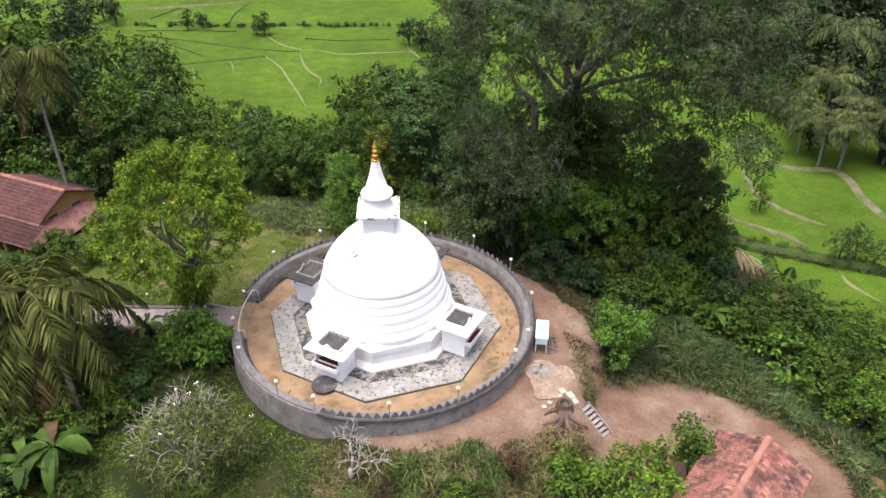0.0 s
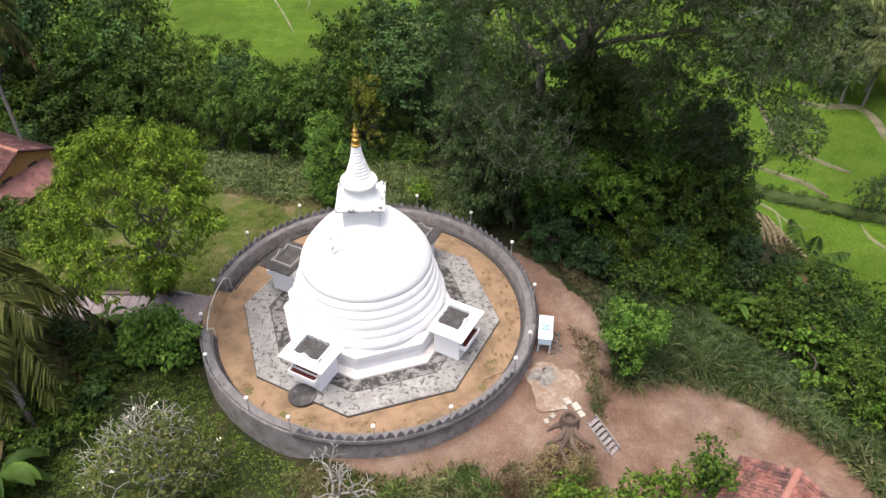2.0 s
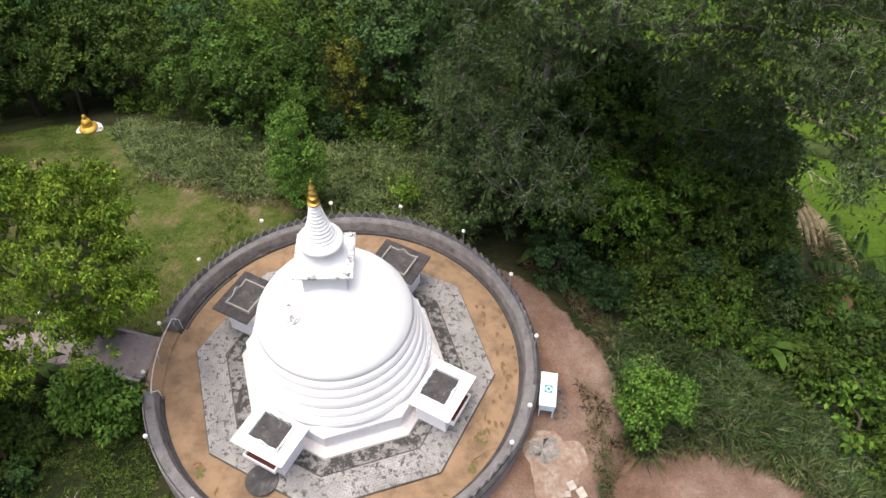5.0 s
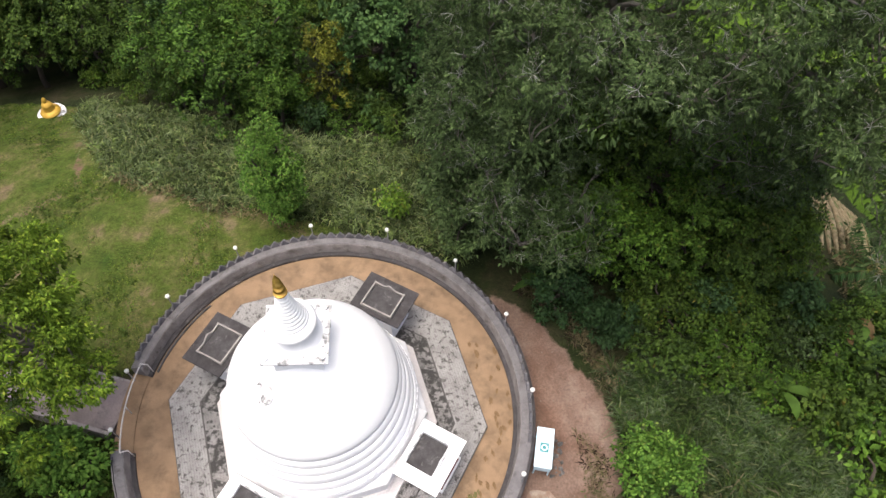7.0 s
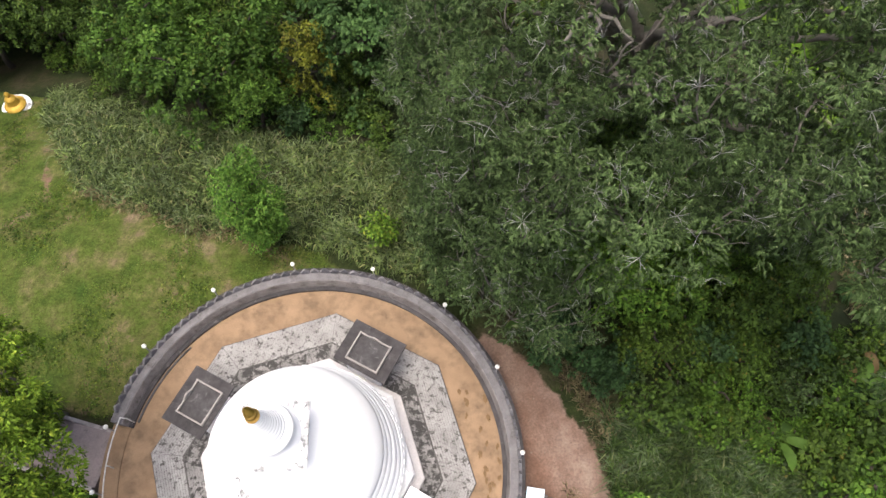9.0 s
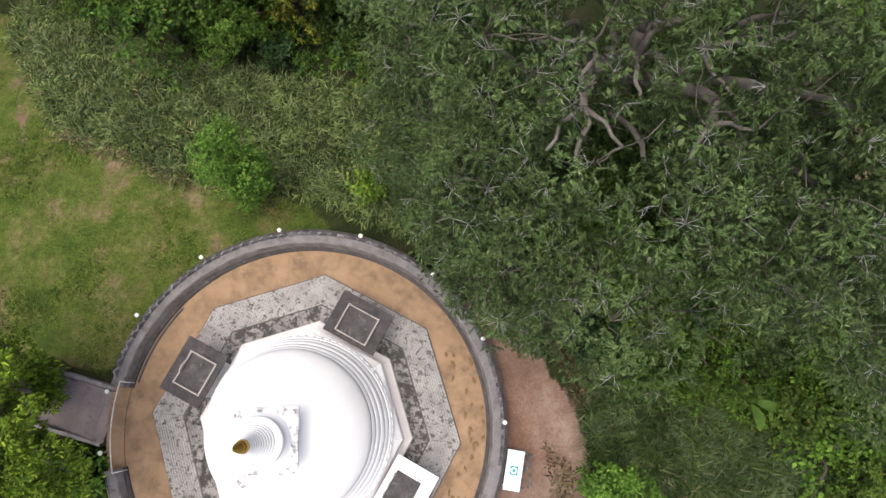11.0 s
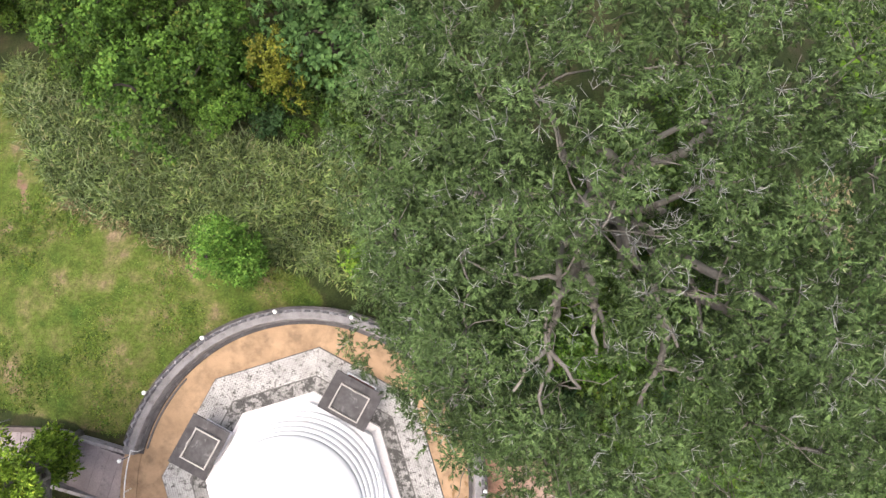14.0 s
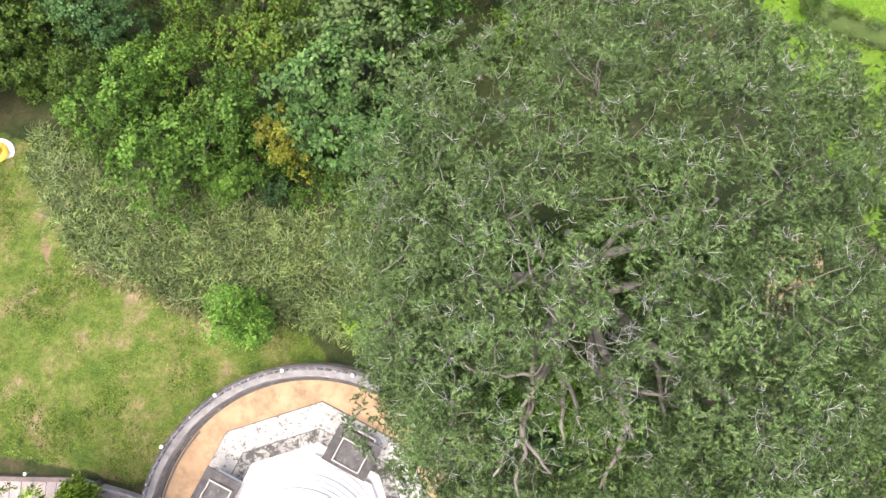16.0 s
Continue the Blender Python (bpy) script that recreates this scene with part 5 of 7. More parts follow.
bund([(40.6, 43.2), (42.8, 41.4), (45, 39.8), (48.6, 38.7), (52.1, 36.9), (55.7, 35.6), (62, 33.4)], 2.4, 0.7, GREEN_BANK, "grassy embankment below the eastern fields")


# ---------------------------------------------------------------- plants
def crown_leaves(blobs, r, clumps, per, spread, length, width, droop=0.3, sag=0.2, low=-0.45, inner=0.22):
    """Leaf blades over the blobs (x, y, z, rx, rz) that make up a crown, with a thinner inner layer."""
    out = []
    for x, y, z, rx, rz in blobs:
        n = max(4, int(clumps * rx * rx))
        p, o = shell_points((x, y, z), (rx, rx, rz), n, r, low)
        out.append(clump_leaves(p, o, per, spread, length, width, r, droop, 0.6, sag))
        p, o = shell_points((x, y, z), (rx * 0.62, rx * 0.62, rz * 0.62), max(1, int(n * inner)), r, -0.8)
        out.append(clump_leaves(p, o, per, spread * 1.3, length * 1.1, width * 1.1, r, droop, 0.3, sag))
    return np.concatenate(out)


def limbs(fork, blobs, rnd, r0, sway=0.13):
    """Limbs from the fork into every blob."""
    out = []
    for x, y, z, rx, rz in blobs:
        out.append(wobble(fork, (x, y, z - 0.2 * rz), rnd, 4, sway, r0 * rnd.uniform(0.5, 0.9), 0.05))
    return out


def tree(name, label, category, at, fork, blobs, leaf, bark, seed, trunk_r=0.3, clumps=9, per=13, spread=0.5, length=0.42, width=0.12, droop=0.3, group="", shown_limbs=10):
    """A tree: tapered trunk with limbs, and a crown of leaf clumps; blobs and fork in its own axes."""
    r, rn = np.random.default_rng(seed), random.Random(seed)
    t = thing(name, label, category, pose(*at), group)
    trunk = [wobble((0, 0, -0.6), fork, rn, 4, 0.05, trunk_r, trunk_r * 0.62)]
    tubes("trunk", trunk + limbs(fork, rn.sample(blobs, min(shown_limbs, len(blobs))), rn, trunk_r * 0.6), bark, t, "", 8 if shown_limbs > 6 else 5)
    quad_cloud("crown", crown_leaves(blobs, r, clumps, per, spread, length, width, droop, low=-0.15, inner=0.15), leaf, t)
    return t


def random_blobs(rn, count, reach, height, base, size):
    """Blobs of an irregular crown reach wide and from base to height."""
    out = []
    for k in range(count):
        t = rn.random()
        a, d = rn.uniform(0, 6.283), reach * (1 - 0.55 * t) * math.sqrt(rn.random()) * 0.85
        s = size * rn.uniform(0.7, 1.25)
        out.append((d * math.cos(a), d * math.sin(a), base + (height - base) * (0.15 + 0.85 * t) - s * 0.6, s, s * rn.uniform(0.6, 0.85)))
    return out


# the great fig over the east side
def great_fig():
    r, rn = np.random.default_rng(42), random.Random(42)
    bx, by = 14.2, 15.0
    bz = gz(bx, by)
    here = Vector((bx, by, bz))
    f = thing("fig_tree", "huge old fig tree with grey limbs and a wide grey-green crown", "tree", pose(bx, by, bz))
    fork = Vector((0, -0.3, 11.2 - bz))

    def roof(x, y):
        """Height of the crown's top over the plan, and how far out the place lies (1 at the rim)."""
        u = math.hypot(x / (14.2 if x > 0 else 10.2), y / (11.4 if y > 0 else 11.6))
        return 24.7 - (8.4 if y > 0 else 6.6) * u ** 2.1 - bz, u

    blobs, tries = [], 0
    while tries < 9000:
        tries += 1
        x, y = rn.uniform(-11, 15), rn.uniform(-12, 12)
        z, u = roof(x, y)
        if u > 1.0 or any((x + 0.6 - b[0]) ** 2 + (y - 0.4 - b[1]) ** 2 + (z - b[2]) ** 2 < 4.7 for b in blobs):
            continue
        s = rn.uniform(1.4, 1.95)
        blobs.append((x + 0.6, y - 0.4, z + rn.uniform(-1.2, 0.6), s, s * rn.uniform(0.42, 0.6)))
    # the low arm to the east
    low_arm = ((20.2, 5.6, 14.1, 1.6), (22.3, 6.6, 13.4, 1.7), (24.2, 5.4, 13.8, 1.7), (25.7, 6.2, 12.7, 1.5), (23.3, 3.8, 11.7, 1.3), (25.2, 4.5, 10.3, 1.2), (25.5, 5.2, 8.6, 0.9), (21.6, 4.0, 15.3, 1.6), (24.3, 7.6, 15.6, 1.7), (25.9, 6.1, 16.0, 1.5),
               (23.0, 1.6, 11.9, 1.5), (22.6, 6.1, 14.3, 1.7), (21.4, 3.2, 14.6, 1.2), (25.0, 3.7, 15.0, 1.5), (23.1, 5.9, 12.1, 1.1), (24.5, 5.7, 11.2, 1.0))
    # foliage between the fork and the arm, and on the far side
    inner = ((17.0, 7.8, 14.4, 1.6), (18.7, 6.9, 15.7, 1.7), (16.3, 6.5, 16.6, 1.6), (19.4, 8.9, 13.4, 1.6), (20.7, 6.9, 14.4, 1.6), (15.7, 9.6, 14.9, 1.4), (19.8, 9.3, 16.4, 1.9), (22.2, 11.1, 15.8, 1.9), (24.1, 8.3, 15.7, 1.9), (19.4, 12.6, 15.5, 1.9), (25.4, 12.8, 14.7, 1.8),
             (21.3, 7.8, 18.1, 1.9), (23.1, 13.4, 13.4, 1.8), (18.5, 10.6, 18.6, 1.9), (17.6, 14.5, 16.6, 1.9), (20.2, 15.8, 15.3, 1.9), (22.6, 16.8, 15.2, 1.7), (23.4, 15.4, 15.4, 1.6), (22.0, 18.2, 15.6, 1.6))
    # hanging skirt to the west and before the fork
    skirt = ((7.6, 8.0, 15.2, 1.8), (21.8, 6.2, 14.0, 1.3), (12.4, 12.4, 14.6, 1.4), (14.6, 11.8, 16.2, 1.5), (16.4, 12.4, 14.8, 1.4), (10.8, 12.0, 16.2, 1.5), 
             (10.9, 12.7, 11.2, 1.2), (12.7, 12.5, 12.2, 1.0), (15.3, 12.5, 12.2, 1.3), (17.0, 12.4, 10.8, 1.4), (18.4, 12.3, 9.6, 1.4), (15.4, 12.7, 10.2, 1.0))
    # drooping shoots under the arm
    drooping = ((20.0, 13.4, 9.0, 1.2), (23.4, 13.0, 9.4, 1.3), (18.6, 12.6, 8.0, 1.3), (20.0, 12.6, 8.8, 1.4), (21.6, 12.5, 8.0, 1.4), (22.6, 12.4, 6.8, 1.3), (20.2, 12.6, 10.6, 1.4), (23.8, 12.6, 8.2, 1.2))
    # curtain of foliage hanging below the arm
    curtain = ((18.0, 9.6, 9.3, 1.0), (20.1, 9.2, 9.2, 1.2), (16.6, 9.4, 11.3, 1.2), (18.5, 9.0, 11.6, 1.3), (19.9, 10.2, 5.6, 1.2), (22.4, 10.4, 4.9, 1.3), (21.7, 9.2, 8.6, 1.3), (22.3, 10.8, 1.8, 1.3), (25.1, 11.2, 1.0, 1.3), (23.6, 10.0, 6.6, 1.2), (21.0, 9.6, 7.0, 1.1))
    for x, y, z, s in low_arm + inner + skirt + drooping + curtain:
        blobs.append((x - bx, y - by, z - bz, s, s * 0.55))
    # the south-west flank hangs low over the ring wall
    flank = []
    while len(flank) < 38:
        z, x = rn.choice((rn.uniform(7.6, 11.6), rn.uniform(14.8, 18.5))), rn.uniform(4.4, 11.5)
        y = max(19.0 - 1.85 * x + (z - 14.0) / 4.7 + 0.9, 4.6 + 0.06 * (z - 8)) + rn.uniform(0, 1.2)
        x += 0.9
        if all((x - a) ** 2 + (y - b) ** 2 + (z - c) ** 2 > 1.7 for a, b, c in flank):
            flank.append((x, y, z))
            s = rn.uniform(0.95, 1.3)
            blobs.append((x - bx, y - by, z - bz, s, s * 0.6))
    # great arms, then a branch to each clump of the crown
    arms = []
    for k in range(6):
        a = 2 * math.pi * (k + rn.uniform(-0.3, 0.3)) / 6
        d = rn.uniform(4.0, 7.0)
        e = Vector((0.6 + d * 1.1 * math.cos(a), -0.6 + d * 0.9 * math.sin(a), rn.uniform(14.5, 17.5) - bz))
        arms.append(wobble(fork + Vector((0.3 * math.cos(a), 0.3 * math.sin(a), rn.uniform(-1.0, 0.6))), e, rn, 5, 0.11, 0.17, 0.08))
    for a, b, r0, r1 in (((11.4, 14.6, 3.0), (11.3, 14.8, 9.6), 0.40, 0.30), ((11.3, 14.8, 9.6), (8.7, 14.8, 13.0), 0.26, 0.14), ((14.0, 14.6, 9.0), (10.3, 14.6, 13.9), 0.34, 0.18), ((16.0, 14.6, 8.4), (17.4, 14.6, 9.9), 0.4, 0.26), ((14.8, 14.2, 11.0), (19.8, 9.0, 14.4), 0.22, 0.14), ((19.8, 9.0, 14.4), (24.0, 5.6, 13.6), 0.14, 0.07), ((14.3, 15.2, 9.4), (14.7, 16.0, 12.0), 0.42, 0.32),
                         ((14.7, 16.0, 12.0), (13.3, 16.7, 14.5), 0.26, 0.20), ((14.7, 16.0, 12.0), (16.6, 16.2, 13.2), 0.27, 0.22), ((16.6, 16.2, 13.2), (17.7, 16.9, 14.6), 0.22, 0.19), ((17.7, 16.9, 14.6), (17.9, 18.0, 16.4), 0.19, 0.14)):
        arms.append(wobble(Vector(a) - here, Vector(b) - here, rn, 4, 0.05, r0, r1))
    bare = []
    west_limbs = (((11.6, 12.4, 17.0), (10.9, 11.1, 20.8), ((9.7, 11.2, 21.0), (10.5, 9.1, 21.3))),
                              ((10.9, 10.6, 20.4), (10.5, 9.1, 21.3), ((9.5, 7.9, 21.5), (10.3, 7.3, 21.7), (11.4, 8.0, 21.5))))
    east_limbs = (
                              ((14.0, 11.6, 18.5), (13.6, 10.8, 21.2), ((15.1, 10.6, 21.9), (14.0, 9.2, 22.0))),
                              ((12.0, 11.4, 19.5), (11.8, 10.2, 21.6), ((11.7, 9.0, 22.2),)),
                              ((14.2, 9.6, 20.5), (13.6, 8.6, 21.4), ((12.9, 7.6, 21.9), (14.4, 8.3, 22.0))),
                              ((17.4, 11.0, 18.0), (19.0, 9.6, 19.6), ((20.8, 9.0, 20.2), (19.4, 7.8, 19.8))))
    for start, bend, tips in west_limbs + east_limbs:
        bare.append(wobble(Vector(start) - here, Vector(bend) - here, rn, 3, 0.05, 0.13, 0.10))
        for tip in tips:
            bare.append(wobble(Vector(bend) - here, Vector(tip) - here, rn, 2, 0.10, 0.085, 0.04))
        arms.append(wobble(fork.lerp(Vector(start) - here, 0.25), Vector(start) - here, rn, 4, 0.05, 0.2, 0.16))
    arms += bare
    trunk = [([(0.3, 0.4, -0.8), (0.1, 0.1, 2.0), (0.15, -0.1, 5.0), (0, -0.3, 8.6), tuple(fork)], [1.25, 1.0, 0.9, 0.8, 0.65])]
    trunk += [([(1.2, 0.5, -0.8), (1.0, 0.2, 3.0), (0.9, -0.2, 6.5), (0.6, -0.3, 9.8)], [0.6, 0.5, 0.42, 0.4])]
    # branches grow from the arms to the nearest clumps, and on from clump to clump
    fine = []
    nodes = [Vector(p) for path, _ in arms for p in path[len(path) // 3:]]
    waiting = [(Vector((b[0], b[1], b[2] - 1.1 * b[4] - 0.4)), b) for b in blobs]
    reach = [min(((q - p).length, k) for k, q in enumerate(nodes)) for p, _ in waiting]
    while waiting:
        pick = min(range(len(waiting)), key=lambda k: reach[k][0])
        (p, b), (far, k) = waiting.pop(pick), reach.pop(pick)
        fine.append(wobble(nodes[k], p, rn, 3, 0.07, 0.028 + 0.008 * min(far, 4), 0.024))
        nodes.append(p)
        reach = [min(old, ((p - q).length, len(nodes) - 1)) for old, (q, _) in zip(reach, waiting)]
        for _ in range(3):
            q = Vector(b[:3]) + Vector((rn.uniform(-1, 1) * b[3], rn.uniform(-1, 1) * b[3], rn.uniform(0.2, 0.8) * b[4]))
            fine.append(wobble(p, q, rn, 2, 0.08, 0.024, 0.010))
    tubes("trunk", trunk, BARK, f, "fluted grey trunk", 12)
    for k, arm in enumerate(arms):
        tubes("limb", [arm], BARK, f, "thick pale grey limb" if k == 0 else "", 9)
    tagged(tubes("limb_framework", fine, BARK, f, "crooked grey branches", 5), kind="stuff")
    # rosettes: pale twigs raying out of a centre, each hung with narrow leaves
    twig_paths, leaf_sets = [], []
    for x, y, z, rx, rz in blobs:
        n = int(10.5 * rx * rx)
        p, o = shell_points((x, y, z), (rx, rx, rz), n, r, -0.35, 0.10)
        for c, up in zip(p, o):
            rays = rn.randint(6, 8)
            a0 = rn.uniform(0, 6.28)
            ref = unit(np.cross(up, np.array([0.31, 0.7, 0.2])))
            ref2 = np.cross(up, ref)
            reach = rn.uniform(0.34, 0.62)
            bases, dirs = [], []
            pale = rn.random() < 0.46
            for q in range(rays):
                a = a0 + 6.283 * q / rays + rn.uniform(-0.3, 0.3)
                d = unit(math.cos(a) * ref + math.sin(a) * ref2 + up * rn.uniform(0.15, 0.7) + np.array([0, 0, 0.12]))
                tip = c + d * reach * rn.uniform(0.7, 1.15)
                if pale and rn.random() < 0.62:
                    start = c + up * 0.06
                    end = start + (tip - c) * rn.uniform(0.35, 1.0) + up * 0.04
                    fork_at = start + (end - start) * 0.5 + np.array([0, 0, 0.03])
                    off = np.array([rn.uniform(-0.16, 0.16), rn.uniform(-0.16, 0.16), 0.05])
                    twig_paths.append(([start, fork_at, end], [0.012, 0.009, 0.005]))
                    twig_paths.append(([fork_at, fork_at + (end - start) * 0.4 + off], [0.008, 0.004]))
                m = 20
                t = 1.08 - 0.80 * r.random((m, 1)) ** 1.3
                bases.append(c + (tip - c) * t)
                dirs.append(np.repeat(d[None], m, 0))
            bases, dirs = np.concatenate(bases), np.concatenate(dirs)
            ahead = unit(dirs * 0.95 + r.normal(size=dirs.shape) * 0.42 + np.array([0, 0, -0.32]))
            size = r.uniform(0.75, 1.25, len(bases))
            face = np.repeat(up[None], len(bases), 0)
            leaf_sets.append(blades(bases, ahead, 0.155 * size, 0.0175 * size, r, 0.3, 0.2, 0.5, face))
        p, o = shell_points((x, y, z - 1.1), (rx * 0.8, rx * 0.8, rz * 0.6), int(n * 0.26), r, -0.9)
        leaf_sets.append(clump_leaves(p, o, 14, 0.7, 0.28, 0.055, r, 0.35, 0.3))
    # the upper limbs show through gaps in the leaves
    crown = np.concatenate(leaf_sets)
    mid = crown.mean(1)
    keep = np.ones(len(mid), bool)
    for path, _ in bare:
        for a, b in zip(path, path[1:]):
            a, b = np.array(tuple(a)), np.array(tuple(b))
            t = np.clip(((mid[:, :2] - a[:2]) @ (b - a)[:2]) / max(1e-6, ((b - a)[:2] ** 2).sum()), 0, 1)
            q = a + t[:, None] * (b - a)
            gap = np.hypot(*(mid[:, :2] - q[:, :2]).T)
            keep &= ~((gap < 0.02 + 0.16 * np.sin(3 * q[:, 0] + 4 * q[:, 1])) & (mid[:, 2] > q[:, 2] - 0.3) & (q[:, 2] > 20.0 - bz))
    # and holes in the crown open on the dark inside
    ragged = 0.7 + 0.3 * np.sin(5.1 * mid[:, 0] + 2.0 * mid[:, 2]) * np.sin(4.3 * mid[:, 1] + 1.3)
    for foot, head, wide in (((13.4, 18.9), (11.7, 16.7), 0.85), ((17.1, 15.0), (14.2, 13.3), 0.75), ((14.5, 11.1), (12.2, 8.7), 0.6), ((18.9, 12.7), (15.0, 9.8), 0.55), ((15.7, 12.0), (13.3, 12.1), 0.75), ((11.0, 9.7), (10.0, 10.4), 0.6),
                            ((12.2, 13.4), (10.6, 11.3), 0.6), ((18.2, 10.9), (14.8, 9.6), 0.5), ((14.3, 6.0), (12.1, 6.2), 0.45), ((14.7, 16.2), (12.5, 13.2), 0.6), ((16.6, 16.4), (13.8, 13.7), 0.42), ((17.6, 17.0), (14.9, 14.4), 0.42), ((12.9, 16.4), (11.4, 14.2), 0.45), ((9.9, 24.2), (9.2, 21.0), 0.6)):
        a, b = np.array((*foot, 12.0)) - np.array(here), np.array((*head, 21.0)) - np.array(here)
        t = (mid[:, 2] - a[2]) / 9.0
        q = a[:2] + t[:, None] * (b - a)[:2]
        keep &= ~((np.hypot(*(mid[:, :2] - q).T) < wide * ragged) & (t > -0.1))
    quad_cloud("crown", crown[keep], LEAF_FIG, f, "grey-green narrow leaves in rosettes")
    tubes("twig_spray", twig_paths, TWIG, f, "bleached bare twigs among the leaves", 3)
    # climber mantling the trunk
    mantle = [(rn.uniform(-1.8, 2.0), rn.uniform(-2.4, 0.4), 0.5 + k * 0.36, rn.uniform(1.3, 1.8), 1.2) for k in range(32)]
    quad_cloud("climber", crown_leaves(mantle, r, 16, 16, 0.4, 0.24, 0.07), LEAF_WOOD, f, "dark climber mantling the trunk")


great_fig()

# thicket under the fig
rnd = random.Random(9)
for k, (x, y, top, reach, leaf) in enumerate((
        (8.6, 13.2, 8.2, 3.0, LEAF_FIG), (6.0, 15.4, 8.6, 2.7, LEAF_FIG), (7.4, 10.6, 8.8, 2.8, LEAF_FIG), (9.6, 9.8, 7.0, 2.6, LEAF_FIG), (12.2, 9.8, 6.6, 2.8, LEAF_LUSH), (15.4, 8.8, 6.0, 2.8, LEAF_LUSH), (18.6, 9.0, 6.2, 2.8, LEAF_LUSH),
        (21.6, 9.2, 5.4, 2.8, LEAF_WOOD), (12.0, 6.8, 2.6, 1.9, LEAF_BLUE), (14.6, 5.2, 1.6, 1.7, LEAF_BLUE), (17.6, 5.8, 2.6, 2.2, LEAF_WOOD), (20.8, 5.8, 1.8, 2.2, LEAF_WOOD), (10.8, 12.0, 9.4, 2.6, LEAF_FIG),
        (17.2, 12.0, 9.6, 2.8, LEAF_WOOD), (20.2, 11.6, 9.0, 2.8, LEAF_LUSH), (23.4, 12.0, 6.4, 2.6, LEAF_WOOD), (6.4, 18.6, 7.4, 2.8, LEAF_FIG), (10.5, 17.5, 9.8, 3.0, LEAF_FIG), (5.4, 22.5, 11.0, 3.2, LEAF_BLUE),
        (13.9, 12.0, 9.6, 2.6, LEAF_WOOD), (25.4, 9.6, 2.8, 2.4, LEAF_WOOD), (23.0, 16.0, 6.6, 2.8, LEAF_WOOD), (18.0, 17.5, 8.0, 3.0, LEAF_WOOD), (8.2, 11.0, 4.4, 2.0, LEAF_FIG), (25.8, 12.2, 5.0, 2.3, LEAF_FIG), (24.2, 12.8, 7.6, 2.2, LEAF_FIG), (27.1, 12.4, 1.4, 1.7, LEAF_FIG))):
    base = gz(x, y)
    h = top - base
    blobs = random_blobs(random.Random(100 + k), 19, reach * 1.15, h, h * 0.10, reach * 0.36)
    tree("understorey_tree", "dense dark broadleaf tree in the thicket under the fig", "tree", (x, y, base), (0, 0, h * 0.4), blobs, leaf, BARK_DARK, 200 + k, 0.16, 13, 28, 0.25, 0.21, 0.058, group="thicket trees")

# the feathery tree by the causeway
tx, ty = -13.2, 2.8


def in_neem(x, y, z):
    """Whether a place lies within the crown, which leans away from the gate and the lawn."""
    return x < float(np.interp(y, [-1.1, 0.7, 1.4, 2.2, 3.7, 5.2], [-7.0, -7.8, -8.9, -9.6, -9.9, -10.4])) + 0.45 * (z - 8) and y < 4.4 + 0.22 * (z - 8)


tz = gz(tx, ty)
rn = random.Random(31)
blobs = []
while len(blobs) < 150:
    a, d, t = rn.uniform(0, 6.283), 5.7 * math.sqrt(rn.random()), rn.random()
    wx, wy = -12.2 + d * math.cos(a), 0.2 + d * 0.98 * math.sin(a)
    size = rn.uniform(0.45, 0.75)
    wz = 12.9 - 0.14 * d * d - 1.9 * t
    if not in_neem(wx + 0.8 * size, wy + 0.8 * size, wz):
        continue
    blobs.append((wx - tx, wy - ty, wz - tz, size, size * rn.uniform(0.7, 0.85)))
while len(blobs) < 190:
    a, d = rn.uniform(0, 6.283), rn.uniform(1.5, 5.5)
    wx, wy = -12.2 + d * math.cos(a), 0.2 + d * math.sin(a)
    size = rn.uniform(0.55, 0.85)
    wz = 10.6 - 0.10 * d * d - 2.0 * rn.random()
    if in_neem(wx + 0.8 * size, wy + 0.8 * size, wz):
        blobs.append((wx - tx, wy - ty, wz - tz, size, size * 0.8))
r = np.random.default_rng(33)
neem = thing("neem_tree", "spreading yellow-green neem tree beside the causeway", "tree", pose(tx, ty, tz))
fork = (0.4, -1.0, 4.6)
tubes("trunk", [([(0, 0, -0.5), (0.05, -0.3, 1.8), (0.25, -0.7, 3.4), fork], [0.30, 0.24, 0.21, 0.19])] + [wobble(fork, (b[0], b[1], b[2] - 0.2), rn, 5, 0.10, 0.11, 0.03) for b in blobs[:22]], BARK, neem, "", 8)
quad_cloud("crown", crown_leaves(blobs, r, 14, 38, 0.28, 0.18, 0.040, 0.5, 0.35, low=-0.2, inner=0.1), LEAF_NEEM, neem)
low = [(rn.uniform(-0.9, 0.7), rn.uniform(-1.4, -0.2), rn.uniform(1.2, 4.8), rn.uniform(0.6, 0.95), 0.7) for _ in range(13)]
quad_cloud("lower_foliage", crown_leaves(low, r, 34, 14, 0.34, 0.26, 0.06, 0.5, 0.3), LEAF_NEEM, neem, "leafy shoots from the lower trunk")

# column of a bush on the lawn's edge
bz = gz(-3.9, 13.0)
rn = random.Random(17)
blobs = [(rn.uniform(-0.9, 0.9), rn.uniform(-0.9, 0.9), 0.7 + k * 0.36, rn.uniform(0.8, 1.15) * (1.0 if k < 13 else 0.75), 0.85) for k in range(18)]
tree("column_bush", "tall narrow bright green bush at the lawn's edge", "bush", (-3.9, 13.0, bz), (0, 0, 3.0), blobs, LEAF_FRESH, BARK_DARK, 18, 0.12, 30, 24, 0.27, 0.15, 0.05)
bz = gz(15.6, -3.1)
blobs = [(rn.uniform(-1.1, 1.1), rn.uniform(-1.0, 1.0), rn.uniform(0.7, 4.1), rn.uniform(0.6, 0.95), 0.7) for k in range(15)]
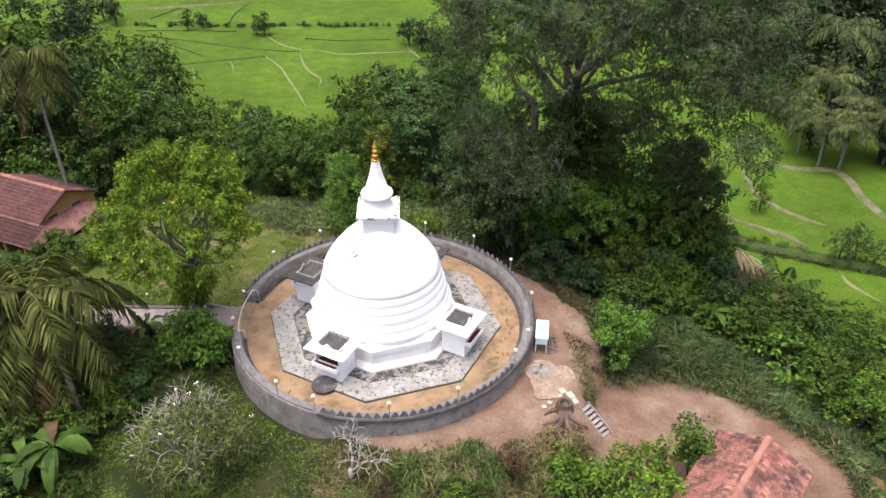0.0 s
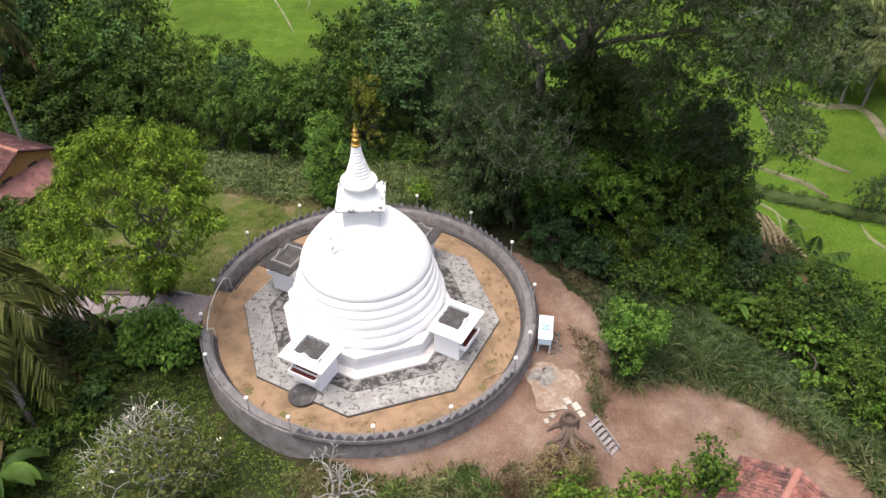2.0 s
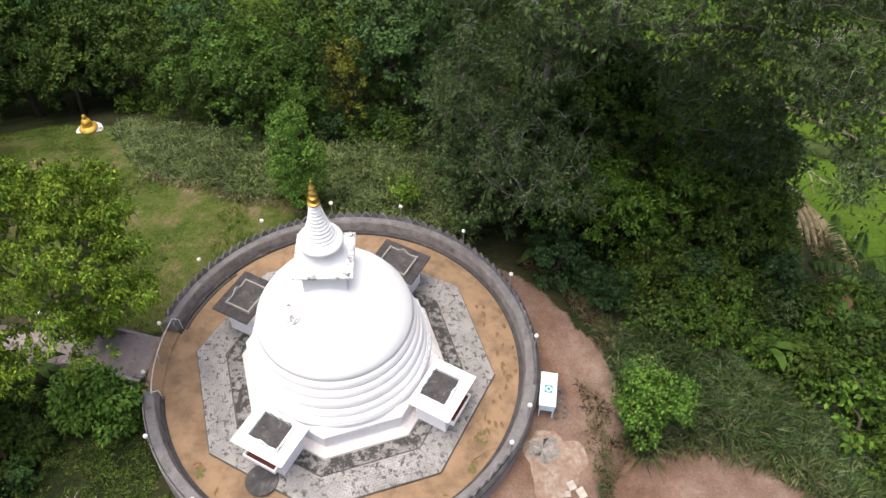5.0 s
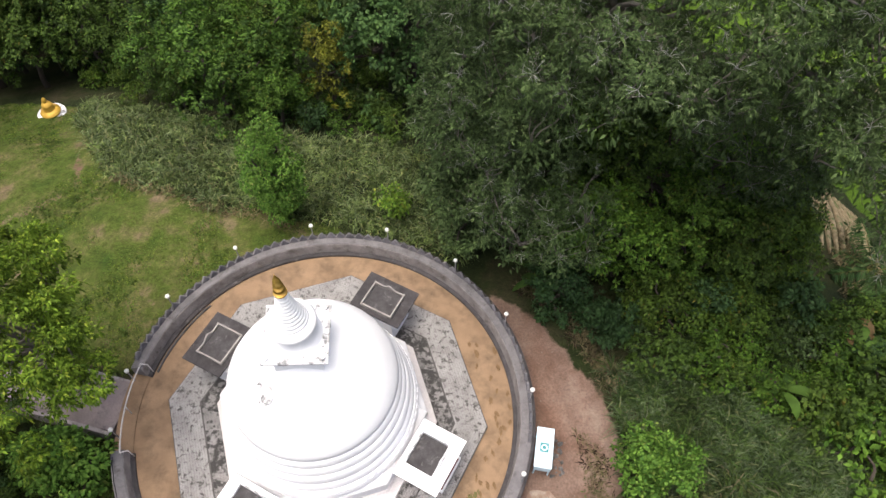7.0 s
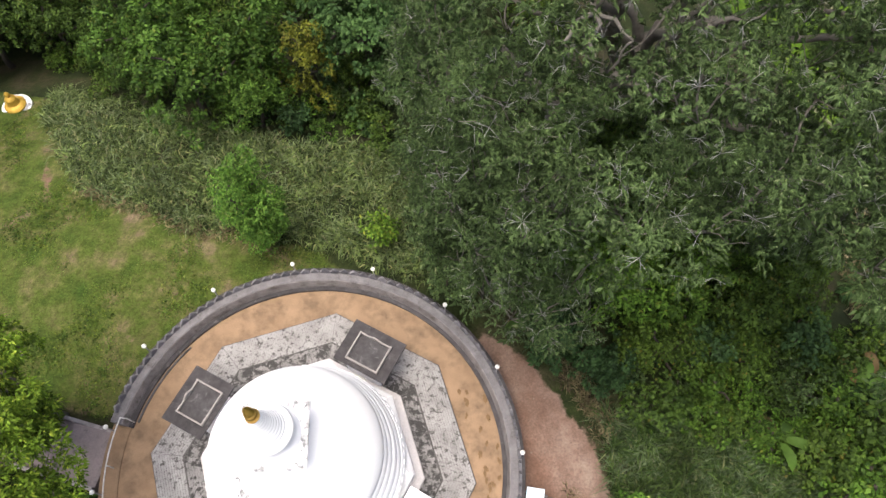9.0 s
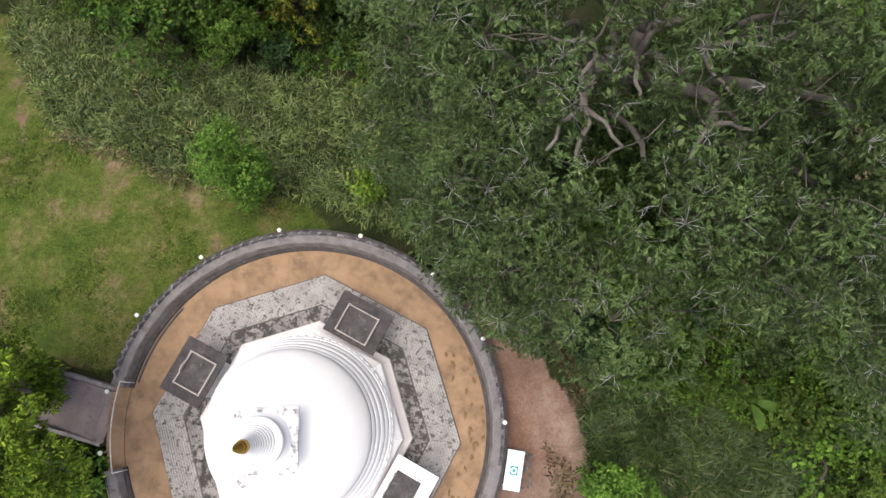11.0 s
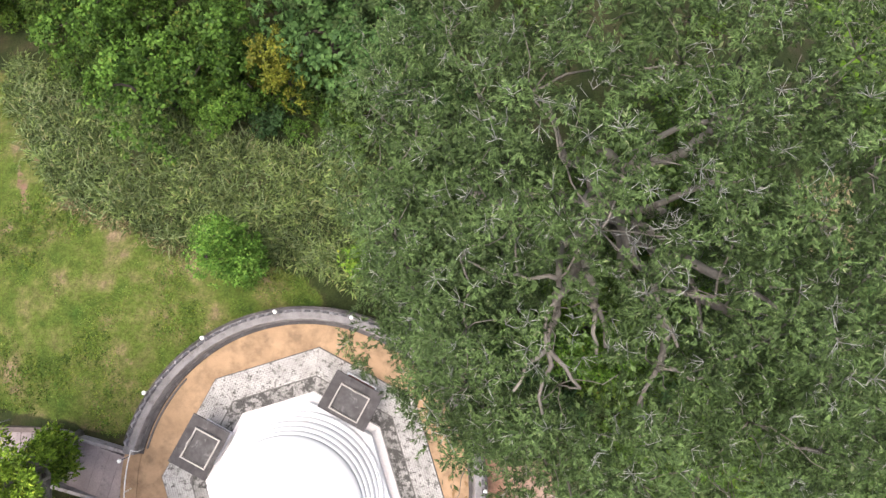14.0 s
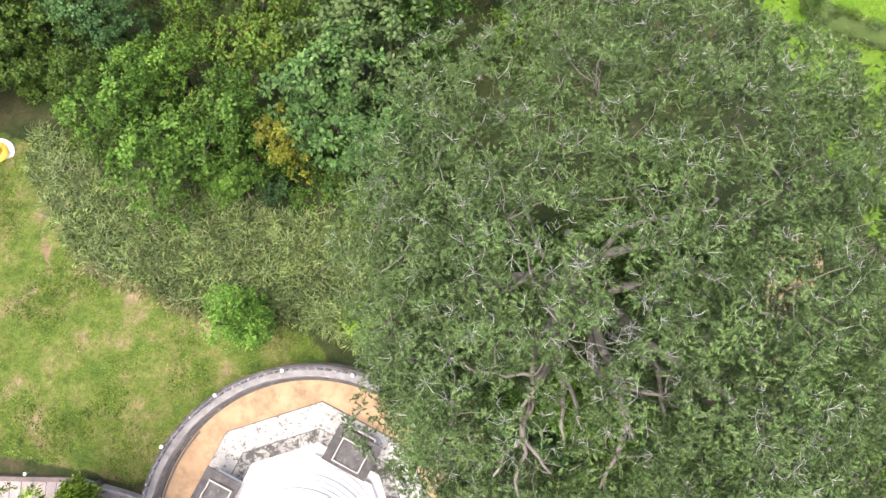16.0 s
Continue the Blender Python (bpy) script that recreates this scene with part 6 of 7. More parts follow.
tree("bright_shrub", "fresh bright green shrub above the earth yard", "bush", (15.6, -3.1, bz), (0, 0, 1.8), blobs, LEAF_FRESH, BARK_DARK, 19, 0.10, 30, 20, 0.28, 0.19, 0.065)
bz = gz(2.8, 12.6)
blobs = [(rn.uniform(-0.5, 0.5), rn.uniform(-0.5, 0.5), rn.uniform(0.6, 2.6), 0.55, 0.5) for k in range(6)]
tree("small_shrub", "small bright green shrub in tall grass behind the wall", "bush", (2.8, 12.6, bz), (0, 0, 1.2), blobs, LEAF_BRIGHT, BARK_DARK, 20, 0.06, 30, 12, 0.3, 0.22, 0.06)
for k, (x, y, h) in enumerate(((-12.2, -1.9, 3.0), (-11.3, -2.9, 2.4), (-13.4, -2.6, 2.0))):
    blobs = [(rn.uniform(-0.9, 0.9), rn.uniform(-0.9, 0.9), rn.uniform(0.3, 1) * h, 0.7, 0.55) for _ in range(9)]
    tree("gate_shrub", "bushy green shrub below the causeway", "bush", (x, y, gz(x, y)), (0, 0, h * 0.5), blobs, LEAF_FRESH, BARK_DARK, 60 + k, 0.06, 26, 14, 0.34, 0.28, 0.08, group="shrubs below the causeway")
for k, (x, y, h) in enumerate(((12.2, -13.6, 2.2), (14.0, -13.0, 2.3), (15.8, -12.4, 2.6), (17.5, -12.2, 3.9), (18.3, -11.0, 2.6), (10.4, -14.6, 2.2), (13.2, -15.2, 3.0), (15.4, -14.6, 3.0), (10.8, -12.3, 1.2))):
    blobs = [(rn.uniform(-0.8, 0.8), rn.uniform(-0.8, 0.8), rn.uniform(0.35, 1) * h, 0.55, 0.42) for _ in range(8)]
    tree("garden_shrub", "yellow-green leafy shrub in front of the earth yard", "bush", (x, y, gz(x, y)), (0, 0, h * 0.5), blobs, LEAF_BRIGHT, BARK_DARK, 70 + k, 0.06, 26, 12, 0.3, 0.24, 0.075, group="shrubs before the yard")


# ---------------------------------------------------------------- woods
def wood_prototype(seed, leaf, label, reach, height, size, count, clumps=4.0, per=20, length=0.28, width=0.072, trunk=0.24, group="woods round the hill", name="wood_tree", category="tree"):
    rn = random.Random(seed)
    blobs = random_blobs(rn, count, reach, height, height * 0.2, size)
    return tree(name, label, category, (0, 0, 0), (0, 0, height * 0.42), blobs, leaf, BARK_DARK, seed, trunk, clumps, per, size * 0.27, length, width, group=group, shown_limbs=4)


DARK, FRESH, BLUISH, GREYISH = "dense dark green broadleaf tree in the woods", "fresh green broadleaf tree in the woods", "bluish-green broadleaf tree in the woods", "grey-green broadleaf tree in the woods"
KINDS = {"near": [wood_prototype(301, LEAF_WOOD, DARK, 3.9, 8.0, 1.15, 24), wood_prototype(302, LEAF_WOOD, DARK, 3.5, 8.0, 1.1, 24), wood_prototype(303, LEAF_LUSH, FRESH, 3.7, 8.0, 1.1, 24),
                  wood_prototype(304, LEAF_BLUE, BLUISH, 3.4, 8.0, 1.05, 24), wood_prototype(305, LEAF_YELLOW, "yellowing broadleaf tree in the woods", 2.6, 8.0, 0.95, 18), wood_prototype(306, LEAF_FIG, GREYISH, 3.7, 8.0, 1.1, 24)],
         "tall": [wood_prototype(307, LEAF_WOOD, DARK, 5.6, 15.0, 1.5, 30, 2.6, 17, 0.36, 0.096), wood_prototype(308, LEAF_WOOD, DARK, 5.0, 15.0, 1.45, 30, 2.6, 17, 0.36, 0.096), wood_prototype(309, LEAF_LUSH, FRESH, 5.2, 15.0, 1.45, 30, 2.6, 17, 0.36, 0.096), wood_prototype(310, LEAF_BLUE, BLUISH, 5.2, 15.0, 1.45, 30, 2.6, 17, 0.36, 0.096)],
         "far": [wood_prototype(311, LEAF_FAR_HAZE, DARK, 3.6, 8.0, 1.7, 13, 2.4, 9, 0.55, 0.155), wood_prototype(312, LEAF_FAR_HAZE, DARK, 3.2, 8.0, 1.6, 13, 2.4, 9, 0.55, 0.155), wood_prototype(313, LEAF_LUSH, FRESH, 3.4, 8.0, 1.6, 13, 2.4, 9, 0.55, 0.155), wood_prototype(314, LEAF_FAR_HAZE, BLUISH, 3.4, 8.0, 1.6, 13, 2.4, 9, 0.55, 0.155)],
         "bush": [wood_prototype(321 + k, leaf, f"{tone} bush on the hillside", 1.5, 2.6, 0.54, 15, 15, 14, 0.18, 0.050, 0.06, "bushes on the hillside", "wild_bush", "bush") for k, (leaf, tone) in enumerate(((LEAF_WOOD, "dense dark green"), (LEAF_WOOD, "dense dark green"), (LEAF_LUSH, "fresh green"), (LEAF_BLUE, "bluish-green"), (LEAF_YELLOW, "yellowing"), (LEAF_FIG, "grey-green")))]}
KINDS["edge"] = [wood_prototype(331 + k, leaf, label, reach, 8.0, size, count, 7.5, 30, 0.20, 0.062) for k, (leaf, label, reach, size, count) in enumerate((
    (LEAF_WOOD, DARK, 3.7, 1.0, 26), (LEAF_WOOD, DARK, 3.4, 0.95, 26), (LEAF_LUSH, FRESH, 3.6, 1.0, 26), (LEAF_BLUE, BLUISH, 3.4, 0.95, 26), (LEAF_YELLOW, "yellowing broadleaf tree in the woods", 2.6, 0.85, 20), (LEAF_FIG, GREYISH, 3.6, 1.0, 26)))]
HEIGHTS = {"edge": 8.0, "near": 8.0, "tall": 15.0, "far": 8.0, "bush": 2.6}
used = set()


def plant(kind, x, y, height, wide=1.0, turn=0.0, edge=False):
    level = "edge" if edge else "bush" if height < 4.2 and math.hypot(x, y) < 60 else "far" if math.hypot(x, y) > 75 else "tall" if height > 10.5 else "near"
    if level in ("far", "tall"):
        kind = (0, 1, 2, 3, 1, 3)[kind]
    s = height / HEIGHTS[level]
    m = Matrix.LocRotScale((x, y, gz(x, y) - 0.1), Euler((0, 0, radians(turn))), (s * wide, s * wide, s))
    if (level, kind) in used:
        return copy_thing(KINDS[level][kind], m @ Matrix.Diagonal((*(1 / v for v in KINDS[level][kind].scale), 1)))
    used.add((level, kind))
    KINDS[level][kind].matrix_basis = m
    return KINDS[level][kind]


def wood_top(x, y):
    """Height above the courtyard of the tree tops in the northern belt."""
    top = np.interp(y, [20, 25, 32, 42, 55, 70], [1.8, 2.2, 0.0, -4.4, -10.0, -15])
    top += 5.0 * float(sstep(-24, -34, x)) * float(sstep(24, 34, y)) + 4.0 * float(sstep(-22, -30, x)) * float(sstep(31, 38, y))
    top += 3.0 * float(sstep(-15, -20, x)) * float(sstep(26, 34, y))
    top += 8.0 * float(sstep(-10, -6, x)) * float(sstep(28, 38, y)) * (1 - float(sstep(6, 16, x)))
    return top


rnd = random.Random(77)
# first row at the lawn's edge
for kind, x, y, top, wide in ((2, -8.8, 22.4, 4.6, 1.3), (2, -5.6, 25.0, 4.4, 1.15), (2, -12.6, 26.8, 3.6, 1.1), (0, -12.4, 24.0, 2.0, 1.0), (2, -5.2, 21.8, 2.0, 1.15), (4, -1.9, 24.0, 4.0, 0.95), (1, 0.8, 24.4, 0.9, 0.9), (3, 1.4, 26.2, 6.6, 1.2), (0, -6.4, 26.0, 2.8, 1.0), (1, -16.2, 28.6, 0.6, 1.0), (1, -20.6, 30.0, 0.8, 1.1), (0, -25.5, 29.8, 0.8, 1.1), (0, -24.0, 33.5, 2.4, 1.1), (3, -14.8, 33.0, 1.6, 1.0), (2, -10.0, 29.5, 2.4, 1.0), (5, 3.2, 29.0, 7.0, 1.1), (0, -3.0, 30.5, 3.4, 1.05), (1, -30.0, 31.0, 3.2, 1.1), (3, -27.6, 36.0, 3.4, 1.0)):
    plant(kind, x, y, top - gz(x, y), wide, rnd.uniform(0, 360), True)
placed = []
tries = 0
while len(placed) < 70 and tries < 6000:
    tries += 1
    x, y = rnd.uniform(-62, 14), rnd.uniform(31, 62)
    if any(math.hypot(x - a, y - b) < 4.5 for a, b in placed):
        continue
    base = gz(x, y)
    top = float(wood_top(x, y)) + rnd.uniform(-1.6, 1.4)
    if top - base < 4.5:
        top = base + rnd.uniform(4.5, 6.0)
    if y > 52 and x > -34 and x < -12:
        continue
    placed.append((x, y))
    plant(rnd.choice((0, 0, 1, 1, 1, 2, 3, 5)), x, y, top - base, rnd.uniform(0.85, 1.15), rnd.uniform(0, 360))
# western trees behind the house and round the palm
for x, y, h, kind in ((-37, 27, 8, 0), (-41, 22, 9, 1), (-45, 29, 9.5, 0), (-36, 33, 9, 1), (-42, 36, 10, 3), (-50, 22, 9, 1), (-39, 14, 6, 2), (-44, 12, 8, 0), (-52, 34, 10, 0), (-33, 24.5, 6, 3), (-48, 42, 10, 1), (-57, 28, 10, 0), (-30, 8.5, 2.6, 3), (-27, 8.8, 2.2, 5), (-24.5, 10.2, 2.0, 3), (-36, 8, 4, 0), (-40, 4, 6, 1), (-34, 0, 5, 0)):
    plant(kind, x, y, h, 1.1, rnd.uniform(0, 360))
# low dark growth on the south-west slope
for x, y, h, kind in ((-16.6, -4.4, 2.6, 0), (-18.6, -3.0, 2.8, 0), (-20.5, -5.8, 3.2, 1), (-22.8, -8.0, 3.6, 0), (-25, -3.5, 4, 1), (-23.2, -12.0, 3.4, 0), (-22.5, -16.5, 3.0, 1), (-19.2, -15.8, 2.4, 0), (-27.5, -8, 4.5, 0), (-28, -14, 4.5, 1), (-15.2, -6.4, 1.9, 3), (-26, 0.5, 3.2, 0), (-30, -3, 5, 0), (-20.5, -1.6, 2.2, 2), (-15.6, -8.2, 1.8, 0), (-17.0, -9.2, 2.0, 1), (-14.6, -4.6, 1.9, 0), (-16.4, -6.4, 2.2, 1), (-18.4, -8.4, 2.4, 0), (-20.4, -10.0, 2.6, 0), (-16.0, -13.4, 1.7, 1), (-20.6, -13.8, 2.6, 0)):
    plant(kind, x, y, h, 1.45, rnd.uniform(0, 360))
# bushes on the east slope, upper and lower
upper_slope = ((20.0, 2.2, -0.2, 0), (22.6, 1.6, 0.2, 2), (25.2, 0.8, 0.1, 0), (27.6, -0.6, 0.2, 2), (29.6, -2.8, -0.2, 0), (31.6, -5.2, -0.8, 2), (24.0, 4.2, -0.2, 0), (26.6, 3.4, -0.4, 2), (29.2, 1.8, -0.4, 0), (31.8, -0.6, -0.8, 2), (33.8, -3.6, -1.4, 0), (22.2, 6.4, 0.2, 1), (25.0, 7.2, -1.2, 0), (28.0, 6.2, -2.0, 2), (30.6, 4.6, -2.6, 0), (33.2, 2.2, -3.0, 2), (35.6, -1.2, -3.4, 0), (18.2, 3.2, 0.4, 5), (36.5, -6.5, -3, 0), (34.5, -9, -1.5, 2), (36, -13, -1.5, 0), (33.0, -15.5, 0.0, 2), (37.5, 3.5, -5.5, 0))
lower_slope = ((35.0, 6.0, -5.5, 2), (26.0, 10.5, -1.4, 1), (24.5, 17.5, 0.5, 0), (22, 22, 2, 0), (26, 30, -6, 1), (29.5, 9.5, -2.5, 2), (31.5, 7.4, -3.0, 0), (35.3, 5.2, -2.6, 2), (38.2, 5.6, -3.4, 0), (34.0, 8.0, -3.2, 2), (37.0, 1.6, -2.2, 0), (39.6, 2.6, -3.2, 2), (38.6, -2.0, -1.8, 0), (41.0, -1.0, -3.0, 2), (28.4, 12.6, -2.2, 0), (34.6, 9.6, -5.0, 2), (30.6, 16.2, -4.0, 0), (37.5, 9.0, -7.0, 0))


def slope_room(x, y):
    """How tall growth gets on the slope, which is cleared towards the straw beds."""
    return 9.0 if x < 26.5 else min(19.6 - 0.455 * x - 0.996 * y, 6.8 - 0.131 * x - 0.746 * y) - gz(x, y)


for x, y, top, kind in upper_slope + lower_slope:
    tall = min(max(2.2, top - gz(x, y)), slope_room(x, y))
    if tall > 0.6:
        plant(kind, x, y, tall, 1.3, rnd.uniform(0, 360))
# low jungle over the east slope
JUNGLE = [(15.6, 3.4), (18.5, 2.0), (22.4, 1.4), (26.8, -0.9), (30.6, -4.6), (32.5, -8.6), (37, -11), (41, 0), (39, 9), (31, 12), (27, 17), (24, 15), (14.5, 5.5)]
grown = []
tries = 0
while len(grown) < 108 and tries < 5000:
    tries += 1
    x, y = rnd.uniform(14, 41), rnd.uniform(-11, 26)
    if float(inside(JUNGLE, x, y)) < 0.3 or slope_room(x, y) < 0.7 or any(math.hypot(x - a, y - b) < 1.55 for a, b in grown):
        continue
    grown.append((x, y))
    plant(rnd.choice((0, 1, 1, 2, 2, 3, 5)), x, y, min(rnd.uniform(1.6, 3.4), slope_room(x, y)), rnd.uniform(1.0, 1.3), rnd.uniform(0, 360))
# undergrowth at the foot of the northern wood and on the south-west slope
for poly, count in ((([(-21, 26.5), (-12, 22.8), (-3, 20.4), (3.5, 19.8), (3.5, 24.5), (-10, 28), (-22, 31)]), 44), (([(-30, 2), (-15.5, -1.2), (-12.5, -2.5), (-14.5, -7), (-16.5, -10), (-18.5, -17), (-30, -20)]), 60), ([(-32, 12), (-24, 8.5), (-22, 10.5), (-24, 12.5), (-30, 14)], 9), ([(4.5, -13.0), (8, -13.2), (9.5, -16), (3, -16.5)], 4)):
    spots = 0
    while spots < count:
        x, y = rnd.uniform(-32, 10), rnd.uniform(-20, 31)
        if float(inside(poly, x, y)) > 0 and not (-20 < x < -15.5 and -13.5 < y < -9.5):
            plant(rnd.choice((0, 0, 1, 2, 3) if y > 0 else (0, 1, 3)), x, y, rnd.uniform(1.1, 2.4), rnd.uniform(1.0, 1.4), rnd.uniform(0, 360))
            spots += 1
# hedges and single bushes in the fields
for k in range(15):
    x = 42 + 1.3 * k + rnd.uniform(-0.6, 0.6)
    plant(rnd.choice((0, 1, 5)), x, 41.4 - 0.42 * (x - 42) + rnd.uniform(-0.5, 0.5), rnd.uniform(0.9, 1.6), 1.5, rnd.uniform(0, 360))
for x, y, h in ((53.6, 36.6, 5.2), (55.8, 37.4, 5.0), (57.4, 35.4, 4.4)):
    plant(5, x, y, h, 1.0, rnd.uniform(0, 360))
for k in range(44):
    x = -68 + 1.6 * k + rnd.uniform(-1.2, 1.2)
    plant(rnd.choice((1, 3, 5)), x, 137 + rnd.uniform(-0.8, 0.8), rnd.uniform(0.5, 1.3), 2.2, rnd.uniform(0, 360))
for x, y, h, kind in ((-53.9, 134, 5, 3), (-51, 135, 4, 1), (-35.4, 130, 5.5, 3), (-37.5, 131, 4.5, 5), (-2.2, 123, 6.5, 1), (0.5, 119, 7, 3), (3.4, 113, 8, 1), (5, 105, 8, 1), (8, 112, 9, 0), (48.4, 49.5, 4.5, 1), (-76, 141, 8, 0), (-81, 137, 9, 1), (-72, 138, 6, 1), (11, 120, 9, 1), (70, 34, 6, 1), (67, 30, 7, 0), (62, 27, 6, 1), (73, 42, 7, 0)):
    plant(kind, x, y, h, 1.0, rnd.uniform(0, 360))
# dark wood beyond the eastern fields
FAR_WOOD = [(57, 72), (64, 64), (69, 56), (72, 46), (92, 42), (140, 80), (140, 185), (64, 185), (58, 125), (60, 88)]
far_placed = []
tries = 0
while len(far_placed) < 105 and tries < 5000:
    tries += 1
    x, y = rnd.uniform(57, 140), rnd.uniform(46, 185)
    if float(inside(FAR_WOOD, x, y)) < 0 or any(math.hypot(x - a, y - b) < 4.6 for a, b in far_placed):
        continue
    far_placed.append((x, y))
    plant(rnd.choice((0, 1, 1, 3)), x, y, min(rnd.uniform(9.0, 14.0) + 0.06 * (y - 60), 4.0 + 1.1 * float(inside(FAR_WOOD, x, y))), 1.1, rnd.uniform(0, 360))
for k in range(26):
    x, y = rnd.uniform(24, 74), rnd.uniform(118, 175)
    plant(rnd.choice((0, 1, 1)), x, y, rnd.uniform(8, 12), 1.0, rnd.uniform(0, 360))
for k in range(22):
    x, y = rnd.uniform(-135, -62), rnd.uniform(95, 150)
    if x > -85 and y > 120:
        continue
    plant(rnd.choice((0, 1)), x, y, rnd.uniform(8, 12), 1.0, rnd.uniform(0, 360))


# kinds that found no place are taken out again
for level, kinds in KINDS.items():
    for k, ob in enumerate(kinds):
        if (level, k) not in used:
            for piece in list(ob.children) + [ob]:
                bpy.data.objects.remove(piece)

# ---------------------------------------------------------------- palms
def palm(base, crown, fronds, length, seed, label, group="", dry=2, trunk_r=0.16, droop=0.62, low=-0.55, green=LEAF_PALM):
    rn, r = random.Random(seed), np.random.default_rng(seed)
    b, c = Vector(base), Vector(crown)
    t = thing("coconut_palm", label, "palm", Matrix.Translation(b), group)
    top = c - b
    pts = [Vector((0, 0, -0.4)).lerp(top, k / 8) + Vector((0, 0, 0.0)) + (Vector((top.x, top.y, 0)) * (-0.35) * math.sin(math.pi * k / 8) * 0.6) for k in range(9)]
    tubes("trunk", [(pts, [trunk_r * (1.5 if k == 0 else 1.12 - 0.045 * k) for k in range(9)])], PALM_BARK, t, "ringed grey trunk", 10)
    for k in range(fronds):
        a = 2.399 * k + rn.uniform(-0.2, 0.2)
        lift = rn.uniform(low, 1.1) if k >= dry else -1.0
        ln = length * rn.uniform(0.85, 1.1)
        out = Vector((math.cos(a), math.sin(a), 0))
        spine = []
        for j in range(9):
            s = j / 8
            spine.append(top + out * ln * (s * (1 - 0.22 * s)) * math.cos(lift * 0.55) + Vector((0, 0, ln * (lift * 0.55 * s - droop * s * s))))
        frond = tubes("frond", [(spine, [0.035 - 0.003 * j for j in range(9)])], LEAF_PALM, t, "", 4)
        sp = np.array([tuple(p) for p in spine])
        s = np.repeat(np.linspace(0.10, 0.99, 64), 2)
        idx = s * 8
        lo = np.minimum(idx.astype(int), 7)
        fr = (idx - lo)[:, None]
        pos = sp[lo] * (1 - fr) + sp[lo + 1] * fr
        along = unit(sp[lo + 1] - sp[lo])
        side = unit(np.cross(along, np.array([0, 0, 1.0]))) * np.tile([1.0, -1.0], 64)[:, None]
        d = unit(side + 0.55 * along + np.array([0, 0, -0.55]) + 0.12 * r.normal(size=pos.shape))
        ll = ln * 0.22 * np.sin(np.pi * (0.12 + 0.85 * s)) ** 0.6 * r.uniform(0.85, 1.1, len(s))
        quad_cloud("foliage", blades(pos, d, ll, np.full(len(s), 0.042 * ln / 4), r, 0.3, 0.35, 0.35), LEAF_DRY if k < dry else green, frond)
    nuts = [lump_mesh("coconut", 0.13, s, LEAF_YELLOW, 1.1) for s in range(2)]
    for k in range(5):
        a = 1.25 * k
        ob = new("coconut", nuts[k % 2])
        ob.parent = t
        ob.matrix_basis = Matrix.Translation(top + Vector((0.28 * math.cos(a), 0.28 * math.sin(a), -0.3)))
    return t


palm((-17.9, -7.6, gz(-17.9, -7.6)), (-20.1, -5.1, 6.3), 28, 7.3, 5, "leaning coconut palm with long drooping fronds on the slope", "", 3, 0.17)
palm((-30.4, 20.9, gz(-30.4, 20.9)), (-31.2, 22.0, 11.4), 22, 5.0, 6, "tall coconut palm behind the old house", "", 3, 0.15)
palm((33.5, 11.6, gz(33.5, 11.6)), (33.4, 11.7, -5.6), 8, 4.6, 9, "young coconut palm with upright fronds on the east slope", "", 0, 0.14, 0.18, 0.35, LEAF_BLUE)
far_palm = palm((62.6, 63.4, -20.2), (62.2, 63.8, -12.6), 17, 5.4, 8, "coconut palm at the edge of the dark wood", "palms by the dark wood", 0, 0.18, 0.45, -0.1, LEAF_PALM_FAR)
for x, y, turn, s in ((61.4, 68.4, 70, 1.0), (65.2, 62.2, 140, 1.05), (67.5, 66.5, 220, 1.0), (62.5, 74, 300, 0.95), (78.5, 93, 20, 1.7), (70, 70, 160, 1.15), (73, 64, 95, 1.1), (69, 77, 40, 1.3)):
    copy_thing(far_palm, Matrix.LocRotScale((x, y, -20.2), Euler((0, 0, radians(turn))), (s * 0.95, s * 0.95, s)))


def banana(x, y, height, leaves, seed, label, group=""):
    rn = random.Random(seed)
    z = gz(x, y)
    t = thing("banana_plant", label, "plant", pose(x, y, z), group)
    tubes("stem", [([(0, 0, -0.3), (0.03, 0, height * 0.35), (0, 0.05, height * 0.6)], [0.13, 0.10, 0.06])], LEAF_BANANA, t, "fleshy green stem", 9)
    for k in range(leaves):
        a = 2.399 * k + rn.uniform(-0.25, 0.25)
        ln = height * rn.uniform(0.62, 0.85)
        up = rn.uniform(0.35, 1.15)
        out = Vector((math.cos(a), math.sin(a), 0))
        side = Vector((-out.y, out.x, 0))
        verts, faces = [], []
        for j in range(10):
            s = j / 9
            p = Vector((0, 0, height * 0.55)) + out * ln * (s - 0.18 * s * s) + Vector((0, 0, ln * (up * s - 0.95 * s * s)))
            w = 0.27 * height / 2.6 * math.sin(math.pi * min(1.0, 0.06 + 0.94 * max(0.0, (s - 0.14) / 0.86))) ** 0.55 if s > 0.14 else 0.03
            ruffle = 0.035 * math.sin(j * 2.7 + k)
            verts += [p + side * w + Vector((0, 0, ruffle + w * 0.25)), p, p - side * w + Vector((0, 0, -ruffle + w * 0.25))]
        for j in range(9):
            faces += [(3 * j, 3 * j + 1, 3 * j + 4, 3 * j + 3), (3 * j + 1, 3 * j + 2, 3 * j + 5, 3 * j + 4)]
        mesh_object("leaf", verts, faces, LEAF_DRY if k == leaves - 1 else LEAF_BANANA, t, True, "withered leaf" if k == leaves - 1 else "")
    return t


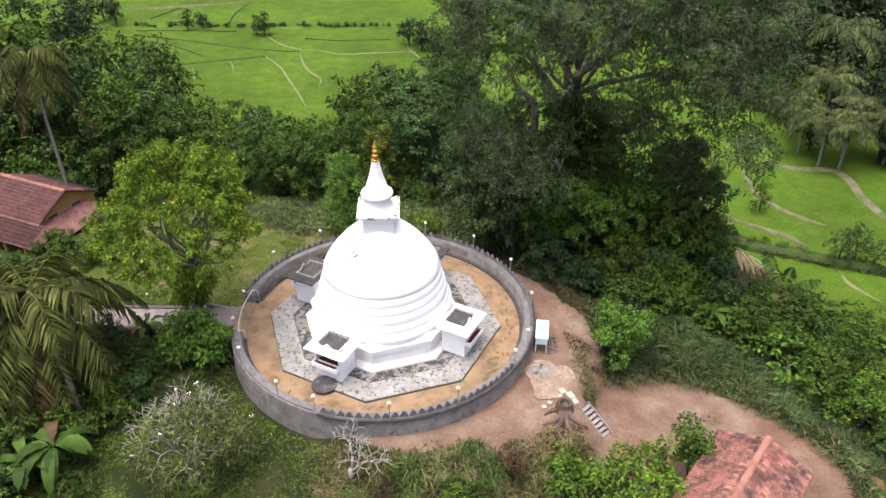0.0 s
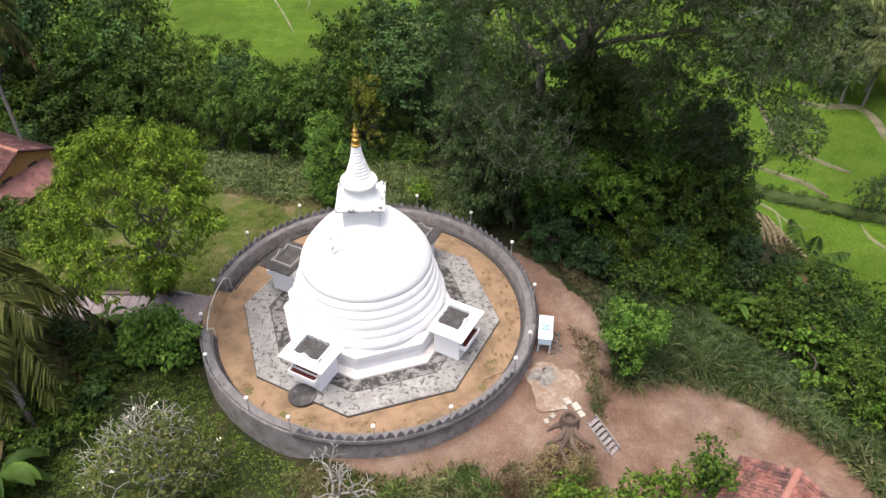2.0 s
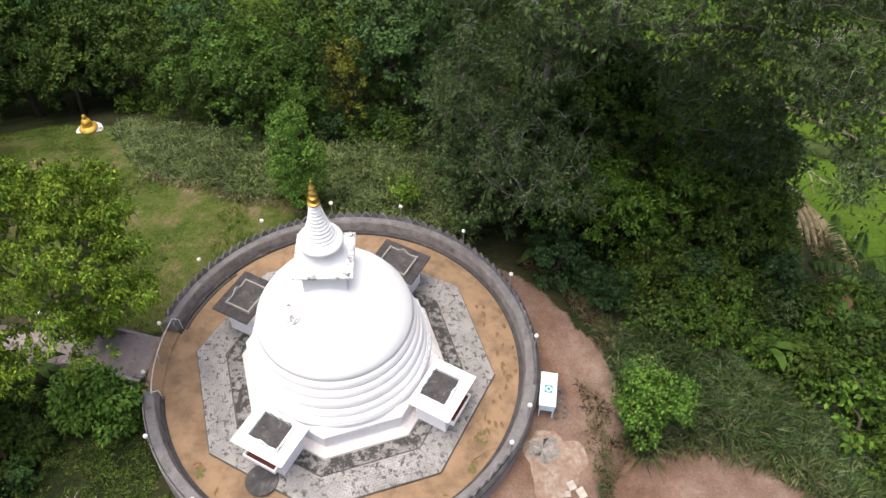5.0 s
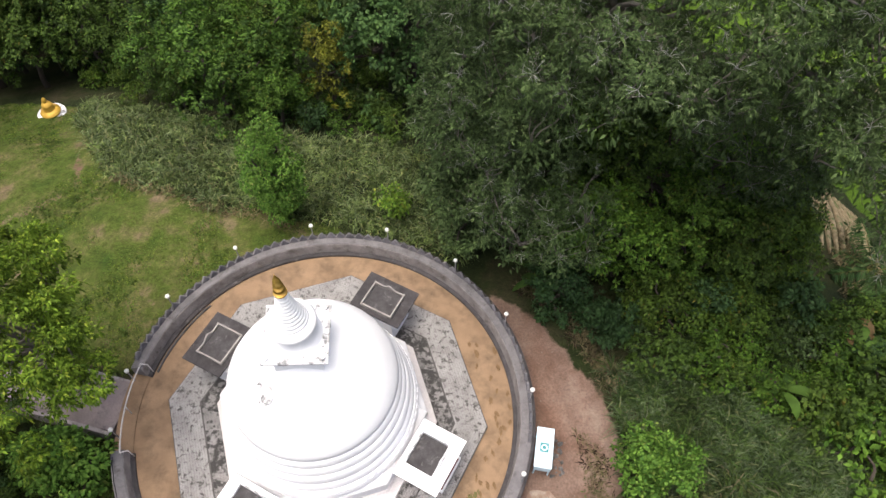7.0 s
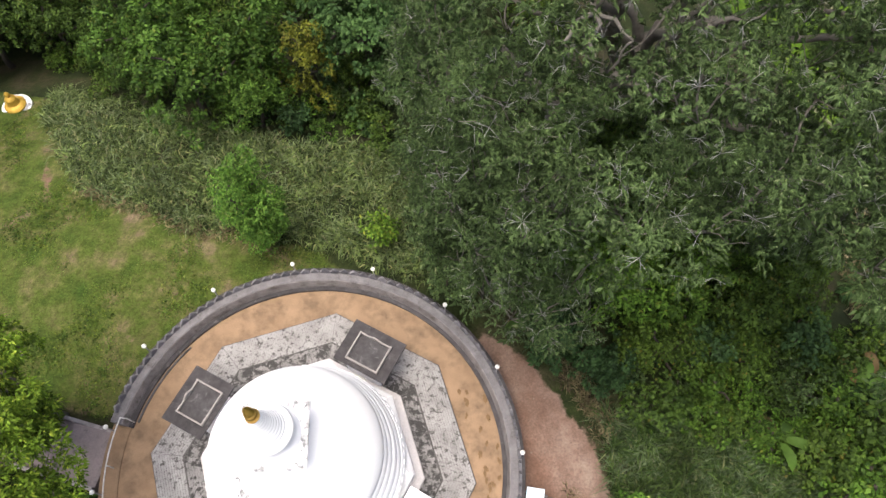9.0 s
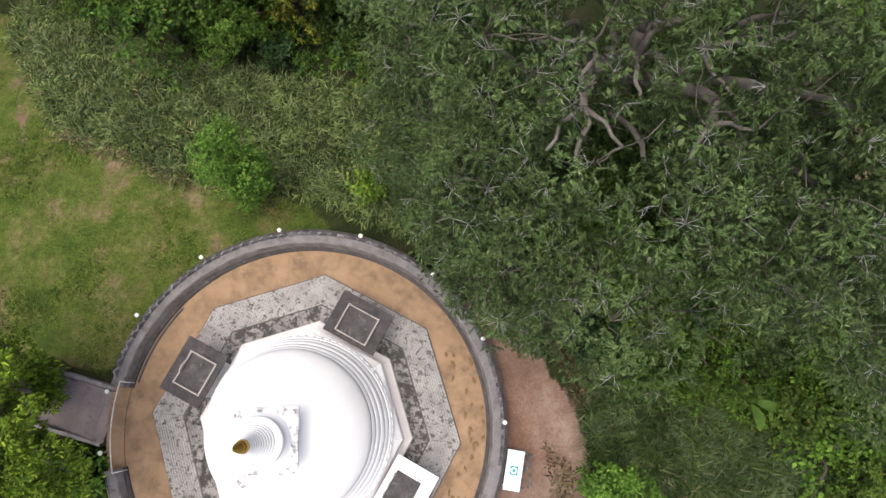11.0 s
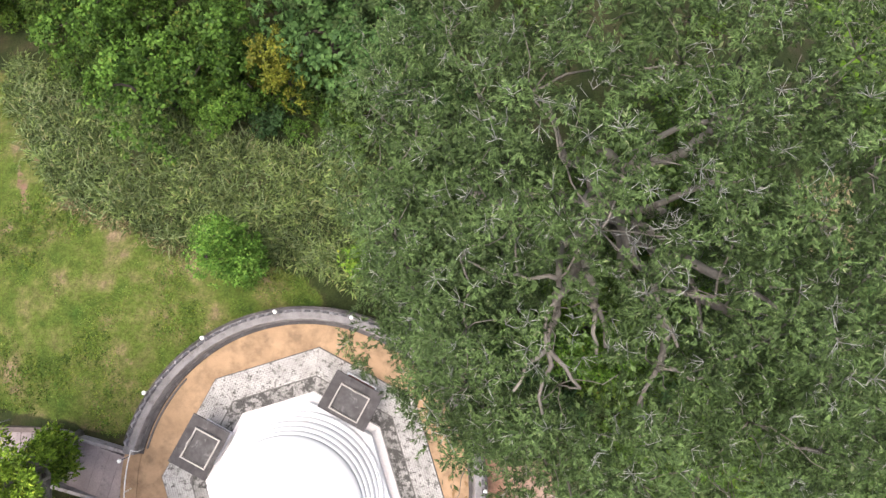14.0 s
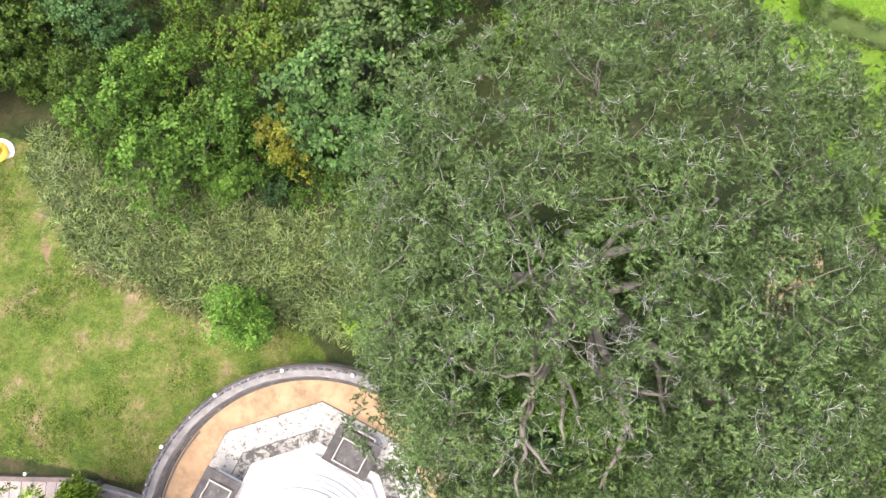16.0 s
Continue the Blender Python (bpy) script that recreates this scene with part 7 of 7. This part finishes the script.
banana(-17.6, -11.4, 3.5, 15, 1, "banana plant with long arching torn leaves")
banana(-18.9, -12.2, 3.0, 12, 2, "banana plant with long arching torn leaves")
banana(-16.2, 0.0, 2.0, 8, 3, "young banana plant beside the causeway")
for x, y, h, s in ((23.0, 1.6, 2.6, 4), (28.6, 4.6, 3.2, 6), (30.2, 5.2, 3.0, 7), (11.0, 7.4, 2.2, 8), (29.6, -12.2, 2.6, 9)):
    banana(x, y, h, 7, s, "wild banana plant with broad leaves in the thicket", "wild bananas")


# ---------------------------------------------------------------- frangipani trees
def frangipani(x, y, spread, height, depth, seed, label, leafy=True, flowers=9):
    rn, r = random.Random(seed), np.random.default_rng(seed)
    z = gz(x, y)
    t = thing("frangipani_tree", label, "tree", pose(x, y, z))
    paths, tips = [], []

    def grow(p, d, ln, rad, level):
        q = p + d * ln + Vector((rn.uniform(-0.06, 0.06), rn.uniform(-0.06, 0.06), 0))
        mid = p.lerp(q, 0.5) + Vector((rn.uniform(-1, 1), rn.uniform(-1, 1), rn.uniform(-0.5, 0.5))) * ln * 0.07
        paths.append(([p, mid, q], [rad, rad * 0.88, rad * 0.78]))
        if level == 0:
            tips.append((q, d))
            return
        turns = rn.choice((2, 3, 3))
        a0 = rn.uniform(0, 6.28)
        for k in range(turns):
            a = a0 + 6.283 * k / turns
            ref = d.orthogonal().normalized()
            n = (d * 0.75 + (ref * math.cos(a) + d.cross(ref) * math.sin(a)) * 0.75 + Vector((0, 0, 0.16))).normalized()
            grow(q, n, ln * rn.uniform(0.68, 0.9), rad * 0.72, level - 1)

    for k in range(4 if leafy else 2):
        a = 6.283 * k / 4 + rn.uniform(-0.4, 0.4)
        grow(Vector((0.1 * math.cos(a), 0.1 * math.sin(a), height * 0.16)), Vector((math.cos(a) * spread, math.sin(a) * spread, 0.8)).normalized(), height * 0.27, 0.075 if leafy else 0.085, depth)
    paths.append(([Vector((0, 0, -0.4)), Vector((0.02, 0, 0.2)), Vector((0, 0, height * 0.2))], [0.2, 0.16, 0.13]))
    tubes("limb_framework", paths, BARK_PALE, t, "pale grey forking branches", 6)
    if leafy:
        p = np.array([tuple(q) for q, _ in tips])
        o = np.array([tuple(d) for _, d in tips])
        keep = (p[:, 0] * 0.6 - p[:, 1] + r.normal(size=len(p)) * 0.9) > -0.3
        quad_cloud("foliage", clump_leaves(p[keep], o[keep], 11, 0.13, 0.30, 0.05, r, 0.1, 0.5, 0.1), LEAF_FRANGI, t, "tufts of leaves at the tips")
        pick = [tips[i] for i in rn.sample(range(len(tips)), min(flowers, len(tips)))]
        fv, ff = [], []
        for q, d in pick:
            for j in range(5):
                c = q + d * 0.1 + Vector((rn.uniform(-0.1, 0.1), rn.uniform(-0.1, 0.1), rn.uniform(0, 0.1)))
                n0 = len(fv)
                fv += [c + Vector((0.04 * math.cos(1.2566 * i), 0.04 * math.sin(1.2566 * i), 0.02 * (i % 2))) for i in range(5)] + [c - Vector((0, 0, 0.04))]
                ff += [tuple(n0 + i for i in range(5))] + [(n0 + i, n0 + 5, n0 + (i + 1) % 5) for i in range(5)]
        tagged(mesh_object("blossom", fv, ff, FLOWER, t, False, "white flower heads"), kind="stuff")
    return t


frangipani(-10.1, -11.2, 0.8, 4.3, 5, 3, "leafy frangipani with pale bare branches and white flowers")
frangipani(-1.2, -12.3, 0.4, 3.0, 4, 8, "bare pale frangipani beside the terrace wall", False)


def dead_shrub(x, y, tall, seed):
    """A dark withered shrub: many thin stems with shrivelled leaves."""
    rn, r = random.Random(seed), np.random.default_rng(seed)
    t = thing("dead_shrub", "withered dark brown shrub on the bank", "shrub", pose(x, y, gz(x, y)))
    paths, ends = [], []
    for k in range(34):
        a, d = rn.uniform(0, 6.283), rn.uniform(0.2, 0.75)
        e = Vector((d * math.cos(a), d * math.sin(a), tall * rn.uniform(0.5, 1.0)))
        paths.append(wobble((0.1 * math.cos(a), 0.1 * math.sin(a), -0.1), e, rn, 2, 0.12, 0.022, 0.008))
        ends.append(tuple(e))
    tubes("stem", paths, BARK_DARK, t, "thin dark stems", 4)
    e = np.array(ends)
    quad_cloud("foliage", clump_leaves(e, unit(e - np.array([0, 0, 0.3])), 16, 0.32, 0.16, 0.03, r, 0.6, 0.3), LEAF_DEAD, t, "shrivelled brown leaves")


dead_shrub(7.8, -12.6, 1.5, 4)
dead_shrub(0.8, -13.6, 1.0, 6)


# ---------------------------------------------------------------- grass
def grass(name, poly, density, height, width, material, label, seed, lean=0.6, tuft=12, wide=0.10):
    """Grass in tufts over a polygon, as one mass of arching blades that spread from each tuft."""
    r = np.random.default_rng(seed)
    x, y = scatter(poly, density, r)
    keep = np.hypot(x, y) > 10.5
    x, y = x[keep], y[keep]
    mound = np.sin(1.9 * x + 0.7 * y) * np.sin(1.3 * y - 0.9 * x + 1.0) + 0.6 * np.sin(3.7 * x + 1.0) * np.sin(4.1 * y)
    size = np.repeat(r.uniform(0.6, 1.25, len(x)) * (1 + 0.28 * mound), tuft)
    a = r.uniform(0, 2 * np.pi, len(x) * tuft)
    x, y = np.repeat(x, tuft), np.repeat(y, tuft)
    out = np.stack([np.cos(a), np.sin(a)], 1)
    x, y = x + out[:, 0] * wide * r.random(len(x)), y + out[:, 1] * wide * r.random(len(y))
    base = np.stack([x, y, ground_z(x, y) - 0.03], 1)
    slant = lean * r.uniform(0.2, 1.3, len(x))
    d = unit(np.stack([out[:, 0] * slant, out[:, 1] * slant, np.ones(len(x))], 1))
    h = height * size * r.uniform(0.6, 1.15, len(x))
    ob = quad_cloud(name, blades(base, d, h, np.full(len(x), width), r, 0.4, 0.18 + 0.3 * lean, 0.4), material, None)
    return tagged(ob, label, "grass", kind="stuff")


BELT = [(-15.4, 16.4), (-8.1, 13.5), (-4.2, 13.1), (-0.8, 12.3), (3.0, 11.2), (6.5, 9.6), (9.0, 11.5), (5.5, 17.5), (2.4, 19.5), (-2.4, 20.0), (-11.7, 22.6), (-20.8, 26.5), (-20.0, 23.0), (-17.0, 18.5)]
grass("tall_grass", BELT, 8.0, 0.95, 0.031, GRASS_TALL, "tall feathery grass belt behind the lawn", 1, 1.05, 12, 0.22)
grass("tall_grass", BELT, 4.0, 0.9, 0.05, GRASS_TALL, "leafy shoots growing up through the tall grass", 64, 1.6, 14, 0.5)
HEDGE = [(14.6, -4.0), (18.2, -3.5), (21.7, -4.4), (24.6, -6.6), (27.0, -9.0), (27.6, -12), (26.8, -18), (33, -18), (34, -13), (32.2, -6), (27.6, -1.2), (22.4, 1.4), (17.2, 2.4), (14.4, 3.0), (14.6, -2.0)]
grass("tall_grass", HEDGE, 11, 1.35, 0.042, GRASS_LUSH, "lush tall grass bank above the earth yard", 2, 0.9, 16, 0.12)
EDGE = [(14.4, -4.6), (18.2, -3.9), (21.6, -4.8), (24.4, -7.0), (26.7, -9.4), (27.3, -12), (27.0, -15), (28.2, -15), (28.6, -12), (27.9, -8.6), (25.2, -5.9), (22.0, -3.6), (18.2, -2.6), (14.6, -3.2)]
grass("grass_tussock", EDGE, 5, 1.7, 0.04, GRASS_BANK, "arching half-dry grass along the yard's edge", 57, 1.2, 18, 0.15)
grass("dead_stalks", EDGE, 2.5, 0.8, 0.035, LEAF_DEAD, "dead brown stalks along the yard's edge", 58, 1.2, 14, 0.2)
grass("tall_grass", HEDGE, 12, 1.6, 0.02, GRASS_PLUME, "pale feathery flowering grass heads above the bank", 51, 1.3, 12, 0.3)
grass("tall_grass", BELT, 2.4, 1.4, 0.024, GRASS_PLUME, "pale feathery flowering grass heads behind the lawn", 52, 1.3, 12, 0.3)
grass("dry_grass", [(9.8, 7.6), (11.6, 6.4), (13.6, 2.6), (14.8, 0.0), (15.4, 2.2), (13.6, 6.0), (10.8, 8.8)], 11, 0.85, 0.026, GRASS_DRY, "dry straw-coloured grass above the bare earth", 3, 1.1, 14)
grass("dead_stalks", [(9.4, 7.4), (11.2, 6.0), (13.3, 2.3), (14.6, -0.6), (15.2, 1.6), (13.4, 5.2), (10.6, 8.2)], 6, 0.6, 0.032, LEAF_DEAD, "dead brown stalks at the edge of the bare earth", 63, 1.5, 10, 0.2)
LITTER = [(3.5, -10.9), (8.0, -10.9), (10.4, -9.4), (12.0, -9.4), (12.6, -12.2), (10.4, -14.2), (6.0, -14.6), (2.4, -13.4)]
grass("leaf_litter", LITTER, 18, 0.4, 0.03, LEAF_DEAD, "dark dead stalks and leaves littering the bank", 61, 2.2, 9, 0.25)
BRINK = [(12.2, -0.6), (13.4, -1.6), (14.2, -4.4), (13.6, -7.0), (12.7, -7.4), (12.9, -4.6)]
grass("dry_grass", BRINK, 8, 0.5, 0.022, GRASS_DRY, "dry straw hanging over the brink of the yard", 65, 1.6, 12, 0.2)
grass("dead_stalks", BRINK, 5, 0.45, 0.03, LEAF_DEAD, "dead brown stalks on the brink of the yard", 66, 1.8, 10, 0.2)
grass("dry_grass", LITTER, 14, 0.42, 0.022, GRASS_DRY, "flattened straw on the eroded bank", 62, 2.0, 12, 0.2)
grass("dry_grass", BANK, 14, 0.75, 0.022, GRASS_DRY, "dry straw-coloured grass on the front bank", 4, 1.3, 16)
grass("rough_grass", BANK, 6, 0.65, 0.028, GRASS_LUSH, "rough green grass on the front bank", 5, 0.9, 14)
grass("rough_grass", [(-20, -18), (-20, -5), (-14, -0.8), (-10.4, -0.5), (-9.5, -4.5), (-6, -9), (-2, -10.6), (1, -11.6), (4, -17), (0, -22), (-12, -22)], 14, 0.42, 0.034, GRASS_SLOPE, "rough green grass on the south-west slope", 6, 1.2, 11, 0.16)
for k, (x, y, size, tall) in enumerate(((4.2, -12.0, 0.9, 1.5), (5.2, -12.8, 1.0, 1.6), (6.3, -12.6, 0.8, 1.5), (3.0, -12.3, 0.8, 1.3), (7.0, -14.0, 1.1, 1.6), (1.8, -12.6, 0.9, 1.3), (9.0, -12.2, 0.8, 1.1), (3.6, -13.4, 0.9, 1.4), (5.4, -11.4, 0.7, 1.0), (0.4, -12.4, 0.7, 1.1), (8.2, -11.2, 0.7, 0.9), (2.2, -14.2, 1.0, 1.4))):
    ring = [(x + size * math.cos(a), y + size * 0.8 * math.sin(a)) for a in np.linspace(0, 5.6, 9)]
    grass("grass_tussock", ring, 9, tall * 1.25, 0.032, (GRASS_BANK, GRASS_DRY, GRASS_LUSH)[k % 3], "tall arching tussock of half-dry grass on the bank", 40 + k, 1.5, 26, 0.12)
grass("dry_grass", [(2.0, -10.9), (6.5, -11.3), (9.6, -10.8), (11.0, -9.6), (10.4, -9.0), (7.0, -9.9), (3.0, -10.4)], 8.0, 0.4, 0.02, GRASS_DRY, "thin trampled straw on the earth shoulder", 47, 1.6, 14)
grass("weed_tuft", [(12.6, -7.2), (13.5, -6.2), (13.3, -4.6), (12.9, -4.8), (12.4, -6.6)], 12, 0.6, 0.022, GRASS_LUSH, "weeds on the edge of the bank beside the stair", 48, 1.0, 12)
grass("dry_grass", [(-15.2, 15.9), (-8.2, 13.0), (-4.6, 12.5), (-4.6, 13.1), (-8.0, 13.7), (-15.0, 16.6)], 12, 0.8, 0.026, GRASS_DRY, "dry brown stalks at the foot of the tall grass", 53, 1.2, 14)
grass("lawn_weed", LAWN, 18.0, 0.2, 0.036, LAWN_WEED, "low broad-leaved weeds in the lawn", 54, 2.0, 7, 0.14)
grass("lawn_grass", LAWN, 16, 0.17, 0.016, GRASS_LAWN, "short patchy lawn grass", 7, 1.4, 9, 0.06)
grass("slope_grass", [(30.5, 9.5), (33, 10), (35, 13), (34, 16), (31, 14)], 6, 0.9, 0.035, GRASS_DRY, "pale dry grass on the east slope", 8, 0.9, 12)
grass("rough_grass", [(41.5, 43.2), (45, 40.8), (52.1, 38), (58.6, 35.8), (58.2, 33.4), (52, 35.6), (45, 38.4), (41.5, 41)], 8, 1.2, 0.05, GRASS_TALL, "rough grass on the embankment below the fields", 55, 0.9, 10, 0.2)
grass("weed_tuft", [(19.4, -7.6), (20.6, -7.0), (21.4, -8.2), (20.2, -8.9)], 9, 0.3, 0.02, GRASS_LUSH, "small weeds growing on the bare yard", 9, 1.2, 10)
grass("weed_tuft", [(12.4, -3.0), (13.4, -3.2), (13.6, -6.4), (12.8, -7.4), (12.2, -5.0)], 4, 0.35, 0.022, GRASS_LUSH, "straggling weeds along the bank edge", 10, 1.2, 10)
pavers()
